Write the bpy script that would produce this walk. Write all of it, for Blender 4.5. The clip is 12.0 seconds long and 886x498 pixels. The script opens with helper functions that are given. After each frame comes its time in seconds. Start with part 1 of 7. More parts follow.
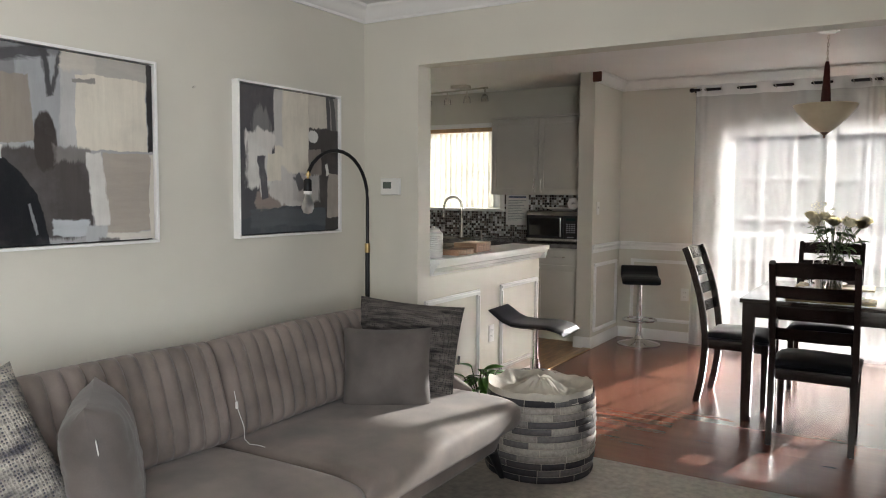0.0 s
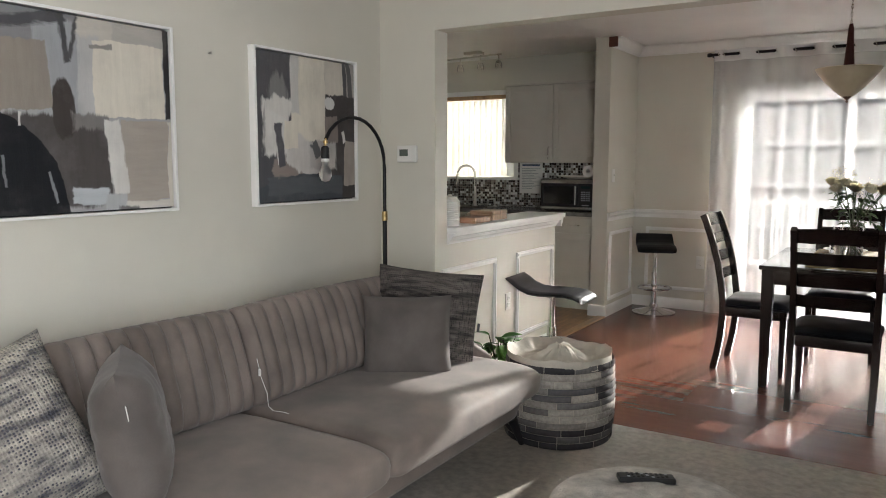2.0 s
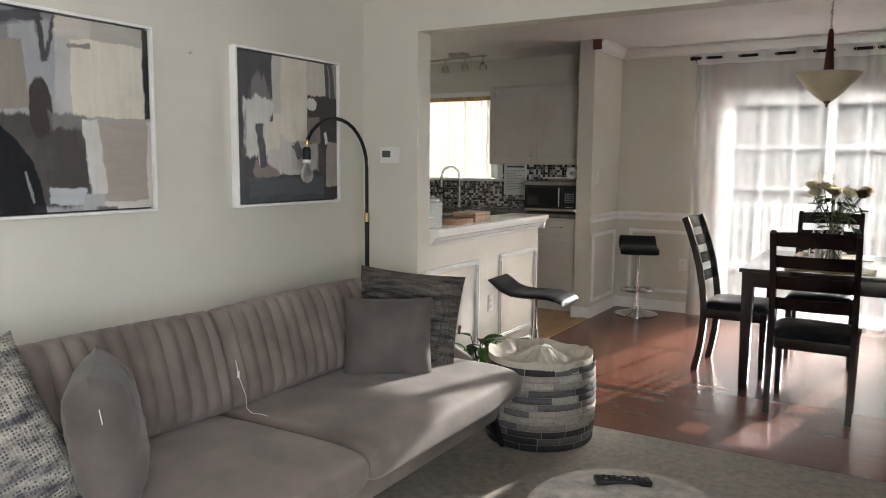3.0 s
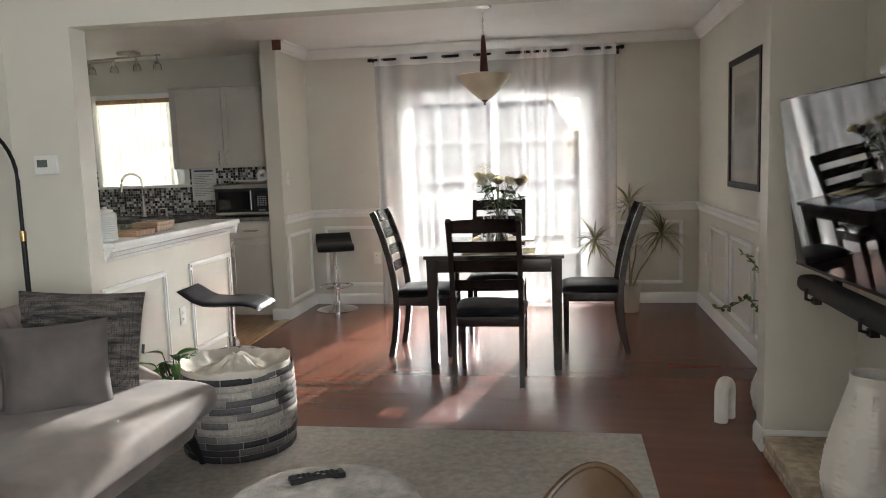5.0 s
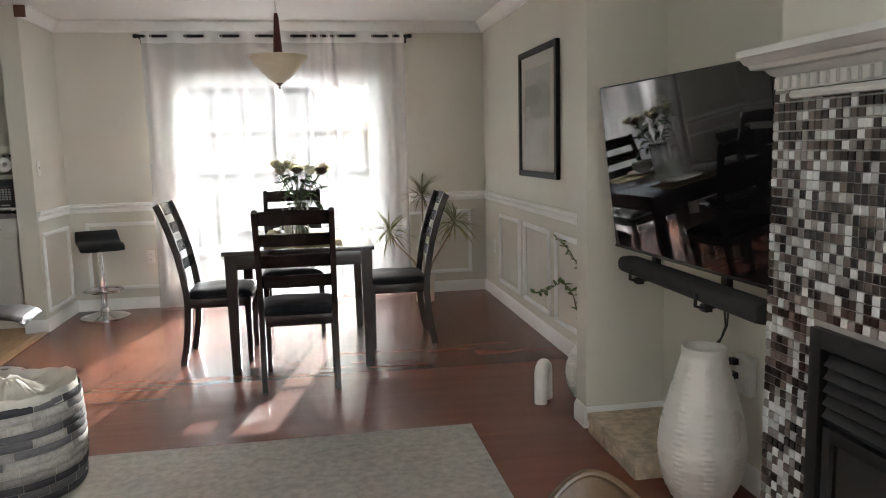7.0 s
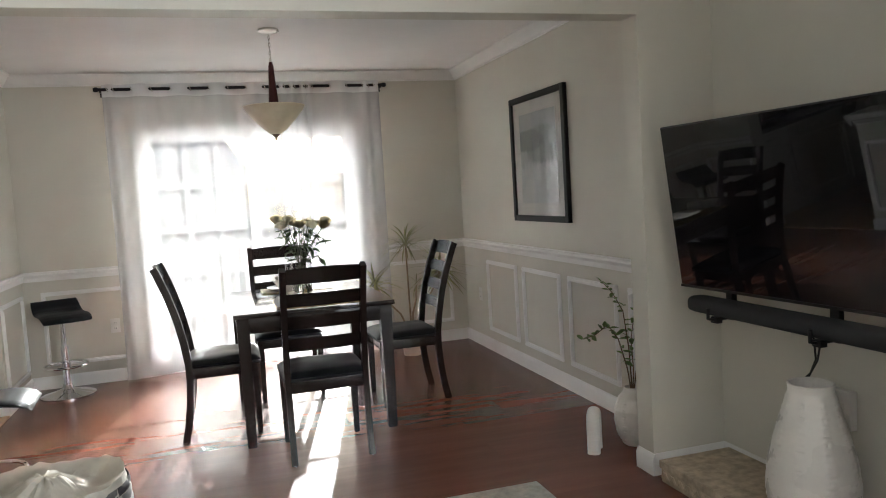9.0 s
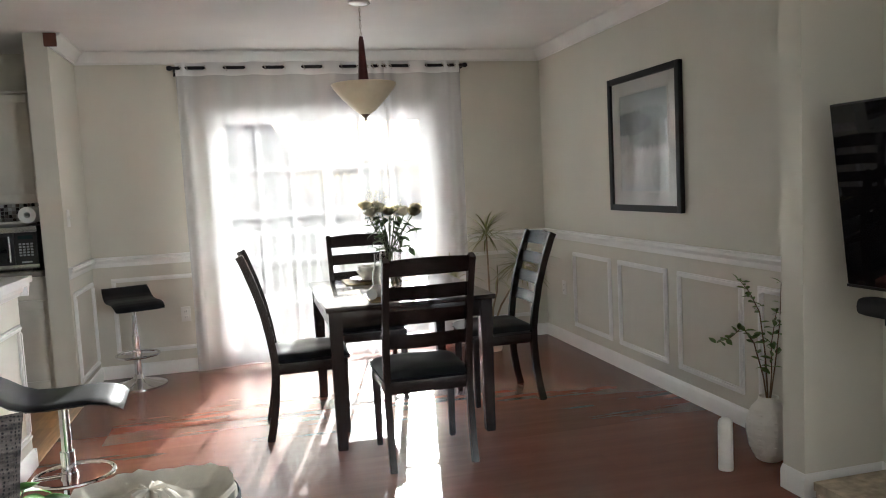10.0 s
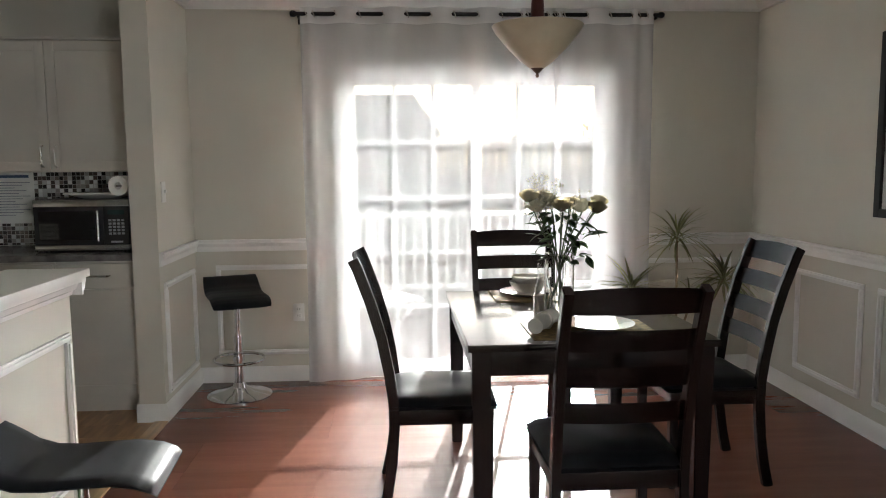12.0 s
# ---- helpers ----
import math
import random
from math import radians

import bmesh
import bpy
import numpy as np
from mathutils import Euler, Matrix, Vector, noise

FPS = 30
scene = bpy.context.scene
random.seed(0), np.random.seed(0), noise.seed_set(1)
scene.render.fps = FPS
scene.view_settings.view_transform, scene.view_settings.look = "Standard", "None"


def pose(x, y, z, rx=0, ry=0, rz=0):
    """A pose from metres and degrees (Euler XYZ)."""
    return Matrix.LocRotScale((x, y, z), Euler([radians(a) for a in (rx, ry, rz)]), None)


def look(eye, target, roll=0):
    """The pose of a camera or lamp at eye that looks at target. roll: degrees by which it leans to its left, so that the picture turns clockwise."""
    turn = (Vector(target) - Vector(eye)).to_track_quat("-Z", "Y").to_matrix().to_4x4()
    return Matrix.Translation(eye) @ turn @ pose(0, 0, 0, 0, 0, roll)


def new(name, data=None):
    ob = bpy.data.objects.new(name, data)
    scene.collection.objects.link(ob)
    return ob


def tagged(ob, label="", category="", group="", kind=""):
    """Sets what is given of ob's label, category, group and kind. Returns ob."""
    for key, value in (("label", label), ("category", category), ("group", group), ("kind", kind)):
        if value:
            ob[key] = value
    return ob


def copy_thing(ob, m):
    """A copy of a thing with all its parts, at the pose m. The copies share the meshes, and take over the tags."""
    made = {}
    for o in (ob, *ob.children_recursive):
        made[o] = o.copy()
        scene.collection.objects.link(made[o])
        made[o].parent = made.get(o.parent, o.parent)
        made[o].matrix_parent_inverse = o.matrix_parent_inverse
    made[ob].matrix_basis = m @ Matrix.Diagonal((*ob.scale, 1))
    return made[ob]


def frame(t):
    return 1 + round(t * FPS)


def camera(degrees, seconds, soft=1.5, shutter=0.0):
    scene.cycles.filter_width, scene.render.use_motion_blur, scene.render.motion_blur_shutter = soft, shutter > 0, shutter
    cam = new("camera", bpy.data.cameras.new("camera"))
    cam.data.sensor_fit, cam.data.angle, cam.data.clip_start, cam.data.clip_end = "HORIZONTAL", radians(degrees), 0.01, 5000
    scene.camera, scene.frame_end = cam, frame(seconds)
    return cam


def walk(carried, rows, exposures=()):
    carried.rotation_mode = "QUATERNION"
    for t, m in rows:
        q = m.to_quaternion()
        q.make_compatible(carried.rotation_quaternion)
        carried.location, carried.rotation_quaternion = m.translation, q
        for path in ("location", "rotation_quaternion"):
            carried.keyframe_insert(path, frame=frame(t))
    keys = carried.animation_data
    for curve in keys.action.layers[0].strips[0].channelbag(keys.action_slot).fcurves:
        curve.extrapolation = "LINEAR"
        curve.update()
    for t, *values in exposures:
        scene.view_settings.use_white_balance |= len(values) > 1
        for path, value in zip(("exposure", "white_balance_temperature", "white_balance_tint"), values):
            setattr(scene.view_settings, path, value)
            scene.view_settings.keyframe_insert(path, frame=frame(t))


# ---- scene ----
cam = camera(61.0, 12.0, soft=1.0)
PATH = [
    (0, (0.768, 0.95, 1.4), (-0.274, 2.651, 1.249), 0.4),
    (0.5, (0.738, 0.946, 1.389), (-0.291, 2.647, 1.172), 0.4),
    (1, (0.742, 0.953, 1.397), (-0.295, 2.646, 1.158), 0.3),
    (1.5, (0.734, 0.951, 1.393), (-0.318, 2.636, 1.154), 0.1),
    (2, (0.715, 0.941, 1.385), (-0.342, 2.623, 1.155), 0.1),
    (2.5, (0.732, 0.941, 1.387), (-0.33, 2.621, 1.158), 0.1),
    (2.7, (0.731, 0.951, 1.392), (-0.322, 2.636, 1.162), 0.3),
    (4.3, (0.786, 0.961, 1.384), (0.086, 2.821, 1.153), -1.0),
    (4.5, (0.792, 0.981, 1.399), (0.19, 2.873, 1.159), -1.1),
    (5, (0.827, 0.988, 1.392), (0.516, 2.95, 1.155), -1.9),
    (5.5, (0.869, 1.014, 1.374), (0.869, 2.998, 1.125), -2.4),
    (6, (0.843, 1.035, 1.372), (1.071, 3.003, 1.096), -2.0),
    (6.5, (0.757, 1.095, 1.343), (1.077, 3.049, 1.059), -1.7),
    (7, (0.508, 1.208, 1.36), (0.833, 3.162, 1.089), -1.4),
    (7.5, (0.321, 1.279, 1.353), (0.629, 3.244, 1.138), -2.3),
    (7.7, (0.248, 1.247, 1.368), (0.582, 3.21, 1.176), -3.0),
    (9.3, (-0.213, 1.657, 1.378), (0.386, 3.559, 1.227), -3.2),
    (9.5, (-0.267, 1.749, 1.368), (0.326, 3.652, 1.209), -2.9),
    (10, (-0.397, 1.959, 1.375), (0.087, 3.892, 1.2), -2.9),
    (10.5, (-0.419, 2.243, 1.406), (-0.129, 4.212, 1.212), -2.7),
    (11, (-0.408, 2.531, 1.399), (-0.203, 4.512, 1.226), -2.3),
    (11.5, (-0.403, 2.888, 1.426), (-0.204, 4.87, 1.252), -1.8),
    (12, (-0.319, 3.221, 1.39), (-0.193, 5.205, 1.173), -0.5),
]
EXPOSURES = [(0, 2.1, 6250, 10), (2.7, 2.1, 6250, 10), (5, 2.3, 6150, 9), (6.3, 2.55, 6050, 8), (7.5, 2.65, 6000, 8), (9.5, 2.55, 5950, 7.5), (10.5, 2.4, 6000, 7.5), (12, 2.1, 6050, 8)]
walk(cam, [(t, look(eye, target, roll)) for t, eye, target, roll in PATH], EXPOSURES)

# ---- light ----
SUN_ELEVATION, SUN_AZIMUTH = 16.5, 12.5
world = bpy.data.worlds.new("sky")
scene.world = world
world.use_nodes = True
wn = world.node_tree
sky = wn.nodes.new("ShaderNodeTexSky")
sky.sky_type = "NISHITA"
sky.sun_disc = False
sky.sun_elevation, sky.sun_rotation = radians(SUN_ELEVATION), radians(SUN_AZIMUTH)
wn.links.new(sky.outputs[0], wn.nodes["Background"].inputs[0])
wn.nodes["Background"].inputs[1].default_value = 0.05
sun_data = bpy.data.lights.new("sun", "SUN")
sun_data.energy, sun_data.angle, sun_data.color = 5.0, radians(0.55), (1.0, 0.95, 0.87)
sun = new("sun", sun_data)
sun_way = Vector((math.sin(radians(SUN_AZIMUTH)) * math.cos(radians(SUN_ELEVATION)), math.cos(radians(SUN_AZIMUTH)) * math.cos(radians(SUN_ELEVATION)), math.sin(radians(SUN_ELEVATION))))
sun.matrix_world = look(sun_way * 30, (0, 0, 0))


def window_light(name, x, z, w, h, y, power, color=(0.86, 0.93, 1.0), way=-1):
    """Daylight of the sky, standing in a window's opening and facing into the room."""
    d = bpy.data.lights.new(name, "AREA")
    d.shape, d.size, d.size_y, d.energy, d.color = "RECTANGLE", w, h, power, color
    ob = new(name, d)
    ob.matrix_world = look((x, y, z), (x, y + way, z))


window_light("sky_light_kitchen", -3.3, 1.66, 0.8, 0.8, 8.32, 1.2)
# Added living room fill, standing in an unseen, assumed east wall opening.
side = bpy.data.lights.new("fill_light_side", "AREA")
side.shape, side.size, side.size_y, side.energy, side.color = "RECTANGLE", 2.7, 1.4, 35, (0.95, 0.97, 1.0)
new("fill_light_side", side).matrix_world = look((2.21, -0.5, 1.45), (1.0, -0.5, 1.45))


# ---- materials ----
def material(name, color, rough=0.6, metal=0.0, var=0.12, scale=6.0, fine=120.0, bump=0.15, depth=0.002, coat=0.0, tint=None, stretch=(1, 1, 1), random_tone=0.0, spec=0.5, sheen=0.0, rough_var=0.18):
    """A surface with coarse and fine variation of tone, and fine relief; tint is a second colour in the coarse pattern."""
    m = bpy.data.materials.new(name)
    m.use_nodes = True
    n, l = m.node_tree.nodes, m.node_tree.links
    b = n["Principled BSDF"]
    tc = n.new("ShaderNodeTexCoord")
    mp = n.new("ShaderNodeMapping")
    mp.inputs["Scale"].default_value = stretch
    l.new(tc.outputs["Object"], mp.inputs[0])
    n1, n2 = n.new("ShaderNodeTexNoise"), n.new("ShaderNodeTexNoise")
    for q, s in ((n1, scale), (n2, fine)):
        q.inputs["Scale"].default_value = s
        q.inputs["Detail"].default_value = 4
        l.new(mp.outputs[0], q.inputs["Vector"])
    mix = n.new("ShaderNodeMix")
    mix.data_type = "RGBA"
    c = Vector(color)
    t = Vector(tint) if tint else c * (1 - 2 * var)
    mix.inputs[6].default_value, mix.inputs[7].default_value = (*t, 1), (*(c if tint else c * (1 + var)), 1)
    ramp = n.new("ShaderNodeMapRange")
    ramp.inputs[1].default_value, ramp.inputs[2].default_value = 0.3, 0.7
    l.new(n1.outputs[0], ramp.inputs[0])
    l.new(ramp.outputs[0], mix.inputs[0])
    mul = n.new("ShaderNodeMix")
    mul.data_type, mul.blend_type = "RGBA", "MULTIPLY"
    mul.inputs[0].default_value = 1.0
    mr = n.new("ShaderNodeMapRange")
    mr.inputs[3].default_value, mr.inputs[4].default_value = 1 - var * 0.6, 1 + var * 0.6
    l.new(n2.outputs[0], mr.inputs[0])
    l.new(mix.outputs[2], mul.inputs[6])
    l.new(mr.outputs[0], mul.inputs[7])
    out = mul.outputs[2]
    if random_tone:
        oi = n.new("ShaderNodeObjectInfo")
        rr = n.new("ShaderNodeMapRange")
        rr.inputs[3].default_value, rr.inputs[4].default_value = 1 - random_tone, 1 + random_tone
        l.new(oi.outputs["Random"], rr.inputs[0])
        m3 = n.new("ShaderNodeMix")
        m3.data_type, m3.blend_type = "RGBA", "MULTIPLY"
        m3.inputs[0].default_value = 1.0
        l.new(out, m3.inputs[6])
        l.new(rr.outputs[0], m3.inputs[7])
        out = m3.outputs[2]
    l.new(out, b.inputs["Base Color"])
    b.inputs["Metallic"].default_value = metal
    rg = n.new("ShaderNodeMapRange")
    rg.inputs[3].default_value, rg.inputs[4].default_value = max(0.02, rough * (1 - rough_var)), min(1, rough * (1 + rough_var))
    l.new(n1.outputs[0], rg.inputs[0])
    l.new(rg.outputs[0], b.inputs["Roughness"])
    b.inputs["Specular IOR Level"].default_value = spec
    b.inputs["Coat Weight"].default_value = coat
    b.inputs["Coat Roughness"].default_value = 0.12
    if sheen:
        b.inputs["Sheen Weight"].default_value = sheen
    if bump:
        bp = n.new("ShaderNodeBump")
        bp.inputs["Strength"].default_value, bp.inputs["Distance"].default_value = bump, depth
        l.new(n2.outputs[0], bp.inputs["Height"])
        l.new(bp.outputs[0], b.inputs["Normal"])
    return m


def glass_material(name, rough=0.0, color=(1, 1, 1)):
    m = bpy.data.materials.new(name)
    m.use_nodes = True
    b = m.node_tree.nodes["Principled BSDF"]
    b.inputs["Transmission Weight"].default_value = 1
    b.inputs["Roughness"].default_value = rough
    b.inputs["Base Color"].default_value = (*color, 1)
    b.inputs["IOR"].default_value = 1.45
    return m


def sheer_material(name, open_share, color, through_share=0.18):
    """Thin voile: part of the light passes between the threads, the rest is scattered through and back."""
    m = bpy.data.materials.new(name)
    m.use_nodes = True
    n, l = m.node_tree.nodes, m.node_tree.links
    n.remove(n["Principled BSDF"])
    tr, df, cl = n.new("ShaderNodeBsdfTranslucent"), n.new("ShaderNodeBsdfDiffuse"), n.new("ShaderNodeBsdfTransparent")
    tr.inputs[0].default_value = df.inputs[0].default_value = (*color, 1)
    a, b = n.new("ShaderNodeMixShader"), n.new("ShaderNodeMixShader")
    a.inputs[0].default_value = 1 - through_share
    l.new(tr.outputs[0], a.inputs[1])
    l.new(df.outputs[0], a.inputs[2])
    tc, no, mr = n.new("ShaderNodeTexCoord"), n.new("ShaderNodeTexNoise"), n.new("ShaderNodeMapRange")
    mp = n.new("ShaderNodeMapping")
    mp.inputs["Scale"].default_value = (30, 30, 1.5)
    no.inputs["Scale"].default_value = 1.0
    l.new(tc.outputs["Object"], mp.inputs[0])
    l.new(mp.outputs[0], no.inputs["Vector"])
    mr.inputs[3].default_value, mr.inputs[4].default_value = open_share - 0.02, open_share + 0.02
    l.new(no.outputs[0], mr.inputs[0])
    l.new(mr.outputs[0], b.inputs[0])
    l.new(a.outputs[0], b.inputs[1])
    l.new(cl.outputs[0], b.inputs[2])
    l.new(b.outputs[0], n["Material Output"].inputs[0])
    return m


def emit_material(name, color, strength):
    m = bpy.data.materials.new(name)
    m.use_nodes = True
    b = m.node_tree.nodes["Principled BSDF"]
    b.inputs["Base Color"].default_value = (*color, 1)
    b.inputs["Emission Color"].default_value = (*color, 1)
    b.inputs["Emission Strength"].default_value = strength
    return m


WALL = material("greige_wall_paint", (0.665, 0.64, 0.56), 0.55, var=0.03, scale=1.2, fine=220, bump=0.12, depth=0.0012)
TRIM = material("white_trim_paint", (0.87, 0.865, 0.84), 0.35, var=0.03, scale=3, fine=90, bump=0.06, depth=0.001)
CEIL = material("ceiling_paint", (0.86, 0.85, 0.83), 0.8, var=0.03, scale=1.5, fine=160, bump=0.2, depth=0.002)
FLOOR = material("cherry_laminate", (0.182, 0.064, 0.039), 0.25, rough_var=0.02, var=0.08, scale=2, fine=26, bump=0, stretch=(1, 7, 1), random_tone=0.08, tint=(0.150, 0.052, 0.032))
OAK = material("oak_laminate", (0.42, 0.24, 0.11), 0.3, var=0.2, scale=3, fine=40, bump=0.04, depth=0.0006, stretch=(9, 1, 1), random_tone=0.12)
JOINT = material("dark_floor_joint", (0.05, 0.02, 0.012), 0.6)
STRIP = material("oak_threshold", (0.52, 0.33, 0.17), 0.35, var=0.15, scale=5, fine=60, stretch=(9, 1, 1))
ESPRESSO = material("espresso_stained_wood", (0.017, 0.008, 0.0065), 0.23, var=0.25, scale=4, fine=60, bump=0.03, depth=0.0004, stretch=(1, 1, 0.15))
POLISHED = material("polished_espresso_top", (0.017, 0.009, 0.007), 0.14, var=0.2, scale=4, fine=60, bump=0.02, depth=0.0003, stretch=(1, 0.15, 1), coat=0.6)
BLACK_LEATHER = material("black_faux_leather", (0.010, 0.011, 0.013), 0.42, spec=0.14, var=0.25, scale=9, fine=260, bump=0.25, depth=0.0008)
CHROME = material("chrome", (0.75, 0.75, 0.76), 0.10, metal=1.0, var=0.05, bump=0)
NICKEL = material("brushed_nickel", (0.62, 0.59, 0.54), 0.28, metal=1.0, var=0.08, bump=0.03, depth=0.0003, fine=300)
BLACK_METAL = material("black_powder_coat", (0.012, 0.012, 0.013), 0.45, spec=0.3, var=0.2, bump=0.08, fine=300, depth=0.0003)
BLACK_PLASTIC = material("black_plastic", (0.014, 0.014, 0.015), 0.42, var=0.2, bump=0.1, fine=300, depth=0.0003)
VELVET = material("taupe_velvet", (0.178, 0.144, 0.122), 0.75, var=0.2, scale=5, fine=240, bump=0.3, depth=0.0012, sheen=0.15)
VELVET_GREY = material("grey_velvet", (0.105, 0.089, 0.080), 0.75, var=0.2, scale=6, fine=240, bump=0.3, depth=0.0012, sheen=0.15)
RUG = material("beige_low_pile", (0.44, 0.40, 0.345), 0.95, var=0.12, scale=30, fine=330, bump=0.9, depth=0.006)
BOUCLE = material("cream_boucle", (0.52, 0.49, 0.44), 0.95, var=0.16, scale=22, fine=150, bump=0.9, depth=0.008)
WHITE_CERAMIC = material("white_ceramic", (0.78, 0.75, 0.69), 0.28, var=0.05, scale=4, fine=60, bump=0.04, depth=0.001)
MATTE_WHITE = material("matte_white_plaster", (0.80, 0.78, 0.74), 0.7, var=0.05, scale=8, fine=150, bump=0.2, depth=0.001)
WHITE_PLASTIC = material("white_plastic", (0.78, 0.77, 0.73), 0.4, var=0.03, bump=0.02)
SHEER_BAND = sheer_material("white_voile_band", 0.12, (0.85, 0.85, 0.85), 0.05)
SHEER = sheer_material("white_voile", 0.44, (0.80, 0.80, 0.81), 0.066)
CLEAR_GLASS = glass_material("clear_glass")
# White grid bars greyed in colour to stand out backlit against the panes.
VINYL_SHADED = material("shaded_white_vinyl", (0.34, 0.35, 0.36), 0.45, var=0.04, bump=0.02)
VINYL = material("white_vinyl_frame", (0.82, 0.82, 0.82), 0.35, var=0.03, bump=0.02)


# ---- mesh helpers ----
def box(x0, x1, y0, y1, z0, z1, b=0.0, seg=2):
    bm = bmesh.new()
    bmesh.ops.create_cube(bm, size=1, matrix=Matrix.Translation(((x0 + x1) / 2, (y0 + y1) / 2, (z0 + z1) / 2)) @ Matrix.Diagonal((x1 - x0, y1 - y0, z1 - z0, 1)))
    if b:
        bmesh.ops.bevel(bm, geom=bm.edges[:], offset=b, segments=seg, profile=0.7, affect="EDGES")
    return bm


def join(*bms):
    out = bmesh.new()
    for q in bms:
        me = bpy.data.meshes.new("tmp")
        q.to_mesh(me)
        q.free()
        out.from_mesh(me)
        bpy.data.meshes.remove(me)
    return out


def moved(bm, m):
    bm.transform(m)
    return bm


def lathe(profile, n=32, cx=0.0, cy=0.0):
    """Turns (radius, height) points round the upright axis."""
    bm = bmesh.new()
    rings = []
    for r, z in profile:
        if r < 1e-5:
            rings.append([bm.verts.new((cx, cy, z))])
        else:
            rings.append([bm.verts.new((cx + r * math.cos(2 * math.pi * i / n), cy + r * math.sin(2 * math.pi * i / n), z)) for i in range(n)])
    for a, b in zip(rings, rings[1:]):
        for i in range(n):
            j = (i + 1) % n
            if len(a) == 1 and len(b) > 1:
                bm.faces.new((a[0], b[j], b[i]))
            elif len(b) == 1 and len(a) > 1:
                bm.faces.new((a[i], a[j], b[0]))
            elif len(a) > 1:
                bm.faces.new((a[i], a[j], b[j], b[i]))
    bmesh.ops.recalc_face_normals(bm, faces=bm.faces[:])
    return bm


def tube(points, r, n=10, r_end=None, closed=False):
    """A round tube along a list of points."""
    bm = bmesh.new()
    pts = [Vector(p) for p in points]
    rings = []
    up = Vector((0.013, 0.021, 1)).normalized()
    for i, p in enumerate(pts):
        if closed:
            d = (pts[(i + 1) % len(pts)] - pts[i - 1]).normalized()
        else:
            d = (pts[min(i + 1, len(pts) - 1)] - pts[max(i - 1, 0)]).normalized()
        u = d.cross(up)
        if u.length < 0.05:
            u = d.cross(Vector((1, 0, 0)))
        u.normalize()
        v = d.cross(u)
        k = r if r_end is None else r + (r_end - r) * i / (len(pts) - 1)
        rings.append([bm.verts.new(p + (u * math.cos(2 * math.pi * j / n) + v * math.sin(2 * math.pi * j / n)) * k) for j in range(n)])
    for a, b in list(zip(rings, rings[1:])) + ([(rings[-1], rings[0])] if closed else []):
        for j in range(n):
            bm.faces.new((a[j], a[(j + 1) % n], b[(j + 1) % n], b[j]))
    if not closed:
        bm.faces.new(rings[0][::-1])
        bm.faces.new(rings[-1])
    bmesh.ops.recalc_face_normals(bm, faces=bm.faces[:])
    return bm


def rod(p, q, r, n=12):
    return tube([p, q], r, n)


def run(p, q, out, profile):
    """A moulding: profile points (out, up) carried from p to q, with out the way that it stands off the wall."""
    bm = bmesh.new()
    p, q, o = Vector(p), Vector(q), Vector(out)
    a = [bm.verts.new(p + o * d + Vector((0, 0, h))) for d, h in profile]
    b = [bm.verts.new(q + o * d + Vector((0, 0, h))) for d, h in profile]
    k = len(a)
    for i in range(k):
        bm.faces.new((a[i], a[(i + 1) % k], b[(i + 1) % k], b[i]))
    bm.faces.new(a[::-1])
    bm.faces.new(b)
    bmesh.ops.recalc_face_normals(bm, faces=bm.faces[:])
    return bm


def grid(nu, nv, fn):
    """A sheet of nu x nv quads through fn(u, v), u and v from 0 to 1."""
    bm = bmesh.new()
    vs = [[bm.verts.new(fn(i / nu, j / nv)) for j in range(nv + 1)] for i in range(nu + 1)]
    for i in range(nu):
        for j in range(nv):
            bm.faces.new((vs[i][j], vs[i + 1][j], vs[i + 1][j + 1], vs[i][j + 1]))
    return bm


def mesh_object(name, bm, mat, smooth=True):
    me = bpy.data.meshes.new(name)
    bm.to_mesh(me)
    bm.free()
    if mat is not None:
        me.materials.append(mat)
    if smooth:
        me.polygons.foreach_set("use_smooth", [True] * len(me.polygons))
        me.set_sharp_from_angle(angle=radians(38))
    return new(name, me)


def part(name, bm, mat, parent, label="", smooth=True):
    """One mesh under a thing or a part, in the parent's own space."""
    ob = mesh_object(name, bm, mat, smooth)
    ob.parent = parent
    if label:
        ob["label"] = label
    return ob


def thing(name, label, category, group="", at=None):
    ob = new(name)
    ob.empty_display_size = 0.1
    if at is not None:
        ob.matrix_basis = at
    return tagged(ob, label, category, group)


def single(name, bm, mat, label, category, group="", at=None):
    ob = mesh_object(name, bm, mat)
    if at is not None:
        ob.matrix_basis = at
    return tagged(ob, label, category, group)


def structure(name, bm, mat, label="", category=""):
    return tagged(mesh_object(name, bm, mat), label, category, kind="structure")


# ---- plan ----
NORTH, EAST, WEST = 8.11, 2.07, -1.60      # dining walls
ART_WALL, LIVING_EAST, SOUTH = -1.975, 2.13, -2.6
HEAD_Y0, HEAD_Y1, HEAD_Z = 4.53, 4.66, 2.11  # wide opening between living and dining
JAMB_W, JAMB_E = -1.595, 1.74
CEILING = 2.465
KITCHEN_WEST = -4.4
SL_X0, SL_X1, SL_TOP = -0.645, 1.115, 2.01  # sliding door opening
KW_X0, KW_X1, KW_Z0, KW_Z1 = -3.80, -2.90, 1.225, 2.09

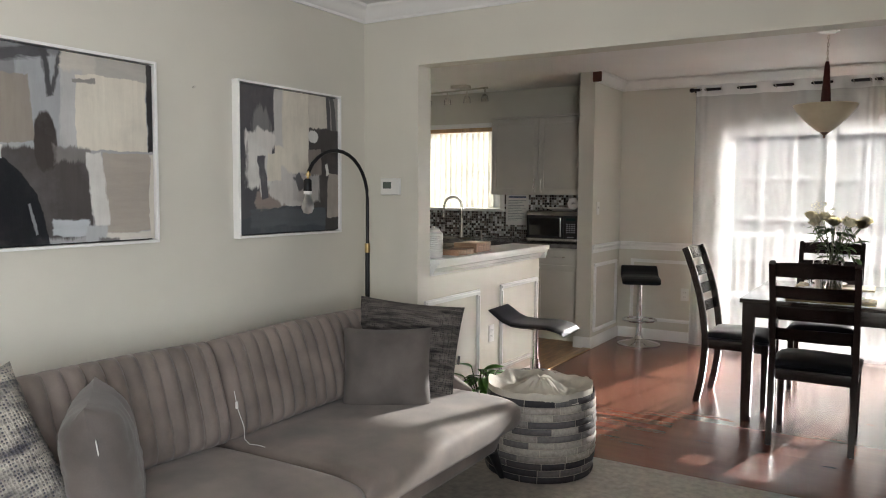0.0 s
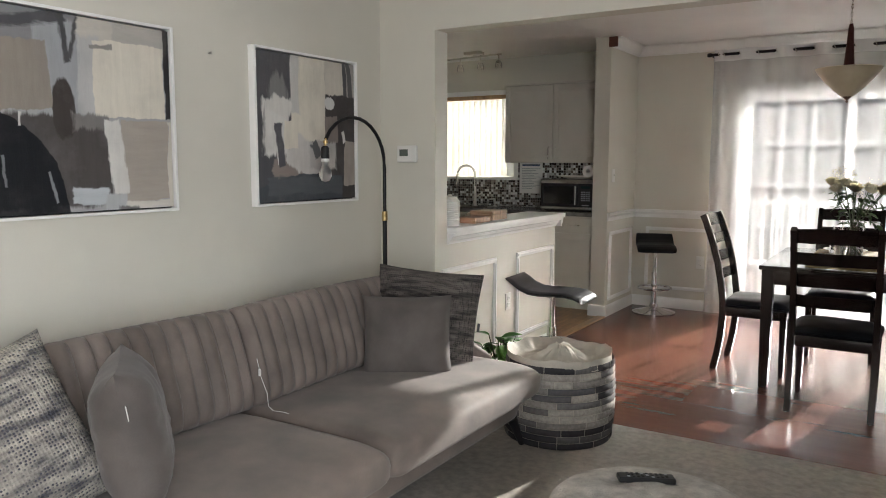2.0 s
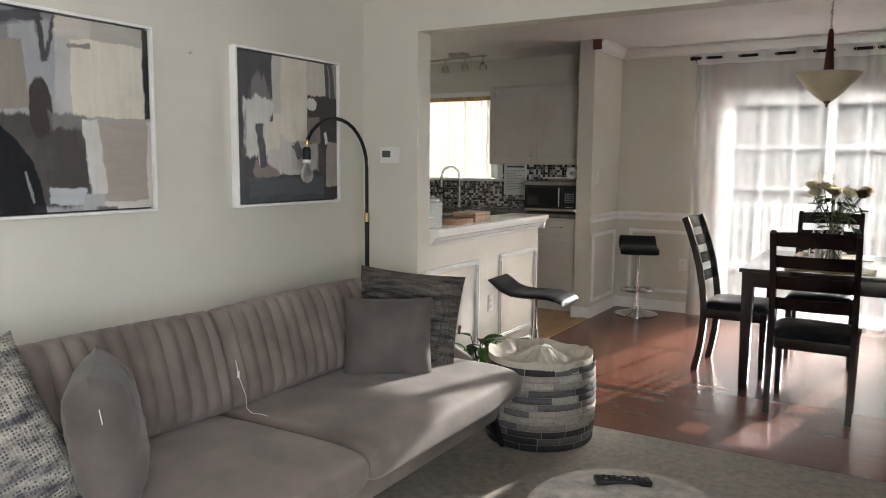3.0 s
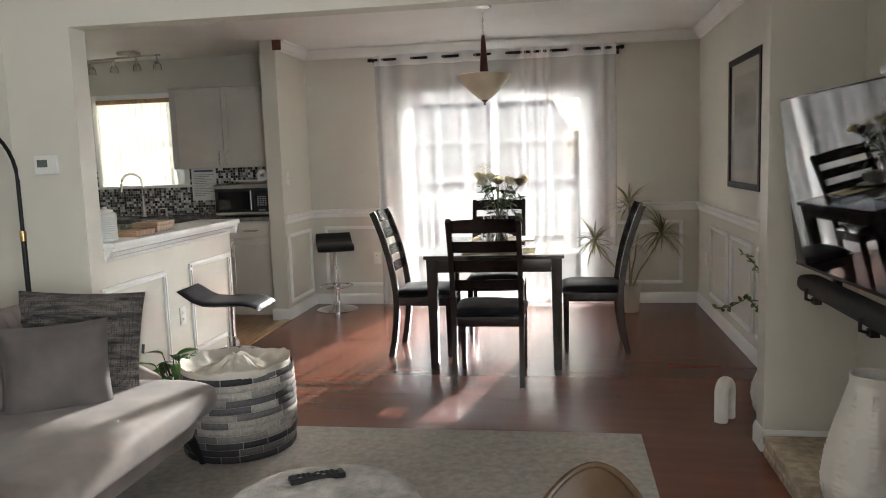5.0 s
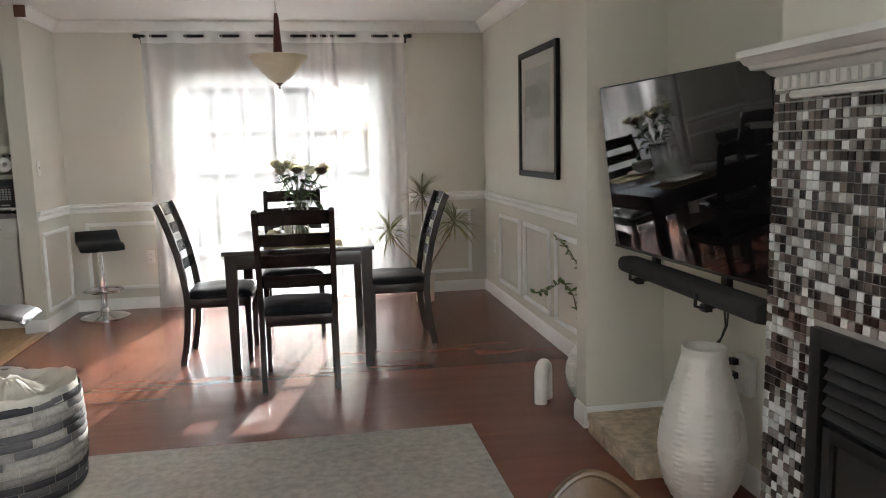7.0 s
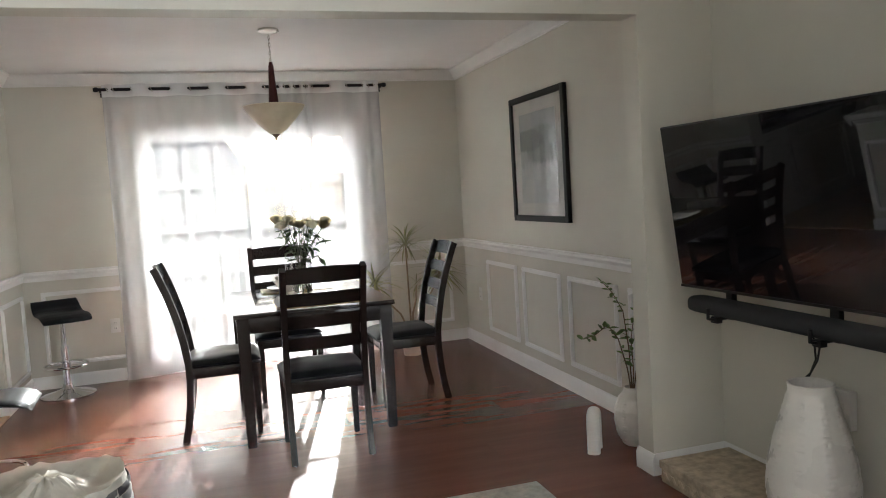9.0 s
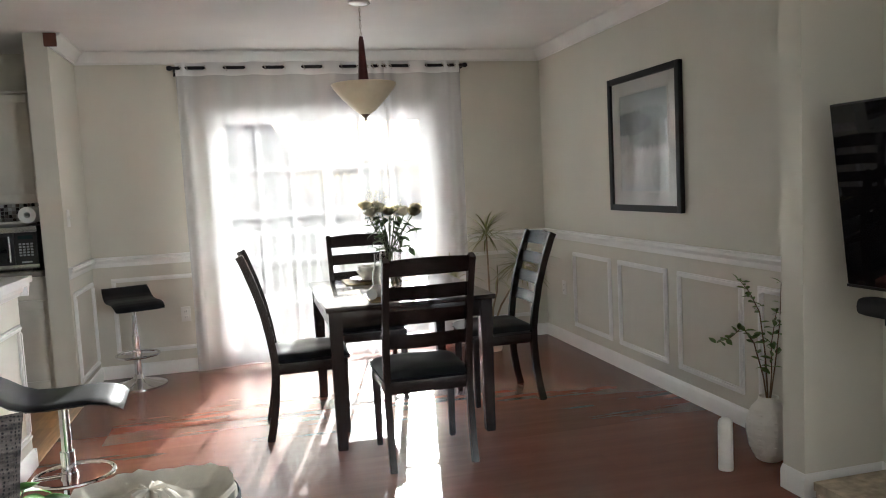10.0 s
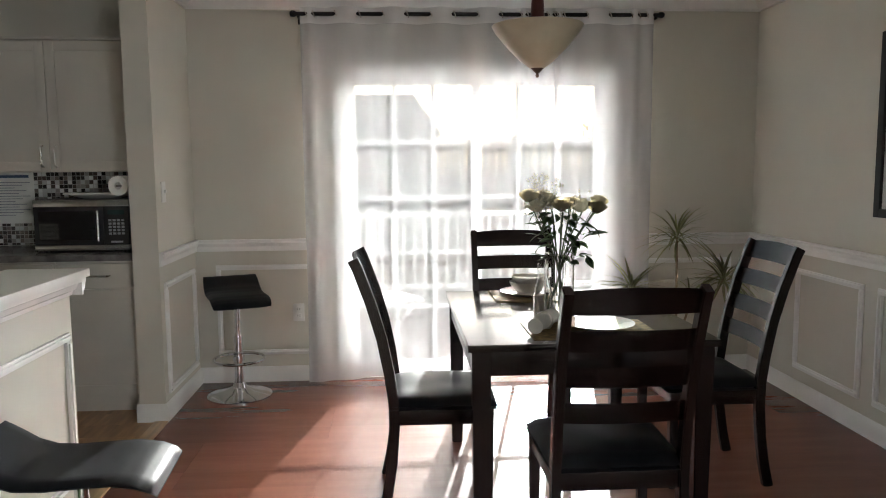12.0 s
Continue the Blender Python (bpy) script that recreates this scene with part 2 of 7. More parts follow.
structure("floor", box(KITCHEN_WEST - 0.2, 2.5, SOUTH - 0.2, 8.3, -0.12, -0.010), JOINT, "subfloor under dark cherry laminate planks", "floor")
structure("ceiling", box(KITCHEN_WEST - 0.2, 2.5, SOUTH - 0.2, 8.3, CEILING, CEILING + 0.12), CEIL, "flat ceiling painted white", "ceiling")
structure("wall_north", join(
    box(KITCHEN_WEST, KW_X0, NORTH, 8.27, 0, CEILING), box(KW_X0, KW_X1, NORTH, 8.27, 0, KW_Z0), box(KW_X0, KW_X1, NORTH, 8.27, KW_Z1, CEILING),
    box(KW_X1, SL_X0, NORTH, 8.27, 0, CEILING), box(SL_X0, SL_X1, NORTH, 8.27, SL_TOP, CEILING), box(SL_X1, EAST + 0.2, NORTH, 8.27, 0, CEILING)),
    WALL, "greige painted wall with a patio door opening", "wall")
structure("wall_east_dining", box(EAST, EAST + 0.2, HEAD_Y1, NORTH, 0, CEILING), WALL, "greige painted dining room wall", "wall")
structure("wall_stub", box(JAMB_E, LIVING_EAST + 0.14, HEAD_Y0, HEAD_Y1, 0, CEILING), WALL, "short greige wall beside the wide opening", "wall")
structure("header", box(JAMB_W, JAMB_E, HEAD_Y0, HEAD_Y1, HEAD_Z, CEILING), WALL, "greige drop header over the wide opening", "wall")
structure("wall_thermostat", box(ART_WALL - 0.14, JAMB_W, HEAD_Y0, HEAD_Y1, 0, CEILING), WALL, "narrow greige wall that holds the thermostat", "wall")
structure("wall_kitchen_south", box(KITCHEN_WEST, ART_WALL - 0.14, HEAD_Y0, HEAD_Y1, 0, CEILING), WALL, "greige kitchen wall", "wall")
structure("wall_kitchen_west", box(KITCHEN_WEST - 0.15, KITCHEN_WEST, HEAD_Y0, 8.27, 0, CEILING), WALL, "greige kitchen wall", "wall")
structure("wall_west_dining", box(-1.74, WEST, 7.36, NORTH, 0, CEILING), WALL, "greige partition wall between kitchen and dining room", "wall")
structure("wall_west_living", box(ART_WALL - 0.14, ART_WALL, SOUTH, HEAD_Y0, 0, CEILING), WALL, "greige living room wall with two paintings", "wall")
structure("wall_south", box(ART_WALL - 0.14, LIVING_EAST + 0.14, SOUTH - 0.15, SOUTH, 0, CEILING), WALL, "greige living room end wall", "wall")
# Gap from y -1.85 to 0.85: unseen opening, added for the side lamp.
structure("wall_east_living", join(box(LIVING_EAST, LIVING_EAST + 0.14, SOUTH, -1.85, 0, CEILING), box(LIVING_EAST, LIVING_EAST + 0.14, 0.85, HEAD_Y0, 0, CEILING), box(LIVING_EAST, LIVING_EAST + 0.14, -1.85, 0.85, 0, 0.75), box(LIVING_EAST, LIVING_EAST + 0.14, -1.85, 0.85, 2.15, CEILING)), WALL, "greige living room wall behind the television", "wall")
structure("wall_half", box(-1.72, JAMB_W, HEAD_Y1, 6.215, 0, 0.945), WALL, "panelled half wall under the breakfast bar", "wall")

CROWN = [(0, 0), (0.012, 0), (0.016, 0.014), (0.03, 0.022), (0.05, 0.05), (0.062, 0.068), (0.078, 0.074), (0.082, 0.088), (0, 0.088)]
BASE = [(0, 0), (0.016, 0), (0.016, 0.075), (0.011, 0.088), (0.005, 0.1), (0, 0.1)]
RAIL = [(0, 0), (0.008, 0), (0.012, 0.012), (0.012, 0.03), (0.024, 0.042), (0.028, 0.052), (0.022, 0.062), (0.03, 0.066), (0.03, 0.076), (0, 0.076)]
CASING = 0.06
cz, rz = CEILING - 0.0885, 0.862
E_, W_, N_, S_ = (1, 0, 0), (-1, 0, 0), (0, 1, 0), (0, -1, 0)
for nm, p, q, o in (("north", (WEST, NORTH), (EAST, NORTH), S_), ("east", (EAST, HEAD_Y1), (EAST, NORTH), W_), ("west", (WEST, 7.36), (WEST, NORTH), E_),
                    ("living_west", (ART_WALL, SOUTH), (ART_WALL, HEAD_Y0), E_), ("header", (ART_WALL, HEAD_Y0), (LIVING_EAST, HEAD_Y0), S_), ("living_east", (LIVING_EAST, 3.19), (LIVING_EAST, HEAD_Y0), W_),
                    ("header_dining", (JAMB_W, HEAD_Y1), (EAST, HEAD_Y1), N_)):
    structure("crown_" + nm, run((*p, cz), (*q, cz), o, CROWN), TRIM, "white crown moulding", "moulding")
for nm, p, q, o in (("north_a", (WEST, NORTH), (SL_X0 - CASING, NORTH), S_), ("north_b", (SL_X1 + CASING, NORTH), (EAST, NORTH), S_), ("east", (EAST, HEAD_Y1), (EAST, NORTH), W_), ("west", (WEST, 7.36), (WEST, NORTH), E_)):
    structure("chair_rail_" + nm, run((*p, rz), (*q, rz), o, RAIL), TRIM, "white chair rail moulding", "moulding")
for nm, p, q, o in (("north_a", (WEST, NORTH), (SL_X0 - CASING, NORTH), S_), ("north_b", (SL_X1 + CASING, NORTH), (EAST, NORTH), S_), ("east", (EAST, HEAD_Y1), (EAST, NORTH), W_),
                    ("west", (WEST, 7.344), (WEST, NORTH), E_), ("pillar", (-1.756, 7.36), (WEST, 7.36), S_), ("stub", (JAMB_E, HEAD_Y0), (LIVING_EAST, HEAD_Y0), S_),
                    ("stub_end", (JAMB_E, HEAD_Y0 - 0.016), (JAMB_E, HEAD_Y1), W_), ("living_east", (LIVING_EAST, 3.19), (LIVING_EAST, HEAD_Y0), W_), ("living_west", (ART_WALL, SOUTH), (ART_WALL, HEAD_Y0), E_),
                    ("thermostat", (ART_WALL, HEAD_Y0), (JAMB_W, HEAD_Y0), S_), ("half", (JAMB_W, HEAD_Y0 - 0.016), (JAMB_W, 6.215), E_), ("half_end", (-1.72, 6.215), (JAMB_W + 0.016, 6.215), N_)):
    structure("baseboard_" + nm, run((*p, 0), (*q, 0), o, BASE), TRIM, "white baseboard", "baseboard")


def panel_moulding(name, fixed, axis, sign, a0, a1, z0, z1, w=0.032, d=0.014):
    """A picture-frame moulding on a wall: axis is the wall's normal, a0 to a1 its run."""
    def bar(u0, u1, v0, v1):
        if axis == "x":
            return join(box(min(fixed, fixed + sign * d), max(fixed, fixed + sign * d), u0, u1, v0, v1, 0.004), box(min(fixed, fixed + sign * d * 1.5), max(fixed, fixed + sign * d * 1.5), u0 + min(.009, (u1 - u0) * .3), u1 - min(.009, (u1 - u0) * .3), v0 + min(.009, (v1 - v0) * .3), v1 - min(.009, (v1 - v0) * .3), 0.003))
        return join(box(u0, u1, min(fixed, fixed + sign * d), max(fixed, fixed + sign * d), v0, v1, 0.004), box(u0 + min(.009, (u1 - u0) * .3), u1 - min(.009, (u1 - u0) * .3), min(fixed, fixed + sign * d * 1.5), max(fixed, fixed + sign * d * 1.5), v0 + min(.009, (v1 - v0) * .3), v1 - min(.009, (v1 - v0) * .3), 0.003))
    structure(name, join(bar(a0, a1, z0, z0 + w), bar(a0, a1, z1 - w, z1), bar(a0, a0 + w, z0 + w, z1 - w), bar(a1 - w, a1, z0 + w, z1 - w)), TRIM, "white picture-frame panel moulding", "moulding")


panel_moulding("panel_north_a", NORTH, "y", -1, -1.475, -0.82, 0.18, 0.772)
panel_moulding("panel_north_b", NORTH, "y", -1, 1.29, 1.93, 0.18, 0.772)
for i, (a0, a1) in enumerate(((6.87, 7.51), (6.115, 6.75), (5.365, 5.99), (4.80, 5.24))):
    panel_moulding("panel_east_%d" % i, EAST, "x", -1, a0, a1, 0.175, 0.775)
panel_moulding("panel_west", WEST, "x", 1, 7.42, 8.03, 0.14, 0.765)
panel_moulding("panel_half_a", JAMB_W, "x", 1, 4.60, 5.26, 0.165, 0.765)
panel_moulding("panel_half_b", JAMB_W, "x", 1, 5.56, 6.17, 0.165, 0.765)

# breakfast bar top, with its stepped moulding
bar_top = thing("breakfast_bar", "white painted breakfast bar top with stepped moulding", "countertop")
part("slab", box(-1.85, -1.53, HEAD_Y1 + 0.002, 6.262, 0.972, 1.004, 0.006), TRIM, bar_top)
part("moulding", run((JAMB_W, HEAD_Y1 + 0.002, 0.905), (JAMB_W, 6.215, 0.905), E_, [(0, 0), (0.01, 0), (0.014, 0.016), (0.026, 0.022), (0.036, 0.044), (0.05, 0.05), (0.052, 0.066), (0, 0.066)]), TRIM, bar_top)
part("end_moulding", run((-1.72, 6.215, 0.905), (JAMB_W + 0.05, 6.215, 0.905), N_, [(0, 0), (0.01, 0), (0.014, 0.016), (0.026, 0.022), (0.034, 0.044), (0.04, 0.05), (0.042, 0.066), (0, 0.066)]), TRIM, bar_top)

# ---- patio door, curtains, exterior ----
door = tagged(new("door_patio"), "white sliding patio door with grid muntins, closed", "door", kind="structure")
fy0, fy1 = 8.13, 8.25
part("door_frame", join(box(SL_X0, SL_X0 + 0.03, fy0, fy1, 0.0, SL_TOP, 0.003), box(SL_X1 - 0.045, SL_X1, fy0, fy1, 0.0, SL_TOP, 0.003), box(SL_X0 + 0.03, SL_X1 - 0.045, fy0, fy1, SL_TOP - 0.04, SL_TOP, 0.003), box(SL_X0 + 0.03, SL_X1 - 0.045, fy0, fy1, 0.0, 0.035, 0.003)), VINYL, door)


def sash(name, x0, x1, y0, y1):
    z0, z1 = 0.036, SL_TOP - 0.041
    s = part(name, join(box(x0, x0 + 0.05, y0, y1, z0, z1, 0.004), box(x1 - 0.06, x1, y0, y1, z0, z1, 0.004), box(x0 + 0.05, x1 - 0.06, y0, y1, z0, z0 + 0.07, 0.004), box(x0 + 0.05, x1 - 0.06, y0, y1, z1 - 0.055, z1, 0.004)), VINYL, door)
    ym = (y0 + y1) / 2
    gx0, gx1, gz0, gz1 = x0 + 0.05, x1 - 0.06, z0 + 0.07, z1 - 0.055
    for i in (1, 2):
        x = gx0 + (gx1 - gx0) * i / 3
        part("muntin", box(x - 0.011, x + 0.011, ym - 0.012, ym + 0.012, gz0, gz1, 0.003), VINYL_SHADED, s, "grid bar greyed to read as backlit")
    for i in (1, 2, 3, 4):
        z = gz0 + (gz1 - gz0) * i / 5
        part("muntin", box(gx0, gx1, ym - 0.010, ym + 0.010, z - 0.011, z + 0.011, 0.003), VINYL_SHADED, s, "grid bar greyed to read as backlit")
    g = part("pane", box(gx0, gx1, ym - 0.002, ym + 0.002, gz0, gz1), CLEAR_GLASS, s, smooth=False)
    g.visible_shadow = False


sash("sliding_panel", SL_X0 + 0.031, 0.245, 8.145, 8.18)
sash("fixed_panel", 0.19, SL_X1 - 0.046, 8.19, 8.225)
structure("trim_patio_door", join(
    box(SL_X0 - CASING, SL_X0, NORTH - 0.016, NORTH, 0, SL_TOP + CASING, 0.005), box(SL_X1, SL_X1 + CASING, NORTH - 0.016, NORTH, 0, SL_TOP + CASING, 0.005),
    box(SL_X0, SL_X1, NORTH - 0.016, NORTH, SL_TOP, SL_TOP + CASING, 0.005)), TRIM, "white casing round the patio door", "trim")

ROD_Y, ROD_Z = 8.025, 2.335
curtain_rod = thing("curtain_rod", "black metal curtain rod above the patio door", "curtain rod")
part("pole", rod((-0.91, ROD_Y, ROD_Z), (1.37, ROD_Y, ROD_Z), 0.0125, 14), BLACK_METAL, curtain_rod)
for sx, xx in ((-1, -0.925), (1, 1.385)):
    part("finial", moved(lathe([(0, -0.02), (0.014, -0.02), (0.019, -0.008), (0.019, 0.008), (0.012, 0.02), (0, 0.022)], 16), Matrix.Translation((xx, ROD_Y, ROD_Z)) @ Matrix.Rotation(radians(90), 4, "Y")), BLACK_METAL, curtain_rod)
    part("bracket", join(box(xx - sx * 0.03 - 0.008, xx - sx * 0.03 + 0.008, ROD_Y, NORTH, ROD_Z - 0.022, ROD_Z - 0.012, 0.002), box(xx - sx * 0.03 - 0.012, xx - sx * 0.03 + 0.012, NORTH - 0.006, NORTH, ROD_Z - 0.05, ROD_Z + 0.02, 0.002)), BLACK_METAL, curtain_rod)


def curtain(label, x0, x1, phase, tight):
    """A grommet-top sheer whose folds wave past the rod; tight gives the stretches (x0, x1, period) that are gathered."""
    c = thing("sheer_curtain", label, "curtain", "sheer curtains")
    xs, ph = [x0], [phase]
    while xs[-1] < x1:
        x = xs[-1]
        per = 0.295
        for a, b, p in tight:
            if a <= x < b:
                per = p
        st = per / 16
        xs.append(x + st)
        ph.append(ph[-1] + 2 * math.pi / 16)
    nz = 46
    def place(u, v):
        k = min(len(xs) - 1, int(round(u * (len(xs) - 1))))
        per = xs[min(k + 1, len(xs) - 1)] - xs[max(k - 1, 0)]
        amp = min(0.031, per * 0.8)
        z = 0.022 + v * (2.375 - 0.022) + (0.012 * math.sin(xs[k] * 9) if v == 0 else 0)
        sway = 0.016 * (1 - v) * noise.noise((xs[k] * 3.1, v * 1.5, phase)) + 0.010 * (1 - v) * math.sin(ph[k] * 0.5 + 3 * v)
        return (xs[k] + 0.02 * (1 - v) * noise.noise((xs[k] * 2.0, v * 2.2, 5 + phase)), ROD_Y - 0.004 + amp * math.sin(ph[k]) * (0.75 + 0.25 * v) + sway - 0.012 * (1 - v), z)
    part("cloth", grid(len(xs) - 1, nz, place), SHEER, c)
    part("heading", grid(len(xs) - 1, 3, lambda u, v: (Vector(place(u, 0.958 + v * 0.042)) + Vector((0, -0.0015, 0)))), SHEER_BAND, c)
    part("hem", grid(len(xs) - 1, 2, lambda u, v: (Vector(place(u, v * 0.045)) + Vector((0, -0.002, 0)))), SHEER, c)
    for k in range(1, len(xs)):
        if math.floor(ph[k] / math.pi) != math.floor(ph[k - 1] / math.pi):
            part("grommet", moved(tube([(0.021 * math.cos(a * math.pi / 6), 0.021 * math.sin(a * math.pi / 6), 0) for a in range(12)], 0.0035, 6, closed=True), Matrix.Translation((xs[k], ROD_Y, ROD_Z)) @ Matrix.Rotation(radians(70), 4, "Y")), NICKEL, c)
    return c


curtain("sheer white voile curtain on a black rod, closed", -0.885, 0.74, 0.6, [(-0.885, -0.80, 0.09), (0.46, 0.80, 0.085)])
curtain("sheer white voile curtain panel, drawn to one side", 0.70, 1.335, 2.0, [(0.70, 0.76, 0.09), (1.18, 1.4, 0.10)])

GRASS = material("lawn", (0.06, 0.08, 0.03), 0.95, spec=0.0, var=0.3, scale=2, fine=60, bump=0.6, depth=0.02)
DECK = material("weathered_deck", (0.11, 0.10, 0.09), 0.9, spec=0.0, var=0.2, scale=3, fine=50, stretch=(1, 8, 1))
SIDING = material("tan_siding", (0.30, 0.285, 0.25), 0.7, var=0.08, scale=2, fine=30)
SHINGLE = material("grey_shingle", (0.10, 0.095, 0.095), 0.9, var=0.25, scale=3, fine=30)
LEAF_FAR = material("far_foliage", (0.07, 0.10, 0.035), 0.8, var=0.3, scale=5, fine=30)
BARK = material("bark", (0.14, 0.10, 0.07), 0.9, var=0.25, scale=8, fine=60, bump=0.5, depth=0.01)
structure("ground", box(-600, 600, 8.31, 1200, -0.5, -0.30), GRASS, "lawn behind the house", "ground")
deck = thing("deck", "weathered wooden deck outside the patio door", "deck")
part("joists", box(-2.4, 3.0, 8.32, 11.4, -0.3, -0.085), DECK, deck)
for i in range(22):
    part("deck_board", box(-2.4, 3.0, 8.32 + i * 0.14, 8.32 + i * 0.14 + 0.132, -0.084, -0.055, 0.003, 1), DECK, deck)
railing = thing("deck_railing", "white painted deck railing", "railing")
for i in range(4):
    part("post", box(-2.38 + i * 1.76, -2.29 + i * 1.76, 11.2, 11.29, -0.055, 0.95, 0.005), VINYL, railing)
for z in (0.08, 0.86):
    part("rail", box(-2.29, 2.9, 11.22, 11.27, z, z + 0.05, 0.004), VINYL, railing)
for i in range(44):
    part("baluster", box(-2.22 + i * 0.116, -2.19 + i * 0.116, 11.23, 11.26, 0.13, 0.86), VINYL, railing, smooth=False)
stand = thing("folding_stand", "white folding stand with crossed legs on the deck", "outdoor stand", at=pose(-0.42, 9.05, -0.055, 0, 0, 25))
for y in (-0.2, 0.2):
    part("leg", rod((-0.2, y, 0.0), (0.2, y, 0.42), 0.013), VINYL, stand)
    part("leg", rod((0.2, y * 0.9, 0.0), (-0.2, y * 0.9, 0.42), 0.013), VINYL, stand)
part("seat", box(-0.23, 0.23, -0.24, 0.24, 0.42, 0.44, 0.006), VINYL, stand)


def house(x, y, w, d, h, ridge, hip):
    hs = thing("neighbour_house", "tan sided house with a grey hipped roof behind the fence", "house", at=pose(x, y, -0.3))
    part("wall", box(-w / 2, w / 2, 0, d, 0, h), SIDING, hs)
    for i in range(9):
        part("siding_board", box(-w / 2, w / 2, -0.02, 0.0, 0.1 + i * 0.27, 0.345 + i * 0.27, 0.004, 1), SIDING, hs)
    bm = bmesh.new()
    e = 0.25
    a = [bm.verts.new(p) for p in ((-w / 2 - e, -e, h), (w / 2 + e, -e, h), (w / 2 + e, d + e, h), (-w / 2 - e, d + e, h), (-w / 2 + hip, d / 2, h + ridge), (w / 2 - hip, d / 2, h + ridge))]
    for f in ((0, 1, 5, 4), (1, 2, 5), (2, 3, 4, 5), (3, 0, 4), (0, 3, 2, 1)):
        bm.faces.new([a[i] for i in f])
    part("roof", bm, SHINGLE, hs, smooth=False)
    for i in range(3):
        wx = -w / 2 + w * (i + 0.5) / 3
        win = part("window", box(wx - 0.55, wx + 0.55, -0.08, -0.021, 0.9, 2.2, 0.01), VINYL, hs)
        part("pane", box(wx - 0.46, wx + 0.46, -0.095, -0.08, 0.99, 2.11), BLACK_PLASTIC, win, smooth=False)


house(-6.1, 26, 14.0, 5, 2.63, 1.45, 0.55)
fence = thing("garden_fence", "grey weathered board fence behind the deck", "fence")
FENCE = material("weathered_fence_wood", (0.27, 0.25, 0.22), 0.85, var=0.15, scale=3, fine=40, stretch=(6, 6, 1), random_tone=0.12)
fence_board = None
for i in range(150):
    x = -10.0 + i * 0.15
    if fence_board is None:
        fence_board = part("fence_board", box(0, 0.142, 18.0, 18.02, -0.25, 1.93, 0.004, 1), FENCE, fence).data
        bpy.data.objects["fence_board"].location.x = x
    else:
        o = new("fence_board", fence_board)
        o.parent, o.location = fence, (x, 0, 0)
for i in range(10):
    part("fence_post", box(-10.0 + i * 2.4, -9.9 + i * 2.4, 18.02, 18.12, -0.3, 2.0, 0.006), FENCE, fence)
for z in (0.15, 1.0, 1.7):
    part("fence_rail", box(-10.0, 12.5, 18.021, 18.06, z, z + 0.09, 0.004), FENCE, fence)


def far_tree(x, y, h, seed):
    rnd = random.Random(seed)
    t = thing("garden_tree", "leafy garden tree behind the fence", "tree", "garden trees", at=pose(x, y, -0.3))
    limbs = [tube([(0, 0, 0), (0.05, 0.02, h * 0.3), (-0.05, 0.05, h * 0.55)], 0.16, 8, 0.09)]
    tips = []
    for i in range(9):
        a = i * 2.4
        q = Vector((math.cos(a) * h * 0.24, math.sin(a) * h * 0.24, h * (0.55 + 0.045 * i)))
        limbs.append(tube([(0, 0.03, h * (0.3 + 0.03 * i)), q * 0.6 + Vector((0, 0, h * 0.22)), q], 0.05, 6, 0.015))
        tips.append(q)
    part("trunk", join(*limbs), BARK, t)
    bm = bmesh.new()
    for q in tips:
        for k in range(150):
            p = q + Vector((rnd.gauss(0, 0.09), rnd.gauss(0, 0.09), rnd.gauss(0, 0.08))) * h
            s = 0.02 * h * (0.6 + rnd.random() * 0.8)
            r = Euler((rnd.random() * 6, rnd.random() * 6, rnd.random() * 6)).to_matrix()
            bm.faces.new([bm.verts.new(p + r @ Vector(c)) for c in ((-s, 0, 0), (0, -s * 0.5, 0.1 * s), (s, 0, 0), (0, s * 0.5, 0.1 * s))])
    part("crown", bm, LEAF_FAR, t, smooth=False)


far_tree(7.0, 26, 4.0, 1)
far_tree(16.5, 36, 5.5, 2)

# ---- kitchen ----
CAB = material("greige_cabinet_paint", (0.60, 0.57, 0.51), 0.4, var=0.04, scale=3, fine=80, bump=0.05, depth=0.0008)
GRANITE = material("grey_granite", (0.22, 0.20, 0.19), 0.22, var=0.5, scale=14, fine=140, bump=0.02, tint=(0.09, 0.085, 0.085))


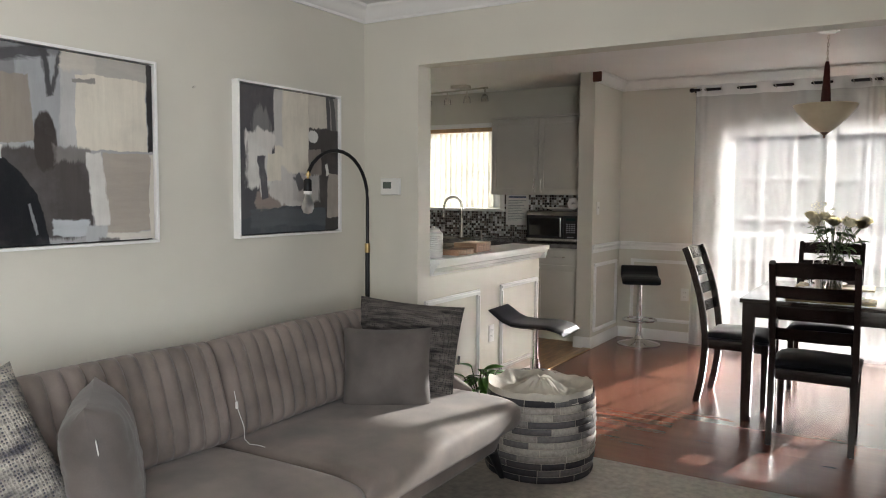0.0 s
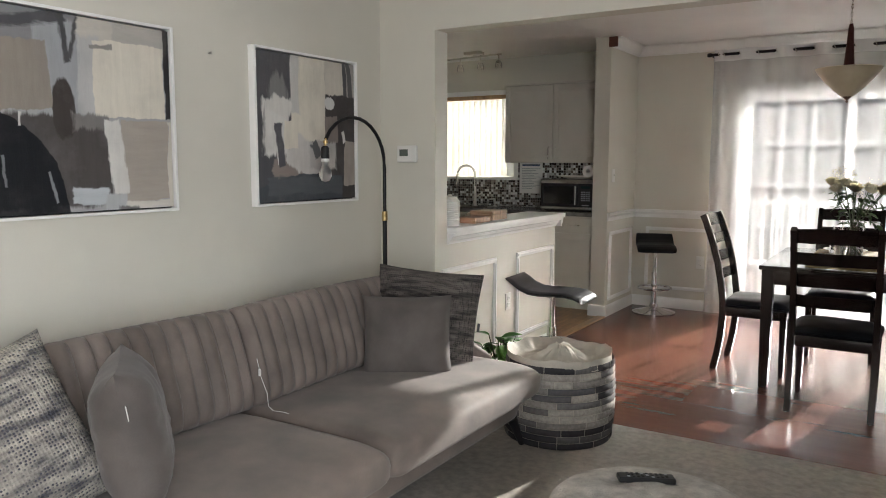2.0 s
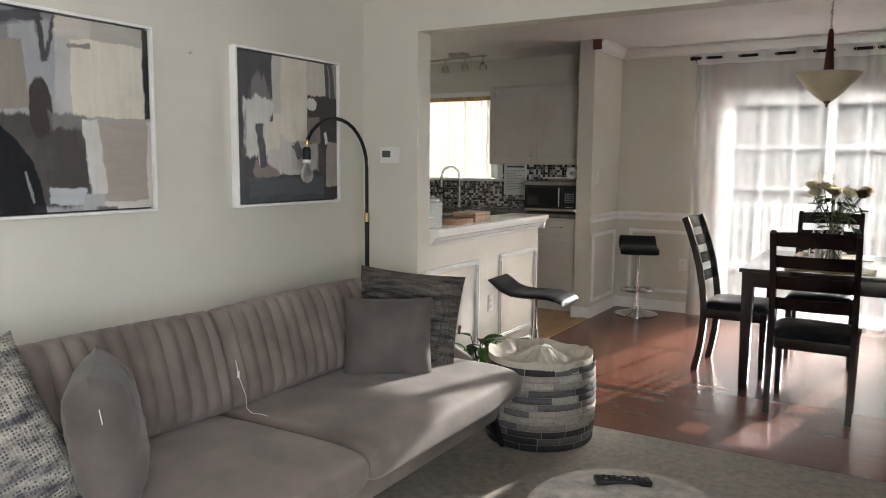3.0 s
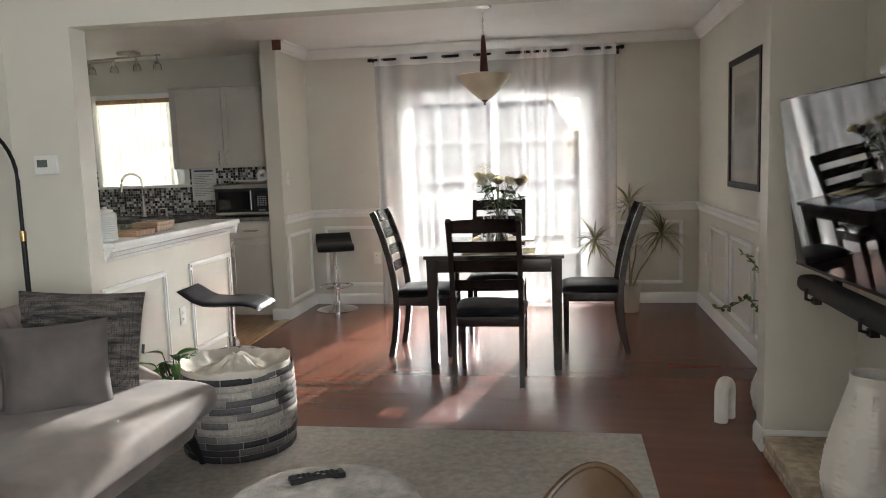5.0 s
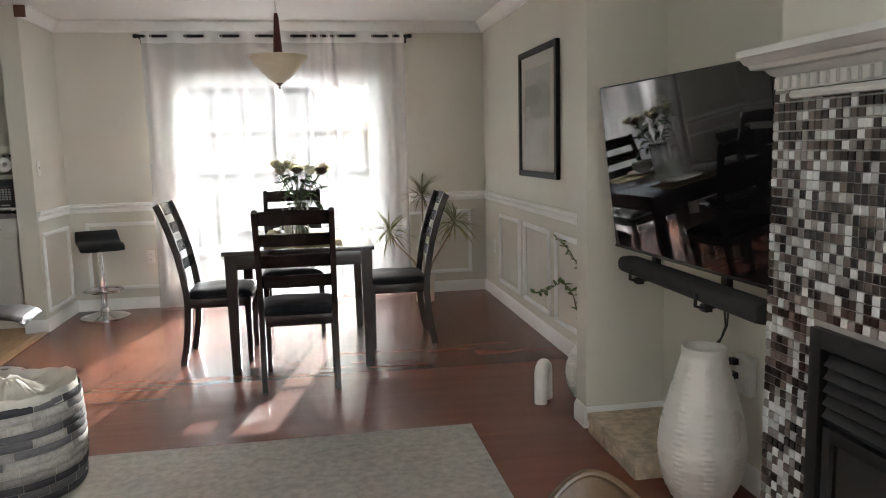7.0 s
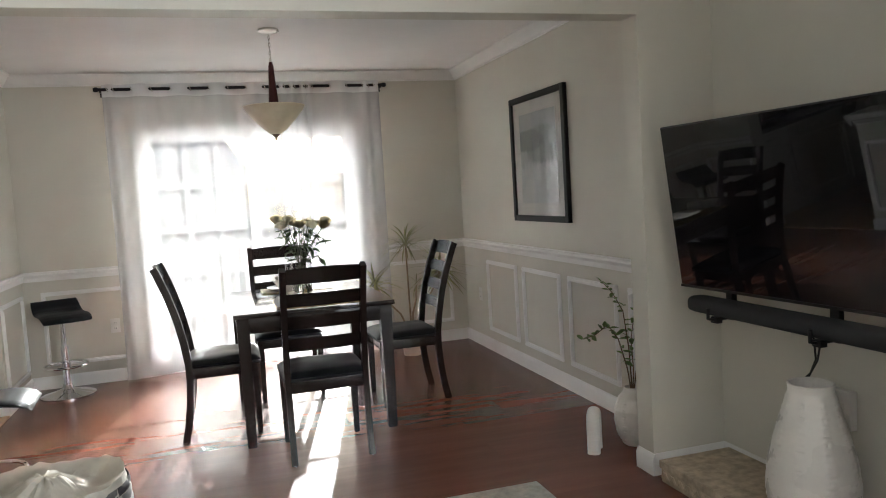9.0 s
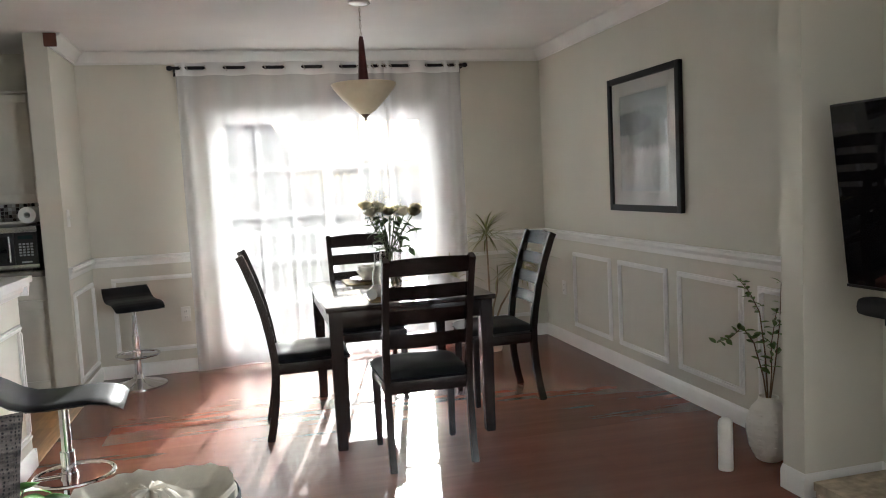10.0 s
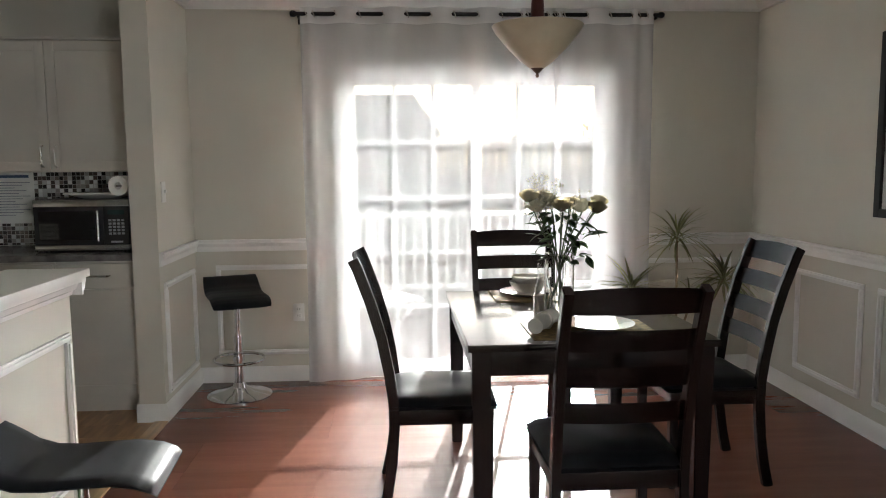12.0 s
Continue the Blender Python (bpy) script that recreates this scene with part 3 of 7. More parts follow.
def tile_material(name, size, flat):
    """Small mixed glass tiles with grout between them."""
    m = bpy.data.materials.new(name)
    m.use_nodes = True
    n, l = m.node_tree.nodes, m.node_tree.links
    b = n["Principled BSDF"]
    tc = n.new("ShaderNodeTexCoord")
    sc = n.new("ShaderNodeVectorMath")
    sc.operation = "SCALE"
    sc.inputs[3].default_value = 1 / size
    l.new(tc.outputs["Object"], sc.inputs[0])
    ma = n.new("ShaderNodeVectorMath")
    ma.operation = "MULTIPLY"
    ma.inputs[1].default_value = flat
    l.new(sc.outputs[0], ma.inputs[0])
    fl, fr = n.new("ShaderNodeVectorMath"), n.new("ShaderNodeVectorMath")
    fl.operation, fr.operation = "FLOOR", "FRACTION"
    l.new(ma.outputs[0], fl.inputs[0])
    l.new(ma.outputs[0], fr.inputs[0])
    wn_ = n.new("ShaderNodeTexWhiteNoise")
    l.new(fl.outputs[0], wn_.inputs[0])
    cr = tile_ramp(n)
    l.new(wn_.outputs[0], cr.inputs[0])
    sp = n.new("ShaderNodeSeparateXYZ")
    l.new(fr.outputs[0], sp.inputs[0])
    edge = None
    for k, on in enumerate(flat):
        if on:
            g = n.new("ShaderNodeMath")
            g.operation = "GREATER_THAN"
            g.inputs[1].default_value = 0.11
            l.new(sp.outputs[k], g.inputs[0])
            if edge is None:
                edge = g
            else:
                mu = n.new("ShaderNodeMath")
                mu.operation = "MULTIPLY"
                l.new(edge.outputs[0], mu.inputs[0])
                l.new(g.outputs[0], mu.inputs[1])
                edge = mu
    mx = n.new("ShaderNodeMix")
    mx.data_type = "RGBA"
    mx.inputs[6].default_value = (0.42, 0.40, 0.37, 1)
    l.new(edge.outputs[0], mx.inputs[0])
    l.new(cr.outputs[0], mx.inputs[7])
    l.new(mx.outputs[2], b.inputs["Base Color"])
    b.inputs["Roughness"].default_value = 0.18
    return m


def tile_ramp(n):
    cr = n.new("ShaderNodeValToRGB")
    cr.color_ramp.interpolation = "CONSTANT"
    tones = [(0.0, (0.022, 0.018, 0.017)), (0.20, (0.075, 0.058, 0.05)), (0.36, (0.16, 0.13, 0.115)), (0.50, (0.27, 0.25, 0.235)), (0.64, (0.48, 0.48, 0.47)), (0.76, (0.045, 0.04, 0.04)), (0.85, (0.70, 0.71, 0.70))]
    cr.color_ramp.elements[0].color = (*tones[0][1], 1)
    cr.color_ramp.elements[1].position, cr.color_ramp.elements[1].color = tones[1][0], (*tones[1][1], 1)
    for p, c in tones[2:]:
        e = cr.color_ramp.elements.new(p)
        e.color = (*c, 1)
    return cr


SPLASH = tile_material("mosaic_backsplash", 0.026, (1, 0, 1))
structure("backsplash", join(box(-3.84, KW_X1 + 0.04, NORTH - 0.01, NORTH, 0.925, KW_Z0 - 0.02), box(KW_X1 + 0.04, -1.741, NORTH - 0.01, NORTH, 0.925, 1.39), box(KITCHEN_WEST, -3.84, NORTH - 0.01, NORTH, 0.925, 1.39)), SPLASH, "small mosaic tile backsplash in greys and browns", "backsplash")


def shaker_door(parent, x0, x1, y, z0, z1, handle_x=None, handle_z=None, sideways=False):
    d = part("door", box(x0, x1, y - 0.012, y, z0, z1, 0.002), CAB, parent)
    for a0, a1 in ((x0, x0 + 0.055), (x1 - 0.055, x1)):
        part("stile", box(a0, a1, y - 0.021, y - 0.012, z0, z1, 0.003), CAB, d)
    for b0, b1 in ((z0, z0 + 0.055), (z1 - 0.055, z1)):
        part("rail", box(x0 + 0.055, x1 - 0.055, y - 0.021, y - 0.012, b0, b1, 0.003), CAB, d)
    if handle_x is not None:
        pull(d, handle_x, y - 0.021, handle_z, sideways)
    return d


def pull(parent, x, y, z, sideways):
    a = Vector((0.062, 0, 0)) if sideways else Vector((0, 0, 0.062))
    c, o = Vector((x, y, z)), Vector((0, -0.028, 0))
    part("handle", join(tube([c - a, c - a * 0.97 + o * 0.7, c - a * 0.75 + o, c + o * 1.1, c + a * 0.75 + o, c + a * 0.97 + o * 0.7, c + a], 0.0055, 8)), NICKEL, parent, "brushed nickel bow handle")


def upper_cabinet(x0, x1, label, handles):
    c = thing("upper_cabinet", label, "cabinet", "kitchen upper cabinets")
    part("body", box(x0, x1, 7.80, NORTH - 0.002, 1.378, 2.135, 0.002), CAB, c)
    w = (x1 - x0 - 0.012) / handles
    for i in range(handles):
        a = x0 + 0.004 + i * (w + 0.004)
        hx = a + w - 0.035 if i % 2 == 0 else a + 0.035
        shaker_door(c, a, a + w, 7.80, 1.385, 2.128, hx, 1.47)
    part("top_trim", box(x0, x1, 7.775, 7.81, 2.1355, 2.155, 0.004), CAB, c)


upper_cabinet(-2.845, -1.80, "greige shaker wall cabinet with two doors", 2)
upper_cabinet(-4.38, -3.92, "greige shaker wall cabinet beside the window", 1)

worktop = single("worktop", join(box(KITCHEN_WEST + 0.01, -3.66, 7.48, NORTH - 0.012, 0.885, 0.922, 0.006), box(-3.66, -2.98, 7.48, 7.60, 0.885, 0.922, 0.006), box(-3.66, -2.98, 7.98, NORTH - 0.012, 0.885, 0.922, 0.006), box(-2.98, -1.742, 7.48, NORTH - 0.012, 0.885, 0.922, 0.006)), GRANITE, "grey granite kitchen worktop", "worktop")
sink = single("sink", join(box(-3.655, -2.985, 7.605, 7.975, 0.70, 0.71), box(-3.655, -3.645, 7.605, 7.975, 0.71, 0.918), box(-2.995, -2.985, 7.605, 7.975, 0.71, 0.918), box(-3.645, -2.995, 7.605, 7.615, 0.71, 0.918), box(-3.645, -2.995, 7.965, 7.975, 0.71, 0.918)), NICKEL, "stainless steel sink set in the worktop", "sink")


def base_cabinet(x0, x1, drawer):
    c = thing("base_cabinet", "greige shaker base cabinet with a drawer", "cabinet", "kitchen base cabinets")
    part("body", box(x0, x1, 7.53, 8.09, 0.10, 0.698, 0.002) if drawer is None else box(x0, x1, 7.53, 8.09, 0.10, 0.884, 0.002), CAB, c)
    part("toe_kick", box(x0, x1, 7.58, 8.09, 0.0, 0.10), CAB, c)
    if drawer:
        d = part("drawer_front", box(x0 + 0.006, x1 - 0.006, 7.509, 7.53, 0.735, 0.868, 0.004), CAB, c)
        pull(d, (x0 + x1) / 2, 7.509, 0.80, True)
    shaker_door(c, x0 + 0.006, x1 - 0.006, 7.53, 0.115, 0.722 if drawer else 0.69, x0 + 0.05, 0.63)


base_cabinet(-2.22, -1.745, True)
base_cabinet(-2.975, -2.225, True)
base_cabinet(-3.66, -2.98, None)
base_cabinet(KITCHEN_WEST + 0.02, -3.665, True)

# kitchen range on the side wall of the peninsula
STAINLESS = material("stainless_steel", (0.55, 0.55, 0.55), 0.25, metal=1.0, var=0.06, bump=0.02, fine=200)
pen = thing("peninsula_cabinet", "greige base cabinet behind the breakfast bar", "cabinet")
part("body", box(-2.36, -1.722, HEAD_Y1 + 0.01, 5.40, 0.1, 0.884, 0.003), CAB, pen)
part("worktop", box(-2.40, -1.722, HEAD_Y1 + 0.01, 5.40, 0.885, 0.92, 0.005), GRANITE, pen)
stove = thing("kitchen_range", "white electric range with a black glass top", "range")
part("body", box(-2.38, -1.724, 5.41, 6.17, 0.0, 0.895, 0.006), WHITE_PLASTIC, stove)
part("cooktop", box(-2.37, -1.74, 5.43, 6.15, 0.8955, 0.908, 0.004), BLACK_PLASTIC, stove)
part("backguard", box(-2.40, -2.385, 5.43, 6.15, 0.70, 0.85, 0.003), BLACK_PLASTIC, stove)

kw = tagged(new("window_kitchen"), "white kitchen window with vertical blinds", "window", kind="structure")
part("window_frame", join(box(KW_X0, KW_X0 + 0.04, 8.15, 8.23, KW_Z0, KW_Z1, 0.003), box(KW_X1 - 0.04, KW_X1, 8.15, 8.23, KW_Z0, KW_Z1, 0.003), box(KW_X0 + 0.04, KW_X1 - 0.04, 8.15, 8.23, KW_Z0, KW_Z0 + 0.04, 0.003), box(KW_X0 + 0.04, KW_X1 - 0.04, 8.15, 8.23, KW_Z1 - 0.04, KW_Z1, 0.003), box(KW_X0 + 0.04, KW_X1 - 0.04, 8.16, 8.22, 1.64, 1.68, 0.003)), VINYL, kw)
for i in (1, 2):
    x = KW_X0 + (KW_X1 - KW_X0) * i / 3
    part("muntin", box(x - 0.009, x + 0.009, 8.18, 8.20, KW_Z0 + 0.04, KW_Z1 - 0.04), VINYL, kw)
for z in (1.45, 1.87):
    part("muntin", box(KW_X0 + 0.04, KW_X1 - 0.04, 8.181, 8.199, z - 0.009, z + 0.009), VINYL, kw)
pane = part("pane", box(KW_X0 + 0.04, KW_X1 - 0.04, 8.202, 8.206, KW_Z0 + 0.04, KW_Z1 - 0.04), CLEAR_GLASS, kw, smooth=False)
pane.visible_shadow = False
part("window_sill", box(KW_X0 - 0.05, KW_X1 + 0.05, NORTH - 0.04, 8.15, KW_Z0 - 0.028, KW_Z0, 0.005), TRIM, kw)
part("casing", join(box(KW_X0 - 0.05, KW_X0, NORTH - 0.014, NORTH, KW_Z0, KW_Z1 + 0.05, 0.004), box(KW_X1, KW_X1 + 0.05, NORTH - 0.014, NORTH, KW_Z0, KW_Z1 + 0.05, 0.004), box(KW_X0, KW_X1, NORTH - 0.014, NORTH, KW_Z1, KW_Z1 + 0.05, 0.004)), TRIM, kw)
BLIND = sheer_material("cream_blind_slat", 0.05, (0.88, 0.85, 0.75), 0.025)
blinds = thing("vertical_blinds", "cream vertical blinds, closed over the kitchen window", "blinds")
part("head_rail", box(KW_X0 + 0.004, KW_X1 - 0.004, 8.075, 8.115, KW_Z1 - 0.045, KW_Z1 - 0.002, 0.004), STRIP, blinds)
for i in range(13):
    x = KW_X0 + 0.045 + i * 0.068
    bm = grid(4, 1, lambda u, v: ((u - 0.5) * 0.08, 0.006 * math.sin(u * math.pi), v * (KW_Z1 - KW_Z0 - 0.055)))
    part("slat", moved(bm, Matrix.Translation((x, 8.098, KW_Z0 + 0.008)) @ Matrix.Rotation(radians(24), 4, "Z")), BLIND, blinds)

faucet = thing("kitchen_faucet", "brushed nickel gooseneck faucet behind the sink", "faucet", at=pose(-3.27, 7.92, 0.922))
part("base", lathe([(0, 0), (0.03, 0), (0.03, 0.01), (0.02, 0.03), (0.017, 0.12), (0, 0.12)], 18), NICKEL, faucet)
part("spout", tube([(0, 0, 0.1), (0, 0, 0.33)] + [(-0.02 * 0 - 0.075 + 0.075 * math.cos(a), -0.06 + 0.06 * math.cos(a), 0.33 + 0.095 * math.sin(a)) for a in [i * math.pi / 10 for i in range(1, 11)]] + [(-0.15, -0.12, 0.29)], 0.012, 12), NICKEL, faucet)
part("spray_head", rod((-0.15, -0.12, 0.29), (-0.152, -0.122, 0.215), 0.016), NICKEL, faucet)
part("lever", rod((0.015, 0, 0.09), (0.075, -0.01, 0.13), 0.007), NICKEL, faucet)
soap = single("soap_dispenser", join(lathe([(0, 0), (0.018, 0), (0.018, 0.008), (0.009, 0.015), (0.009, 0.08), (0, 0.085)], 14), rod((0, 0, 0.078), (-0.05, -0.03, 0.075), 0.006)), NICKEL, "brushed nickel soap dispenser beside the faucet", "soap dispenser", at=pose(-3.03, 7.92, 0.922))

mw = thing("microwave", "stainless steel and black countertop microwave", "microwave", at=pose(-2.10, 7.62, 0.922))
part("body", box(-0.265, 0.265, 0.012, 0.40, 0.012, 0.30, 0.008), BLACK_PLASTIC, mw)
part("top_band", box(-0.265, 0.265, -0.004, 0.012, 0.262, 0.30, 0.003), STAINLESS, mw)
part("bottom_band", box(-0.265, 0.265, -0.004, 0.012, 0.012, 0.042, 0.003), STAINLESS, mw)
dr = part("door", box(-0.262, 0.12, -0.006, 0.012, 0.043, 0.261, 0.003), BLACK_PLASTIC, mw)
part("window", box(-0.235, 0.075, -0.0085, -0.006, 0.07, 0.235, 0.001), material("black_glass", (0.01, 0.01, 0.011), 0.06, var=0.1, bump=0), dr)
part("handle", rod((0.10, -0.03, 0.065), (0.10, -0.03, 0.24), 0.008), STAINLESS, dr)
cp = part("control_panel", box(0.124, 0.262, -0.005, 0.012, 0.043, 0.261, 0.002), BLACK_PLASTIC, mw)
BUTTON = material("grey_button_print", (0.35, 0.36, 0.38), 0.5, bump=0)
for i in range(4):
    for j in range(5):
        part("button", box(0.15 + i * 0.024, 0.166 + i * 0.024, -0.0068, -0.005, 0.10 + j * 0.019, 0.112 + j * 0.019), BUTTON, cp, smooth=False)
part("display", box(0.148, 0.24, -0.0068, -0.005, 0.215, 0.24), material("dim_display", (0.03, 0.05, 0.05), 0.1, bump=0), cp, smooth=False)
part("badge", box(0.16, 0.226, -0.0068, -0.005, 0.054, 0.064), BUTTON, cp, smooth=False)
for x in (-0.22, 0.22):
    for y in (0.05, 0.35):
        part("foot", lathe([(0, 0), (0.012, 0), (0.012, 0.0125), (0, 0.0125)], 10, x, y), BLACK_PLASTIC, mw)
platter = single("serving_platter", lathe([(0, 0), (0.10, 0), (0.13, 0.006), (0.19, 0.022), (0.192, 0.026), (0.13, 0.012), (0, 0.01)], 28), WHITE_CERAMIC, "white oval platter lying on the microwave", "platter", at=pose(-2.06, 7.83, 1.2225))
platter.scale = (1.0, 0.7, 1)
plates2 = single("serving_tray", box(-0.18, 0.18, -0.11, 0.11, 0.0, 0.008, 0.003), WHITE_CERAMIC, "flat white tray lying on a platter", "tray", at=pose(-2.06, 7.83, 1.249))
towel = thing("paper_towel", "white paper towel roll on a holder under the cabinet", "paper towel", at=pose(-1.87, 7.70, 1.30))
ring = [(0.02, -0.13), (0.055, -0.13), (0.055, 0.13), (0.02, 0.13), (0.02, -0.13)]
part("roll", moved(lathe(ring, 28), Matrix.Rotation(radians(90), 4, "X")), material("paper", (0.82, 0.81, 0.78), 0.9, var=0.04, bump=0.3), towel)
part("holder", join(rod((0, -0.15, 0), (0, 0.16, 0), 0.006), box(-0.01, 0.01, 0.13, 0.16, -0.004, 0.078)), CHROME, towel)
PAPER = material("white_paper", (0.80, 0.79, 0.76), 0.8, var=0.03, bump=0.05)
INK = material("grey_print", (0.25, 0.27, 0.30), 0.8, bump=0)
INK_BLUE = material("blue_heading_print", (0.06, 0.10, 0.18), 0.8, bump=0)
notice = thing("paper_notice", "white printed notice taped to the backsplash", "notice", at=pose(-2.70, NORTH - 0.0105, 1.06))
part("sheet", box(-0.13, 0.13, -0.002, 0.0, 0.0, 0.325), PAPER, notice, smooth=False)
part("heading", box(-0.10, 0.10, -0.003, -0.002, 0.285, 0.302), INK_BLUE, notice, smooth=False)
for i in range(13):
    part("text_line", box(-0.105, -0.105 + 0.21 * (0.55 + 0.45 * ((i * 7) % 5) / 4), -0.003, -0.002, 0.05 + i * 0.017, 0.0545 + i * 0.017), INK, notice, smooth=False)

track = thing("track_light", "brushed nickel ceiling track light with four glass spots", "track light", at=pose(-3.08, 7.55, CEILING))
part("canopy", box(-0.09, 0.09, -0.05, 0.05, -0.03, 0.0, 0.004), NICKEL, track)
part("bar", rod((-0.46, 0.06, -0.05), (0.34, -0.06, -0.05), 0.009), NICKEL, track)
part("stem", rod((0, 0, -0.05), (0, 0, -0.03), 0.01), NICKEL, track)
FROST = glass_material("frosted_glass", 0.25, (0.95, 0.93, 0.9))
for k, u in enumerate((-0.42, -0.17, 0.08, 0.30)):
    yy = -0.15 * u
    sp_ = part("spot", join(rod((u, yy, -0.055), (u, yy, -0.10), 0.007), lathe([(0.012, -0.10), (0.02, -0.105), (0.02, -0.13), (0, -0.13)], 14, u, yy)), NICKEL, track)
    part("shade", lathe([(0.021, -0.112), (0.034, -0.14), (0.036, -0.178), (0.033, -0.178), (0.031, -0.14), (0.019, -0.115)], 18, u, yy), FROST, sp_)

RIDGE = material("ridged_white_ceramic", (0.78, 0.77, 0.74), 0.35, var=0.04, bump=0.1)
can = thing("canister", "white ridged ceramic canister with a wooden lid knob", "canister", at=pose(-1.66, 4.80, 1.004))
prof = []
for i in range(24):
    prof.append((0.058 + (0.002 if i % 2 else -0.001), 0.004 + i * 0.0062))
part("body", lathe([(0, 0), (0.055, 0)] + prof + [(0.05, 0.156), (0, 0.156)], 28), RIDGE, can)
part("lid", lathe([(0, 0.157), (0.045, 0.157), (0.04, 0.172), (0.012, 0.178), (0.012, 0.186), (0, 0.19)], 24), WHITE_CERAMIC, can)
BOXWOOD = material("light_brown_box_wood", (0.42, 0.25, 0.15), 0.5, var=0.2, scale=5, fine=70, stretch=(1, 8, 1))
for (x, y, w, d, h, r, lab) in ((-1.66, 5.08, 0.07, 0.10, 0.035, 0, "small low wooden box on the breakfast bar"), (-1.70, 5.36, 0.08, 0.12, 0.062, 4, "wooden box with a lid on the breakfast bar")):
    bx = thing("wooden_box", lab, "box", at=pose(x, y, 1.004, 0, 0, r))
    part("body", box(-w, w, -d, d, 0, h * 0.62, 0.003), BOXWOOD, bx)
    part("lid", box(-w - 0.002, w + 0.002, -d - 0.002, d + 0.002, h * 0.64, h, 0.003), BOXWOOD, bx)
structure("threshold", box(-1.66, -1.585, 6.235, 7.34, -0.002, 0.009, 0.004), STRIP, "oak threshold strip between kitchen and dining floors", "threshold")

# ---- dining room ----
table = thing("dining_table", "dark espresso wooden dining table with square legs", "table")
TX0, TX1, TY0, TY1 = -0.07, 0.845, 5.80, 6.97
part("tabletop", box(TX0, TX1, TY0, TY1, 0.738, 0.765, 0.004), POLISHED, table)
for a in ((TX0 + 0.02, TX0 + 0.042, TY0 + 0.085, TY1 - 0.085), (TX1 - 0.042, TX1 - 0.02, TY0 + 0.085, TY1 - 0.085)):
    part("apron", box(*a, 0.65, 0.738, 0.002), ESPRESSO, table)
for a in ((TX0 + 0.085, TX1 - 0.085, TY0 + 0.02, TY0 + 0.042), (TX0 + 0.085, TX1 - 0.085, TY1 - 0.042, TY1 - 0.02)):
    part("apron", box(*a, 0.65, 0.738, 0.002), ESPRESSO, table)


def square_leg(cx, cy, top, bottom, h):
    bm = box(-0.5, 0.5, -0.5, 0.5, 0, 1)
    for v in bm.verts:
        k = top if v.co.z > 0.5 else bottom
        v.co = Vector((cx + v.co.x * k, cy + v.co.y * k, v.co.z * h))
    bmesh.ops.bevel(bm, geom=bm.edges[:], offset=0.004, segments=2, affect="EDGES")
    return bm


for x in (TX0 + 0.05, TX1 - 0.05):
    for y in (TY0 + 0.05, TY1 - 0.05):
        part("leg", square_leg(x, y, 0.07, 0.052, 0.738), ESPRESSO, table)


def bent_bar(points, w, d, bev=0.004):
    """A squared post through (y, z) points, w wide in x and d deep."""
    bm = bmesh.new()
    rings = []
    for i, (y, z) in enumerate(points):
        a = Vector(points[max(i - 1, 0)])
        b = Vector(points[min(i + 1, len(points) - 1)])
        t = (b - a).normalized()
        nrm = Vector((t.y, -t.x))
        rings.append([bm.verts.new((sx * w / 2, y + nrm.x * sd * d / 2, z + nrm.y * sd * d / 2)) for sx, sd in ((-1, -1), (1, -1), (1, 1), (-1, 1))])
    for p, q in zip(rings, rings[1:]):
        for j in range(4):
            bm.faces.new((p[j], p[(j + 1) % 4], q[(j + 1) % 4], q[j]))
    bm.faces.new(rings[0][::-1])
    bm.faces.new(rings[-1])
    bmesh.ops.recalc_face_normals(bm, faces=bm.faces[:])
    long = [e for e in bm.edges if abs(e.verts[0].co.x - e.verts[1].co.x) < 1e-5 and abs(e.verts[0].co.z - e.verts[1].co.z) > 0.012]
    bmesh.ops.bevel(bm, geom=long, offset=bev, segments=2, affect="EDGES")
    return bm


POST = [(-0.01, 0.0), (0.012, 0.10), (0.03, 0.22), (0.04, 0.36), (0.038, 0.46), (0.022, 0.58), (-0.005, 0.72), (-0.045, 0.86), (-0.095, 1.0), (-0.112, 1.035)]


def post_y(z):
    for (y0, z0), (y1, z1) in zip(POST, POST[1:]):
        if z0 <= z <= z1:
            return y0 + (y1 - y0) * (z - z0) / (z1 - z0)
    return POST[-1][0]


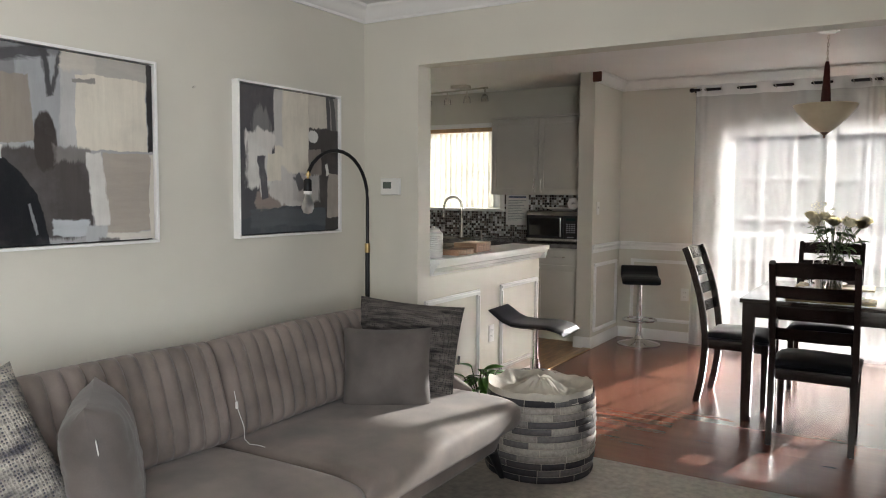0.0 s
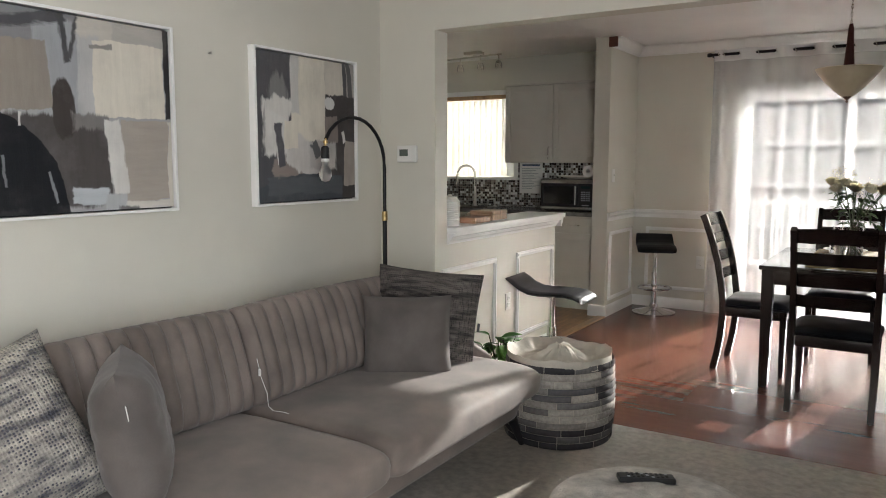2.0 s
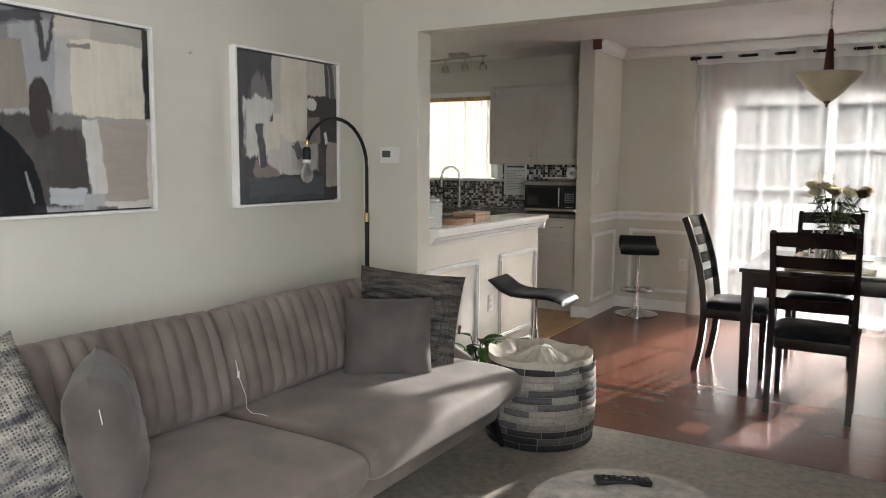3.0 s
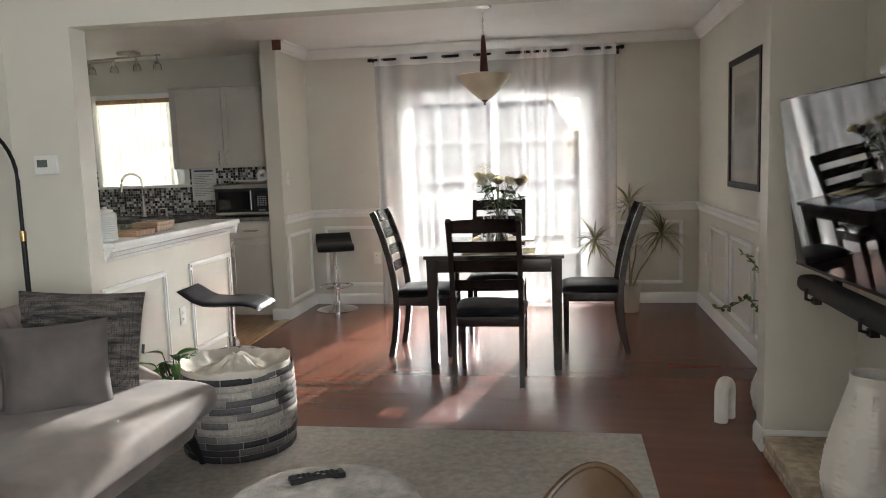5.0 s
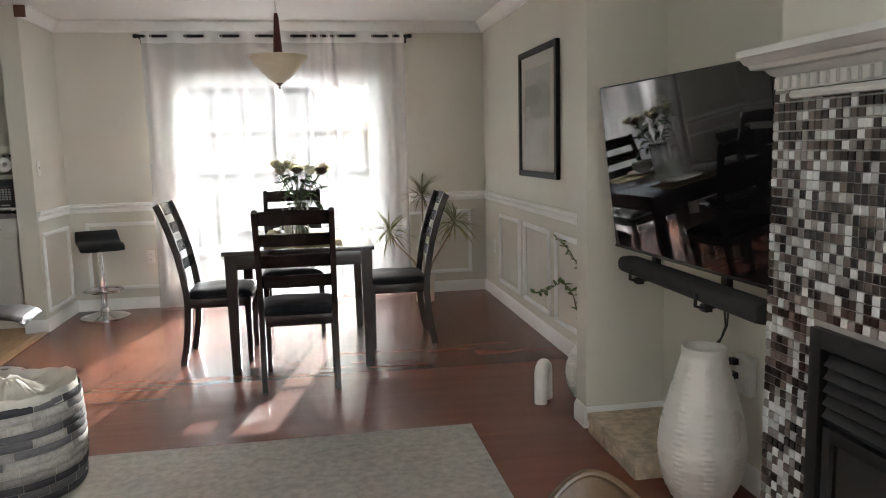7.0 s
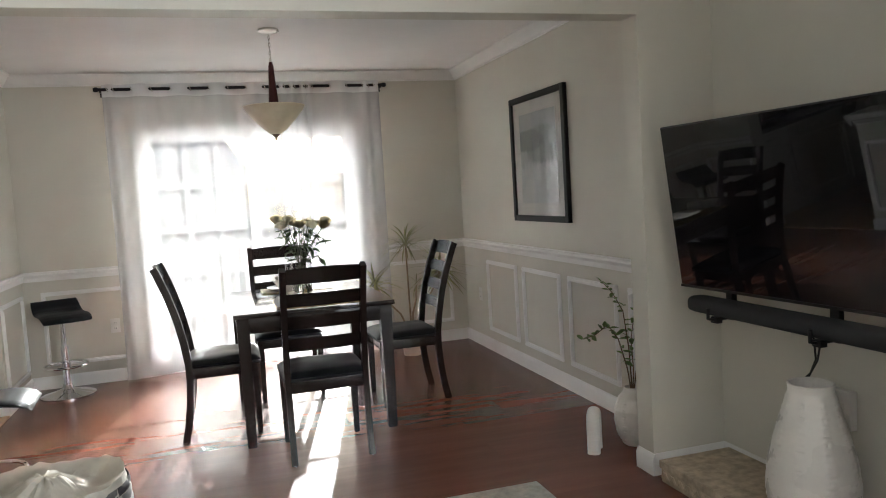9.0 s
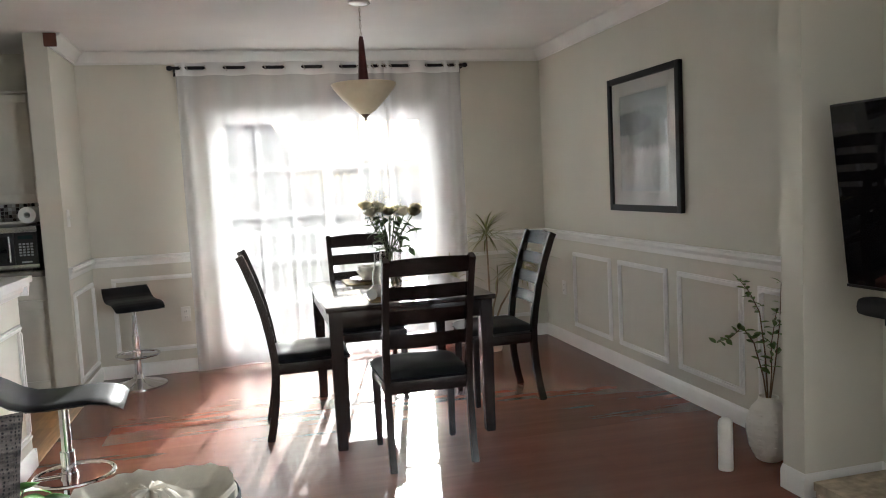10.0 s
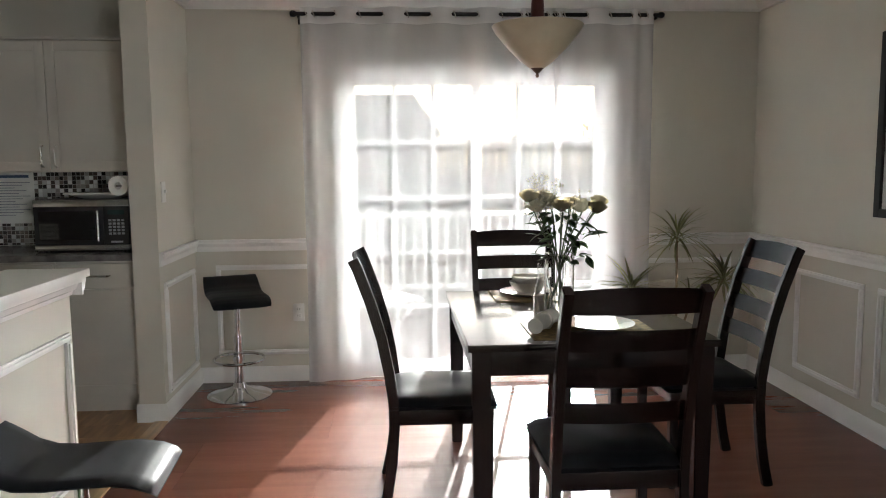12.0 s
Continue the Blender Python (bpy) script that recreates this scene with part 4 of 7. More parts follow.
def dining_chair(label, at):
    c = thing("dining_chair", label, "chair", "chairs round the table", at)
    hw = 0.205
    for s in (-1, 1):
        part("back_post", moved(bent_bar(POST, 0.032, 0.042), Matrix.Translation((s * hw, 0, 0))), ESPRESSO, c)
        part("leg", square_leg(s * (hw - 0.004), 0.415, 0.042, 0.03, 0.43), ESPRESSO, c)
        part("side_rail", box(s * hw - 0.011, s * hw + 0.011, 0.055, 0.396, 0.37, 0.43, 0.003), ESPRESSO, c)
        part("foot_glide", lathe([(0, 0), (0.012, 0.0), (0.012, 0.004), (0, 0.004)], 10, s * hw, -0.008), WHITE_PLASTIC, c)
    part("front_rail", box(-hw + 0.018, hw - 0.018, 0.405, 0.427, 0.37, 0.43, 0.003), ESPRESSO, c)
    part("back_rail", box(-hw + 0.017, hw - 0.017, 0.028, 0.05, 0.37, 0.43, 0.003), ESPRESSO, c)
    for z0, z1 in ((0.955, 1.033), (0.835, 0.905), (0.715, 0.785), (0.595, 0.665)):
        def slat(u, v, z0=z0, z1=z1):
            x = (u - 0.5) * (2 * hw - 0.032)
            z = z0 + (z1 - z0) * v + (0.008 * (1 - (2 * u - 1) ** 2) if z1 > 1.0 and v > 0.5 else 0)
            return (x, post_y(min(z, 1.03)) - 0.018 * (1 - (2 * u - 1) ** 2), z)
        f = grid(8, 2, slat)
        b = bmesh.ops.solidify(f, geom=f.faces[:] , thickness=0.018)
        bmesh.ops.recalc_face_normals(f, faces=f.faces[:])
        part("slat", f, ESPRESSO, c)
    def cushion(u, v, top):
        x, y = (2 * u - 1), (2 * v - 1)
        e = max(0.0, 1 - abs(x) ** 5) ** 0.5 * max(0.0, 1 - abs(y) ** 5) ** 0.5
        return (x * (0.222 + 0.008 * (y + 1) / 2), 0.02 + (y + 1) / 2 * 0.43, 0.447 + (0.042 * e + 0.006 * noise.noise((x * 1.5, y * 1.5, 2)) if top else -0.014))
    part("seat", join(grid(18, 18, lambda u, v: cushion(u, v, True)), grid(18, 18, lambda u, v: cushion(1 - u, v, False)), ), BLACK_LEATHER, c, "black faux leather seat pad")
    return c


chair = dining_chair("dark espresso ladder-back dining chair with black padded seat", pose(0.378, 5.435, 0, 0, 0, 0))
for x, y, r in ((-0.37, 6.335, -91), (1.27, 6.475, 90), (0.315, 7.215, 180)):
    copy_thing(chair, pose(x, y, 0, 0, 0, r))

# pendant over the table
ALABASTER = material("cream_alabaster_glass", (0.74, 0.68, 0.54), 0.3, var=0.1, scale=5, fine=30, bump=0.03, tint=(0.62, 0.53, 0.38))
RED_WOOD = material("reddish_mahogany", (0.085, 0.016, 0.013), 0.3, var=0.25, scale=4, fine=50, stretch=(1, 1, 0.2))
BRONZE = material("bronze_metal", (0.16, 0.10, 0.075), 0.35, metal=0.8, var=0.15)
pend = thing("pendant_lamp", "cream alabaster glass bowl pendant with a mahogany stem", "pendant lamp", at=pose(0.298, 6.47, 0))
part("canopy", lathe([(0, 2.464), (0.065, 2.464), (0.066, 2.452), (0.05, 2.444), (0.012, 2.436), (0, 2.436)], 28), NICKEL, pend)
chain = [pose(0, 0, 2.415 - i * 0.024, 0, 0, 90 * (i % 2)) for i in range(7)]
for m in chain:
    link = tube([(0.006 * math.cos(a), 0, 0.016 * math.sin(a)) for a in [k * math.pi / 6 for k in range(12)]], 0.0018, 6, closed=True)
    part("chain_link", moved(link, m), NICKEL, pend)
part("cord", tube([(0.002 * math.sin(i), 0.002 * math.cos(i), 2.44 - i * 0.0195) for i in range(10)], 0.002, 6), NICKEL, pend)
part("stem", lathe([(0, 2.262), (0.011, 2.26), (0.013, 2.245), (0.016, 2.235), (0.021, 2.15), (0.032, 2.0), (0.034, 1.985), (0, 1.985)], 20), RED_WOOD, pend)
part("bowl", lathe([(0.19, 1.985), (0.195, 1.982), (0.18, 1.955), (0.13, 1.895), (0.07, 1.835), (0.03, 1.805), (0.026, 1.808), (0.066, 1.842), (0.125, 1.902), (0.17, 1.957), (0.185, 1.985), (0.19, 1.985)], 40), ALABASTER, pend)
part("finial", lathe([(0, 1.765), (0.006, 1.768), (0.008, 1.776), (0.005, 1.783), (0.018, 1.795), (0.034, 1.812), (0.03, 1.814), (0, 1.814)], 20), BRONZE, pend)
part("rod", rod((0, 0, 1.812), (0, 0, 1.99), 0.006), BRONZE, pend)

# table setting
MAT = material("woven_olive_gold", (0.33, 0.24, 0.09), 0.7, var=0.35, scale=40, fine=300, bump=0.6, depth=0.002)
LINEN = material("white_linen", (0.72, 0.70, 0.66), 0.9, var=0.08, scale=12, fine=300, bump=0.4)
for x, y, w, d, r in ((0.415, 6.01, 0.24, 0.155, 0), (0.385, 6.79, 0.24, 0.15, 0)):
    single("placemat", box(-w, w, -d, d, 0, 0.004, 0.001), MAT, "woven olive and gold placemat on the table", "placemat", "placemats", at=pose(x, y, 0.7655, 0, 0, r))
PLATE = [(0, 0), (0.075, 0), (0.09, 0.006), (0.135, 0.018), (0.136, 0.021), (0.09, 0.010), (0, 0.008)]
BOWL = [(0, 0), (0.045, 0), (0.06, 0.008), (0.088, 0.045), (0.09, 0.056), (0.087, 0.056), (0.083, 0.045), (0.056, 0.012), (0, 0.01)]
for x, y in ((0.46, 6.03), (0.32, 6.80)):
    single("dinner_plate", lathe(PLATE, 40), WHITE_CERAMIC, "white ceramic dinner plate on a placemat", "plate", "dinner plates", at=pose(x, y, 0.770))
single("cereal_bowl", lathe(BOWL, 36), WHITE_CERAMIC, "white ceramic bowl on a dinner plate", "bowl", "stacked bowls", at=pose(0.32, 6.80, 0.7795))
single("cereal_bowl", lathe([(r * 0.93, z) for r, z in BOWL], 36), WHITE_CERAMIC, "smaller white bowl stacked in another bowl", "bowl", "stacked bowls", at=pose(0.325, 6.802, 0.806))
nap = thing("rolled_napkin", "white linen napkin rolled through a silver ring", "napkin", at=pose(0.245, 6.03, 0.800, 0, 0, 62))
part("cloth", tube([(-0.11, 0, 0.0), (-0.06, 0.004, 0.004), (-0.02, 0, 0.0), (0.02, 0, 0), (0.06, -0.004, 0.004), (0.11, 0, 0)], 0.03, 14), LINEN, nap)
part("ring", tube([(0.0, 0.033 * math.cos(a), 0.033 * math.sin(a)) for a in [k * math.pi / 10 for k in range(20)]], 0.005, 8, closed=True), NICKEL, nap)

# flowers
CARAFE_GLASS = glass_material("carafe_glass")
single("glass_carafe", lathe([(0, 0), (0.036, 0), (0.04, 0.006), (0.042, 0.08), (0.03, 0.13), (0.022, 0.16), (0.024, 0.215), (0.021, 0.215), (0.019, 0.16), (0.027, 0.128), (0.038, 0.08), (0.036, 0.01), (0, 0.008)], 28), CARAFE_GLASS, "small clear glass carafe beside the flower vase", "carafe", at=pose(0.30, 6.33, 0.7655))
WATER = glass_material("water", 0.0, (0.97, 1.0, 0.98))
ROSE = material("cream_rose_petal", (0.86, 0.81, 0.64), 0.6, var=0.08, scale=20, fine=80, bump=0.15)
GREEN = material("rose_leaf_green", (0.07, 0.125, 0.04), 0.45, var=0.3, scale=15, fine=90, bump=0.2)
STEM = material("flower_stem_green", (0.07, 0.10, 0.04), 0.6, var=0.2)
TINY = material("baby_breath_white", (0.75, 0.72, 0.60), 0.8, var=0.1)
fl = thing("flower_vase", "clear glass vase of cream roses and baby's breath", "flower vase", at=pose(0.385, 6.40, 0.7655))
part("glass", lathe([(0, 0), (0.06, 0), (0.064, 0.004), (0.064, 0.25), (0.061, 0.25), (0.06, 0.012), (0, 0.012)], 36), CLEAR_GLASS, fl)
part("water", lathe([(0, 0.0135), (0.0585, 0.0135), (0.0585, 0.075), (0, 0.075)], 36), WATER, fl)


def petal(r, h, cup, flare):
    def fn(u, v):
        a = (u - 0.5) * 2.1
        rr = r * (0.35 + 0.65 * math.sin(min(1, v * 1.15) * 1.5)) * (1 + flare * max(0, v - 0.7) * 2)
        return (rr * math.cos(a) * cup + r * 0.02 * math.sin(5 * a), rr * math.sin(a), h * v * (1 - 0.14 * abs(2 * u - 1) ** 2))
    f = grid(6, 6, fn)
    bmesh.ops.solidify(f, geom=f.faces[:], thickness=0.0008)
    return f


def rose(r):
    bms = [lathe([(0, 0.0), (r * 0.32, r * 0.2), (r * 0.42, r * 0.8), (r * 0.28, r * 1.25), (r * 0.1, r * 1.3), (0, r * 1.2)], 12)]
    for k in range(13):
        ring = 0 if k < 4 else (1 if k < 8 else 2)
        s = (0.62, 0.82, 1.02)[ring]
        m = Matrix.Rotation(k * 2.3999 + 0.3 * ring, 4, "Z") @ Matrix.Translation((-r * 0.12, 0, 0)) @ Matrix.Rotation(radians((2, 5, 11)[ring]), 4, "Y")
        bms.append(moved(petal(r * s, r * (1.42, 1.35, 1.15)[ring], 1.0, (0.03, 0.08, 0.22)[ring]), m))
    return join(*bms)


rose_mesh = None
rnd = random.Random(5)
heads = [(-0.135, -0.01, 0.475, 0.042), (-0.10, -0.05, 0.435, 0.042), (-0.065, 0.03, 0.475, 0.038), (0.005, -0.03, 0.435, 0.046), (0.10, 0.0, 0.43, 0.041), (0.15, -0.02, 0.425, 0.043), (0.175, 0.03, 0.45, 0.038), (-0.02, 0.08, 0.45, 0.040), (0.07, 0.08, 0.44, 0.040)]
for x, y, z, r in heads:
    if rose_mesh is None:
        ob = part("rose", rose(0.036), ROSE, fl)
        rose_mesh = ob.data
    else:
        ob = new("rose", rose_mesh)
        ob.parent = fl
    ob.matrix_basis = Matrix.Translation((x, y, z)) @ Euler((radians(rnd.uniform(-18, 10) - 40 * y), radians(x * 140), rnd.random() * 6)).to_matrix().to_4x4() @ Matrix.Scale(r / 0.041, 4)
    bx, by = rnd.uniform(-0.04, 0.04), rnd.uniform(-0.04, 0.04)
    part("stem", tube([(bx, by, 0.016), (-bx * 0.3, -by * 0.3, 0.2), (x * 0.5, y * 0.5, 0.33), (x, y, z + 0.004)], 0.0033, 7), STEM, fl)


def leaf_mesh(length, width, mat, name, bend=0.25):
    def fn(u, v):
        w = width * math.sin(math.pi * min(1, u * 0.97 + 0.03)) ** 0.8 * (1 - 0.25 * u)
        y = (v - 0.5) * 2 * w / 2
        return (u * length, y, 0.25 * abs(y) - bend * length * u * u)
    f = grid(8, 4, fn)
    bmesh.ops.solidify(f, geom=f.faces[:], thickness=0.0006)
    me = bpy.data.meshes.new(name)
    f.to_mesh(me)
    f.free()
    me.materials.append(mat)
    me.polygons.foreach_set("use_smooth", [True] * len(me.polygons))
    return me


def leaf_at(me, name, parent, p, yaw, pitch, roll, s):
    ob = new(name, me)
    ob.parent = parent
    ob.matrix_basis = Matrix.Translation(p) @ Euler((roll, pitch, yaw)).to_matrix().to_4x4() @ Matrix.Scale(s, 4)
    return ob


rose_leaf = leaf_mesh(0.065, 0.036, GREEN, "leaf")
for k in range(84):
    a = rnd.random() * 6.28
    rr = rnd.uniform(0.02, 0.14)
    leaf_at(rose_leaf, "leaf", fl, (rr * math.cos(a), rr * math.sin(a) * 0.8, rnd.uniform(0.22, 0.43)), a + rnd.uniform(-0.8, 0.8), rnd.uniform(-0.6, 0.9), rnd.uniform(-0.6, 0.6), rnd.uniform(0.6, 1.15))
bm = bmesh.new()
for k in range(16):
    a = rnd.random() * 6.28
    rr = rnd.uniform(0.06, 0.17)
    c = Vector((rr * math.cos(a), rr * math.sin(a) * 0.7, rnd.uniform(0.42, 0.56) - rr * 0.4))
    if k < 5:
        c = Vector((-0.07 + rnd.uniform(-0.05, 0.05), rnd.uniform(-0.04, 0.04), rnd.uniform(0.5, 0.58)))
    for j in range(26):
        p = c + Vector((rnd.gauss(0, 0.02), rnd.gauss(0, 0.02), rnd.gauss(0, 0.018)))
        bmesh.ops.create_icosphere(bm, subdivisions=1, radius=rnd.uniform(0.0028, 0.005), matrix=Matrix.Translation(p))
tagged(part("baby_breath_buds", bm, TINY, fl), kind="stuff")
sprigs = []
for k in range(14):
    a = rnd.random() * 6.28
    rr = rnd.uniform(0.05, 0.16)
    sprigs.append(tube([(0.02 * math.cos(a), 0.02 * math.sin(a), 0.02), (0.03 * math.cos(a), 0.03 * math.sin(a), 0.25), (rr * math.cos(a), rr * math.sin(a) * 0.7, 0.5 - rr * 0.35)], 0.0013, 5))
tagged(part("sprigs", join(*sprigs), STEM, fl), kind="stuff")

# dracaena in the corner
POT = material("cream_glazed_pot", (0.62, 0.55, 0.46), 0.4, var=0.1, scale=6)
SOIL = material("dark_soil", (0.04, 0.03, 0.022), 0.95, var=0.3, scale=20, bump=0.8, depth=0.006)
CANE = material("plant_cane", (0.30, 0.23, 0.14), 0.8, var=0.2, scale=20, fine=90, bump=0.5)
STRAP = material("striped_dracaena_leaf", (0.42, 0.42, 0.20), 0.45, var=0.3, scale=6, fine=60, bump=0.2, tint=(0.15, 0.17, 0.06), random_tone=0.35)
dr_ = thing("dracaena_plant", "striped dracaena with thin canes in a cream pot", "potted plant", at=pose(1.42, 7.72, 0))
part("pot", lathe([(0, 0), (0.075, 0), (0.08, 0.01), (0.088, 0.2), (0.094, 0.205), (0.094, 0.235), (0.084, 0.235), (0.082, 0.2), (0, 0.2)], 32), POT, dr_)
part("soil", lathe([(0, 0.215), (0.05, 0.213), (0.0815, 0.205), (0.0815, 0.2005), (0, 0.2005)], 24), SOIL, dr_)
strap = leaf_mesh(0.30, 0.019, STRAP, "leaf", 0.5)
for (hx, hy, hz, n, sc) in ((-0.30, -0.04, 0.64, 56, 0.95), (0.0, 0.03, 0.95, 60, 0.9), (0.27, -0.05, 0.70, 66, 1.05), (0.05, -0.06, 0.60, 14, 0.7)):
    part("cane", tube([(hx * 0.08, hy * 0.1, 0.205), (hx * 0.3, hy * 0.4, 0.36), (hx * 0.8, hy * 0.9, hz - 0.12), (hx, hy, hz)], 0.009, 8, 0.006), CANE, dr_)
    for k in range(n):
        leaf_at(strap, "leaf", dr_, (hx, hy, hz - 0.05 + 0.08 * k / n), k * 2.4, rnd.uniform(-1.25, 0.35), rnd.uniform(-0.3, 0.3), sc * rnd.uniform(0.6, 1.0))

# framed print on the east wall
def paint_material(name, ground, patches, bump=0.35, ragged=1.0):
    """Brushed colour fields: (kind, u0, u1, v0, v1, colour, softness, turn), u and v in metres across the picture; kind 0 is a block brushed upright, 2 one brushed across, 1 an oval; turn in degrees."""
    m = bpy.data.materials.new(name)
    m.use_nodes = True
    n, l = m.node_tree.nodes, m.node_tree.links
    b = n["Principled BSDF"]
    tc = n.new("ShaderNodeTexCoord")

    def op(kind, a, c, clamp=False):
        q = n.new("ShaderNodeMath")
        q.operation, q.use_clamp = kind, clamp
        for i, v in enumerate((a, c)):
            if isinstance(v, (int, float)):
                q.inputs[i].default_value = v
            else:
                l.new(v, q.inputs[i])
        return q.outputs[0]

    def noise_tex(scale, detail, stretch=(1, 1, 1), vector=None):
        mp, q = n.new("ShaderNodeMapping"), n.new("ShaderNodeTexNoise")
        mp.inputs["Scale"].default_value = stretch
        q.inputs["Scale"].default_value, q.inputs["Detail"].default_value, q.inputs["Roughness"].default_value = scale, detail, 0.62
        l.new(tc.outputs["Object"], mp.inputs[0])
        l.new(mp.outputs[0], q.inputs["Vector"])
        return q

    wob = n.new("ShaderNodeVectorMath")
    wob.operation = "MULTIPLY_ADD"
    amp = 0.035 * ragged
    wob.inputs[1].default_value = (amp, amp, amp)
    l.new(noise_tex(9, 3).outputs["Color"], wob.inputs[0])
    l.new(tc.outputs["Object"], wob.inputs[2])
    sub = n.new("ShaderNodeVectorMath")
    sub.operation = "SUBTRACT"
    sub.inputs[1].default_value = (amp / 2, amp / 2, amp / 2)
    l.new(wob.outputs[0], sub.inputs[0])
    sp = n.new("ShaderNodeSeparateXYZ")
    l.new(sub.outputs[0], sp.inputs[0])
    upright, across = noise_tex(42, 6, (1, 1, 0.13)).outputs[0], noise_tex(42, 6, (1, 0.13, 1)).outputs[0]
    broad = noise_tex(7, 5).outputs[0]
    cur = None
    for kind, u0, u1, v0, v1, col, soft, *turn in patches:
        streak = across if kind == 2 else upright
        cu, cv, hu, hv = (u0 + u1) / 2, (v0 + v1) / 2, (u1 - u0) / 2, (v1 - v0) / 2
        pu, pv = op("SUBTRACT", sp.outputs[1], cu), op("SUBTRACT", sp.outputs[2], cv)
        if turn:
            c, s = math.cos(radians(turn[0])), math.sin(radians(turn[0]))
            pu, pv = op("ADD", op("MULTIPLY", pu, c), op("MULTIPLY", pv, s)), op("SUBTRACT", op("MULTIPLY", pv, c), op("MULTIPLY", pu, s))
        du, dv = op("ABSOLUTE", pu, 0), op("ABSOLUTE", pv, 0)
        if kind == 1:
            e = op("SQRT", op("ADD", op("POWER", op("DIVIDE", du, hu), 2), op("POWER", op("DIVIDE", dv, hv), 2)), 0)
            dist = op("MULTIPLY", op("SUBTRACT", 1, e), min(hu, hv))
        else:
            dist = op("MINIMUM", op("SUBTRACT", hu, du), op("SUBTRACT", hv, dv))
        rough = op("MULTIPLY", op("SUBTRACT", streak, 0.5), soft * 1.6 * ragged)
        mask = op("DIVIDE", op("ADD", op("ADD", dist, soft * 0.2), rough), soft * 0.35, True)
        mask = op("MULTIPLY", mask, op("ADD", 0.72, op("MULTIPLY", broad, 0.55)), True)
        tone = op("ADD", 0.70, op("ADD", op("MULTIPLY", streak, 0.34), op("MULTIPLY", broad, 0.26)))
        shade = n.new("ShaderNodeMix")
        shade.data_type, shade.blend_type = "RGBA", "MULTIPLY"
        shade.inputs[0].default_value = ragged
        shade.inputs[6].default_value = (*col, 1)
        l.new(tone, shade.inputs[7])
        mx = n.new("ShaderNodeMix")
        mx.data_type = "RGBA"
        l.new(mask, mx.inputs[0])
        if cur is None:
            mx.inputs[6].default_value = (*ground, 1)
        else:
            l.new(cur, mx.inputs[6])
        l.new(shade.outputs[2], mx.inputs[7])
        cur = mx.outputs[2]
    l.new(cur, b.inputs["Base Color"])
    b.inputs["Roughness"].default_value, b.inputs["Specular IOR Level"].default_value = 0.5, 0.2
    if bump:
        bp = n.new("ShaderNodeBump")
        bp.inputs["Strength"].default_value, bp.inputs["Distance"].default_value = bump, 0.004
        l.new(op("ADD", upright, across), bp.inputs["Height"])
        l.new(bp.outputs[0], b.inputs["Normal"])
    return m


print_ = thing("framed_print", "black framed print of a pale misty landscape behind glass", "picture", at=pose(EAST - 0.001, 6.345, 1.572))
PW, PH = 0.448, 0.447
def frame_bars(parent, name, hw, hh, w, x0, x1, mat):
    part(name, join(box(x0, x1, -hw, -hw + w, -hh, hh, 0.003), box(x0, x1, hw - w, hw, -hh, hh, 0.003), box(x0, x1, -hw + w, hw - w, -hh, -hh + w, 0.003), box(x0, x1, -hw + w, hw - w, hh - w, hh, 0.003)), mat, parent)
frame_bars(print_, "frame", PW, PH, 0.042, -0.03, 0, BLACK_METAL)
part("mat_board", box(-0.013, -0.001, -PW + 0.042, PW - 0.042, -PH + 0.042, PH - 0.042), PAPER, print_, smooth=False)
frame_bars(print_, "mat_bevel", 0.312, 0.33, 0.012, -0.017, -0.013, PAPER)
MIST = paint_material("misty_landscape", (0.52, 0.56, 0.57), [(0, -0.4, 0.4, 0.05, 0.5, (0.50, 0.55, 0.56), 0.2), (1, -0.35, 0.2, -0.05, 0.22, (0.34, 0.38, 0.39), 0.08), (1, -0.1, 0.4, 0.05, 0.2, (0.22, 0.26, 0.27), 0.05), (0, -0.4, 0.4, -0.5, -0.05, (0.70, 0.72, 0.72), 0.12), (1, -0.28, -0.1, -0.3, -0.1, (0.58, 0.61, 0.61), 0.06), (1, 0.05, 0.25, -0.28, -0.15, (0.75, 0.76, 0.75), 0.05)], 0.0, 0.6)
part("print", box(-0.0145, -0.0132, -0.298, 0.298, -0.316, 0.316), MIST, print_, smooth=False)
gp = part("glass", box(-0.021, -0.019, -PW + 0.043, PW - 0.043, -PH + 0.043, PH - 0.043), CLEAR_GLASS, print_, smooth=False)
gp.visible_shadow = False

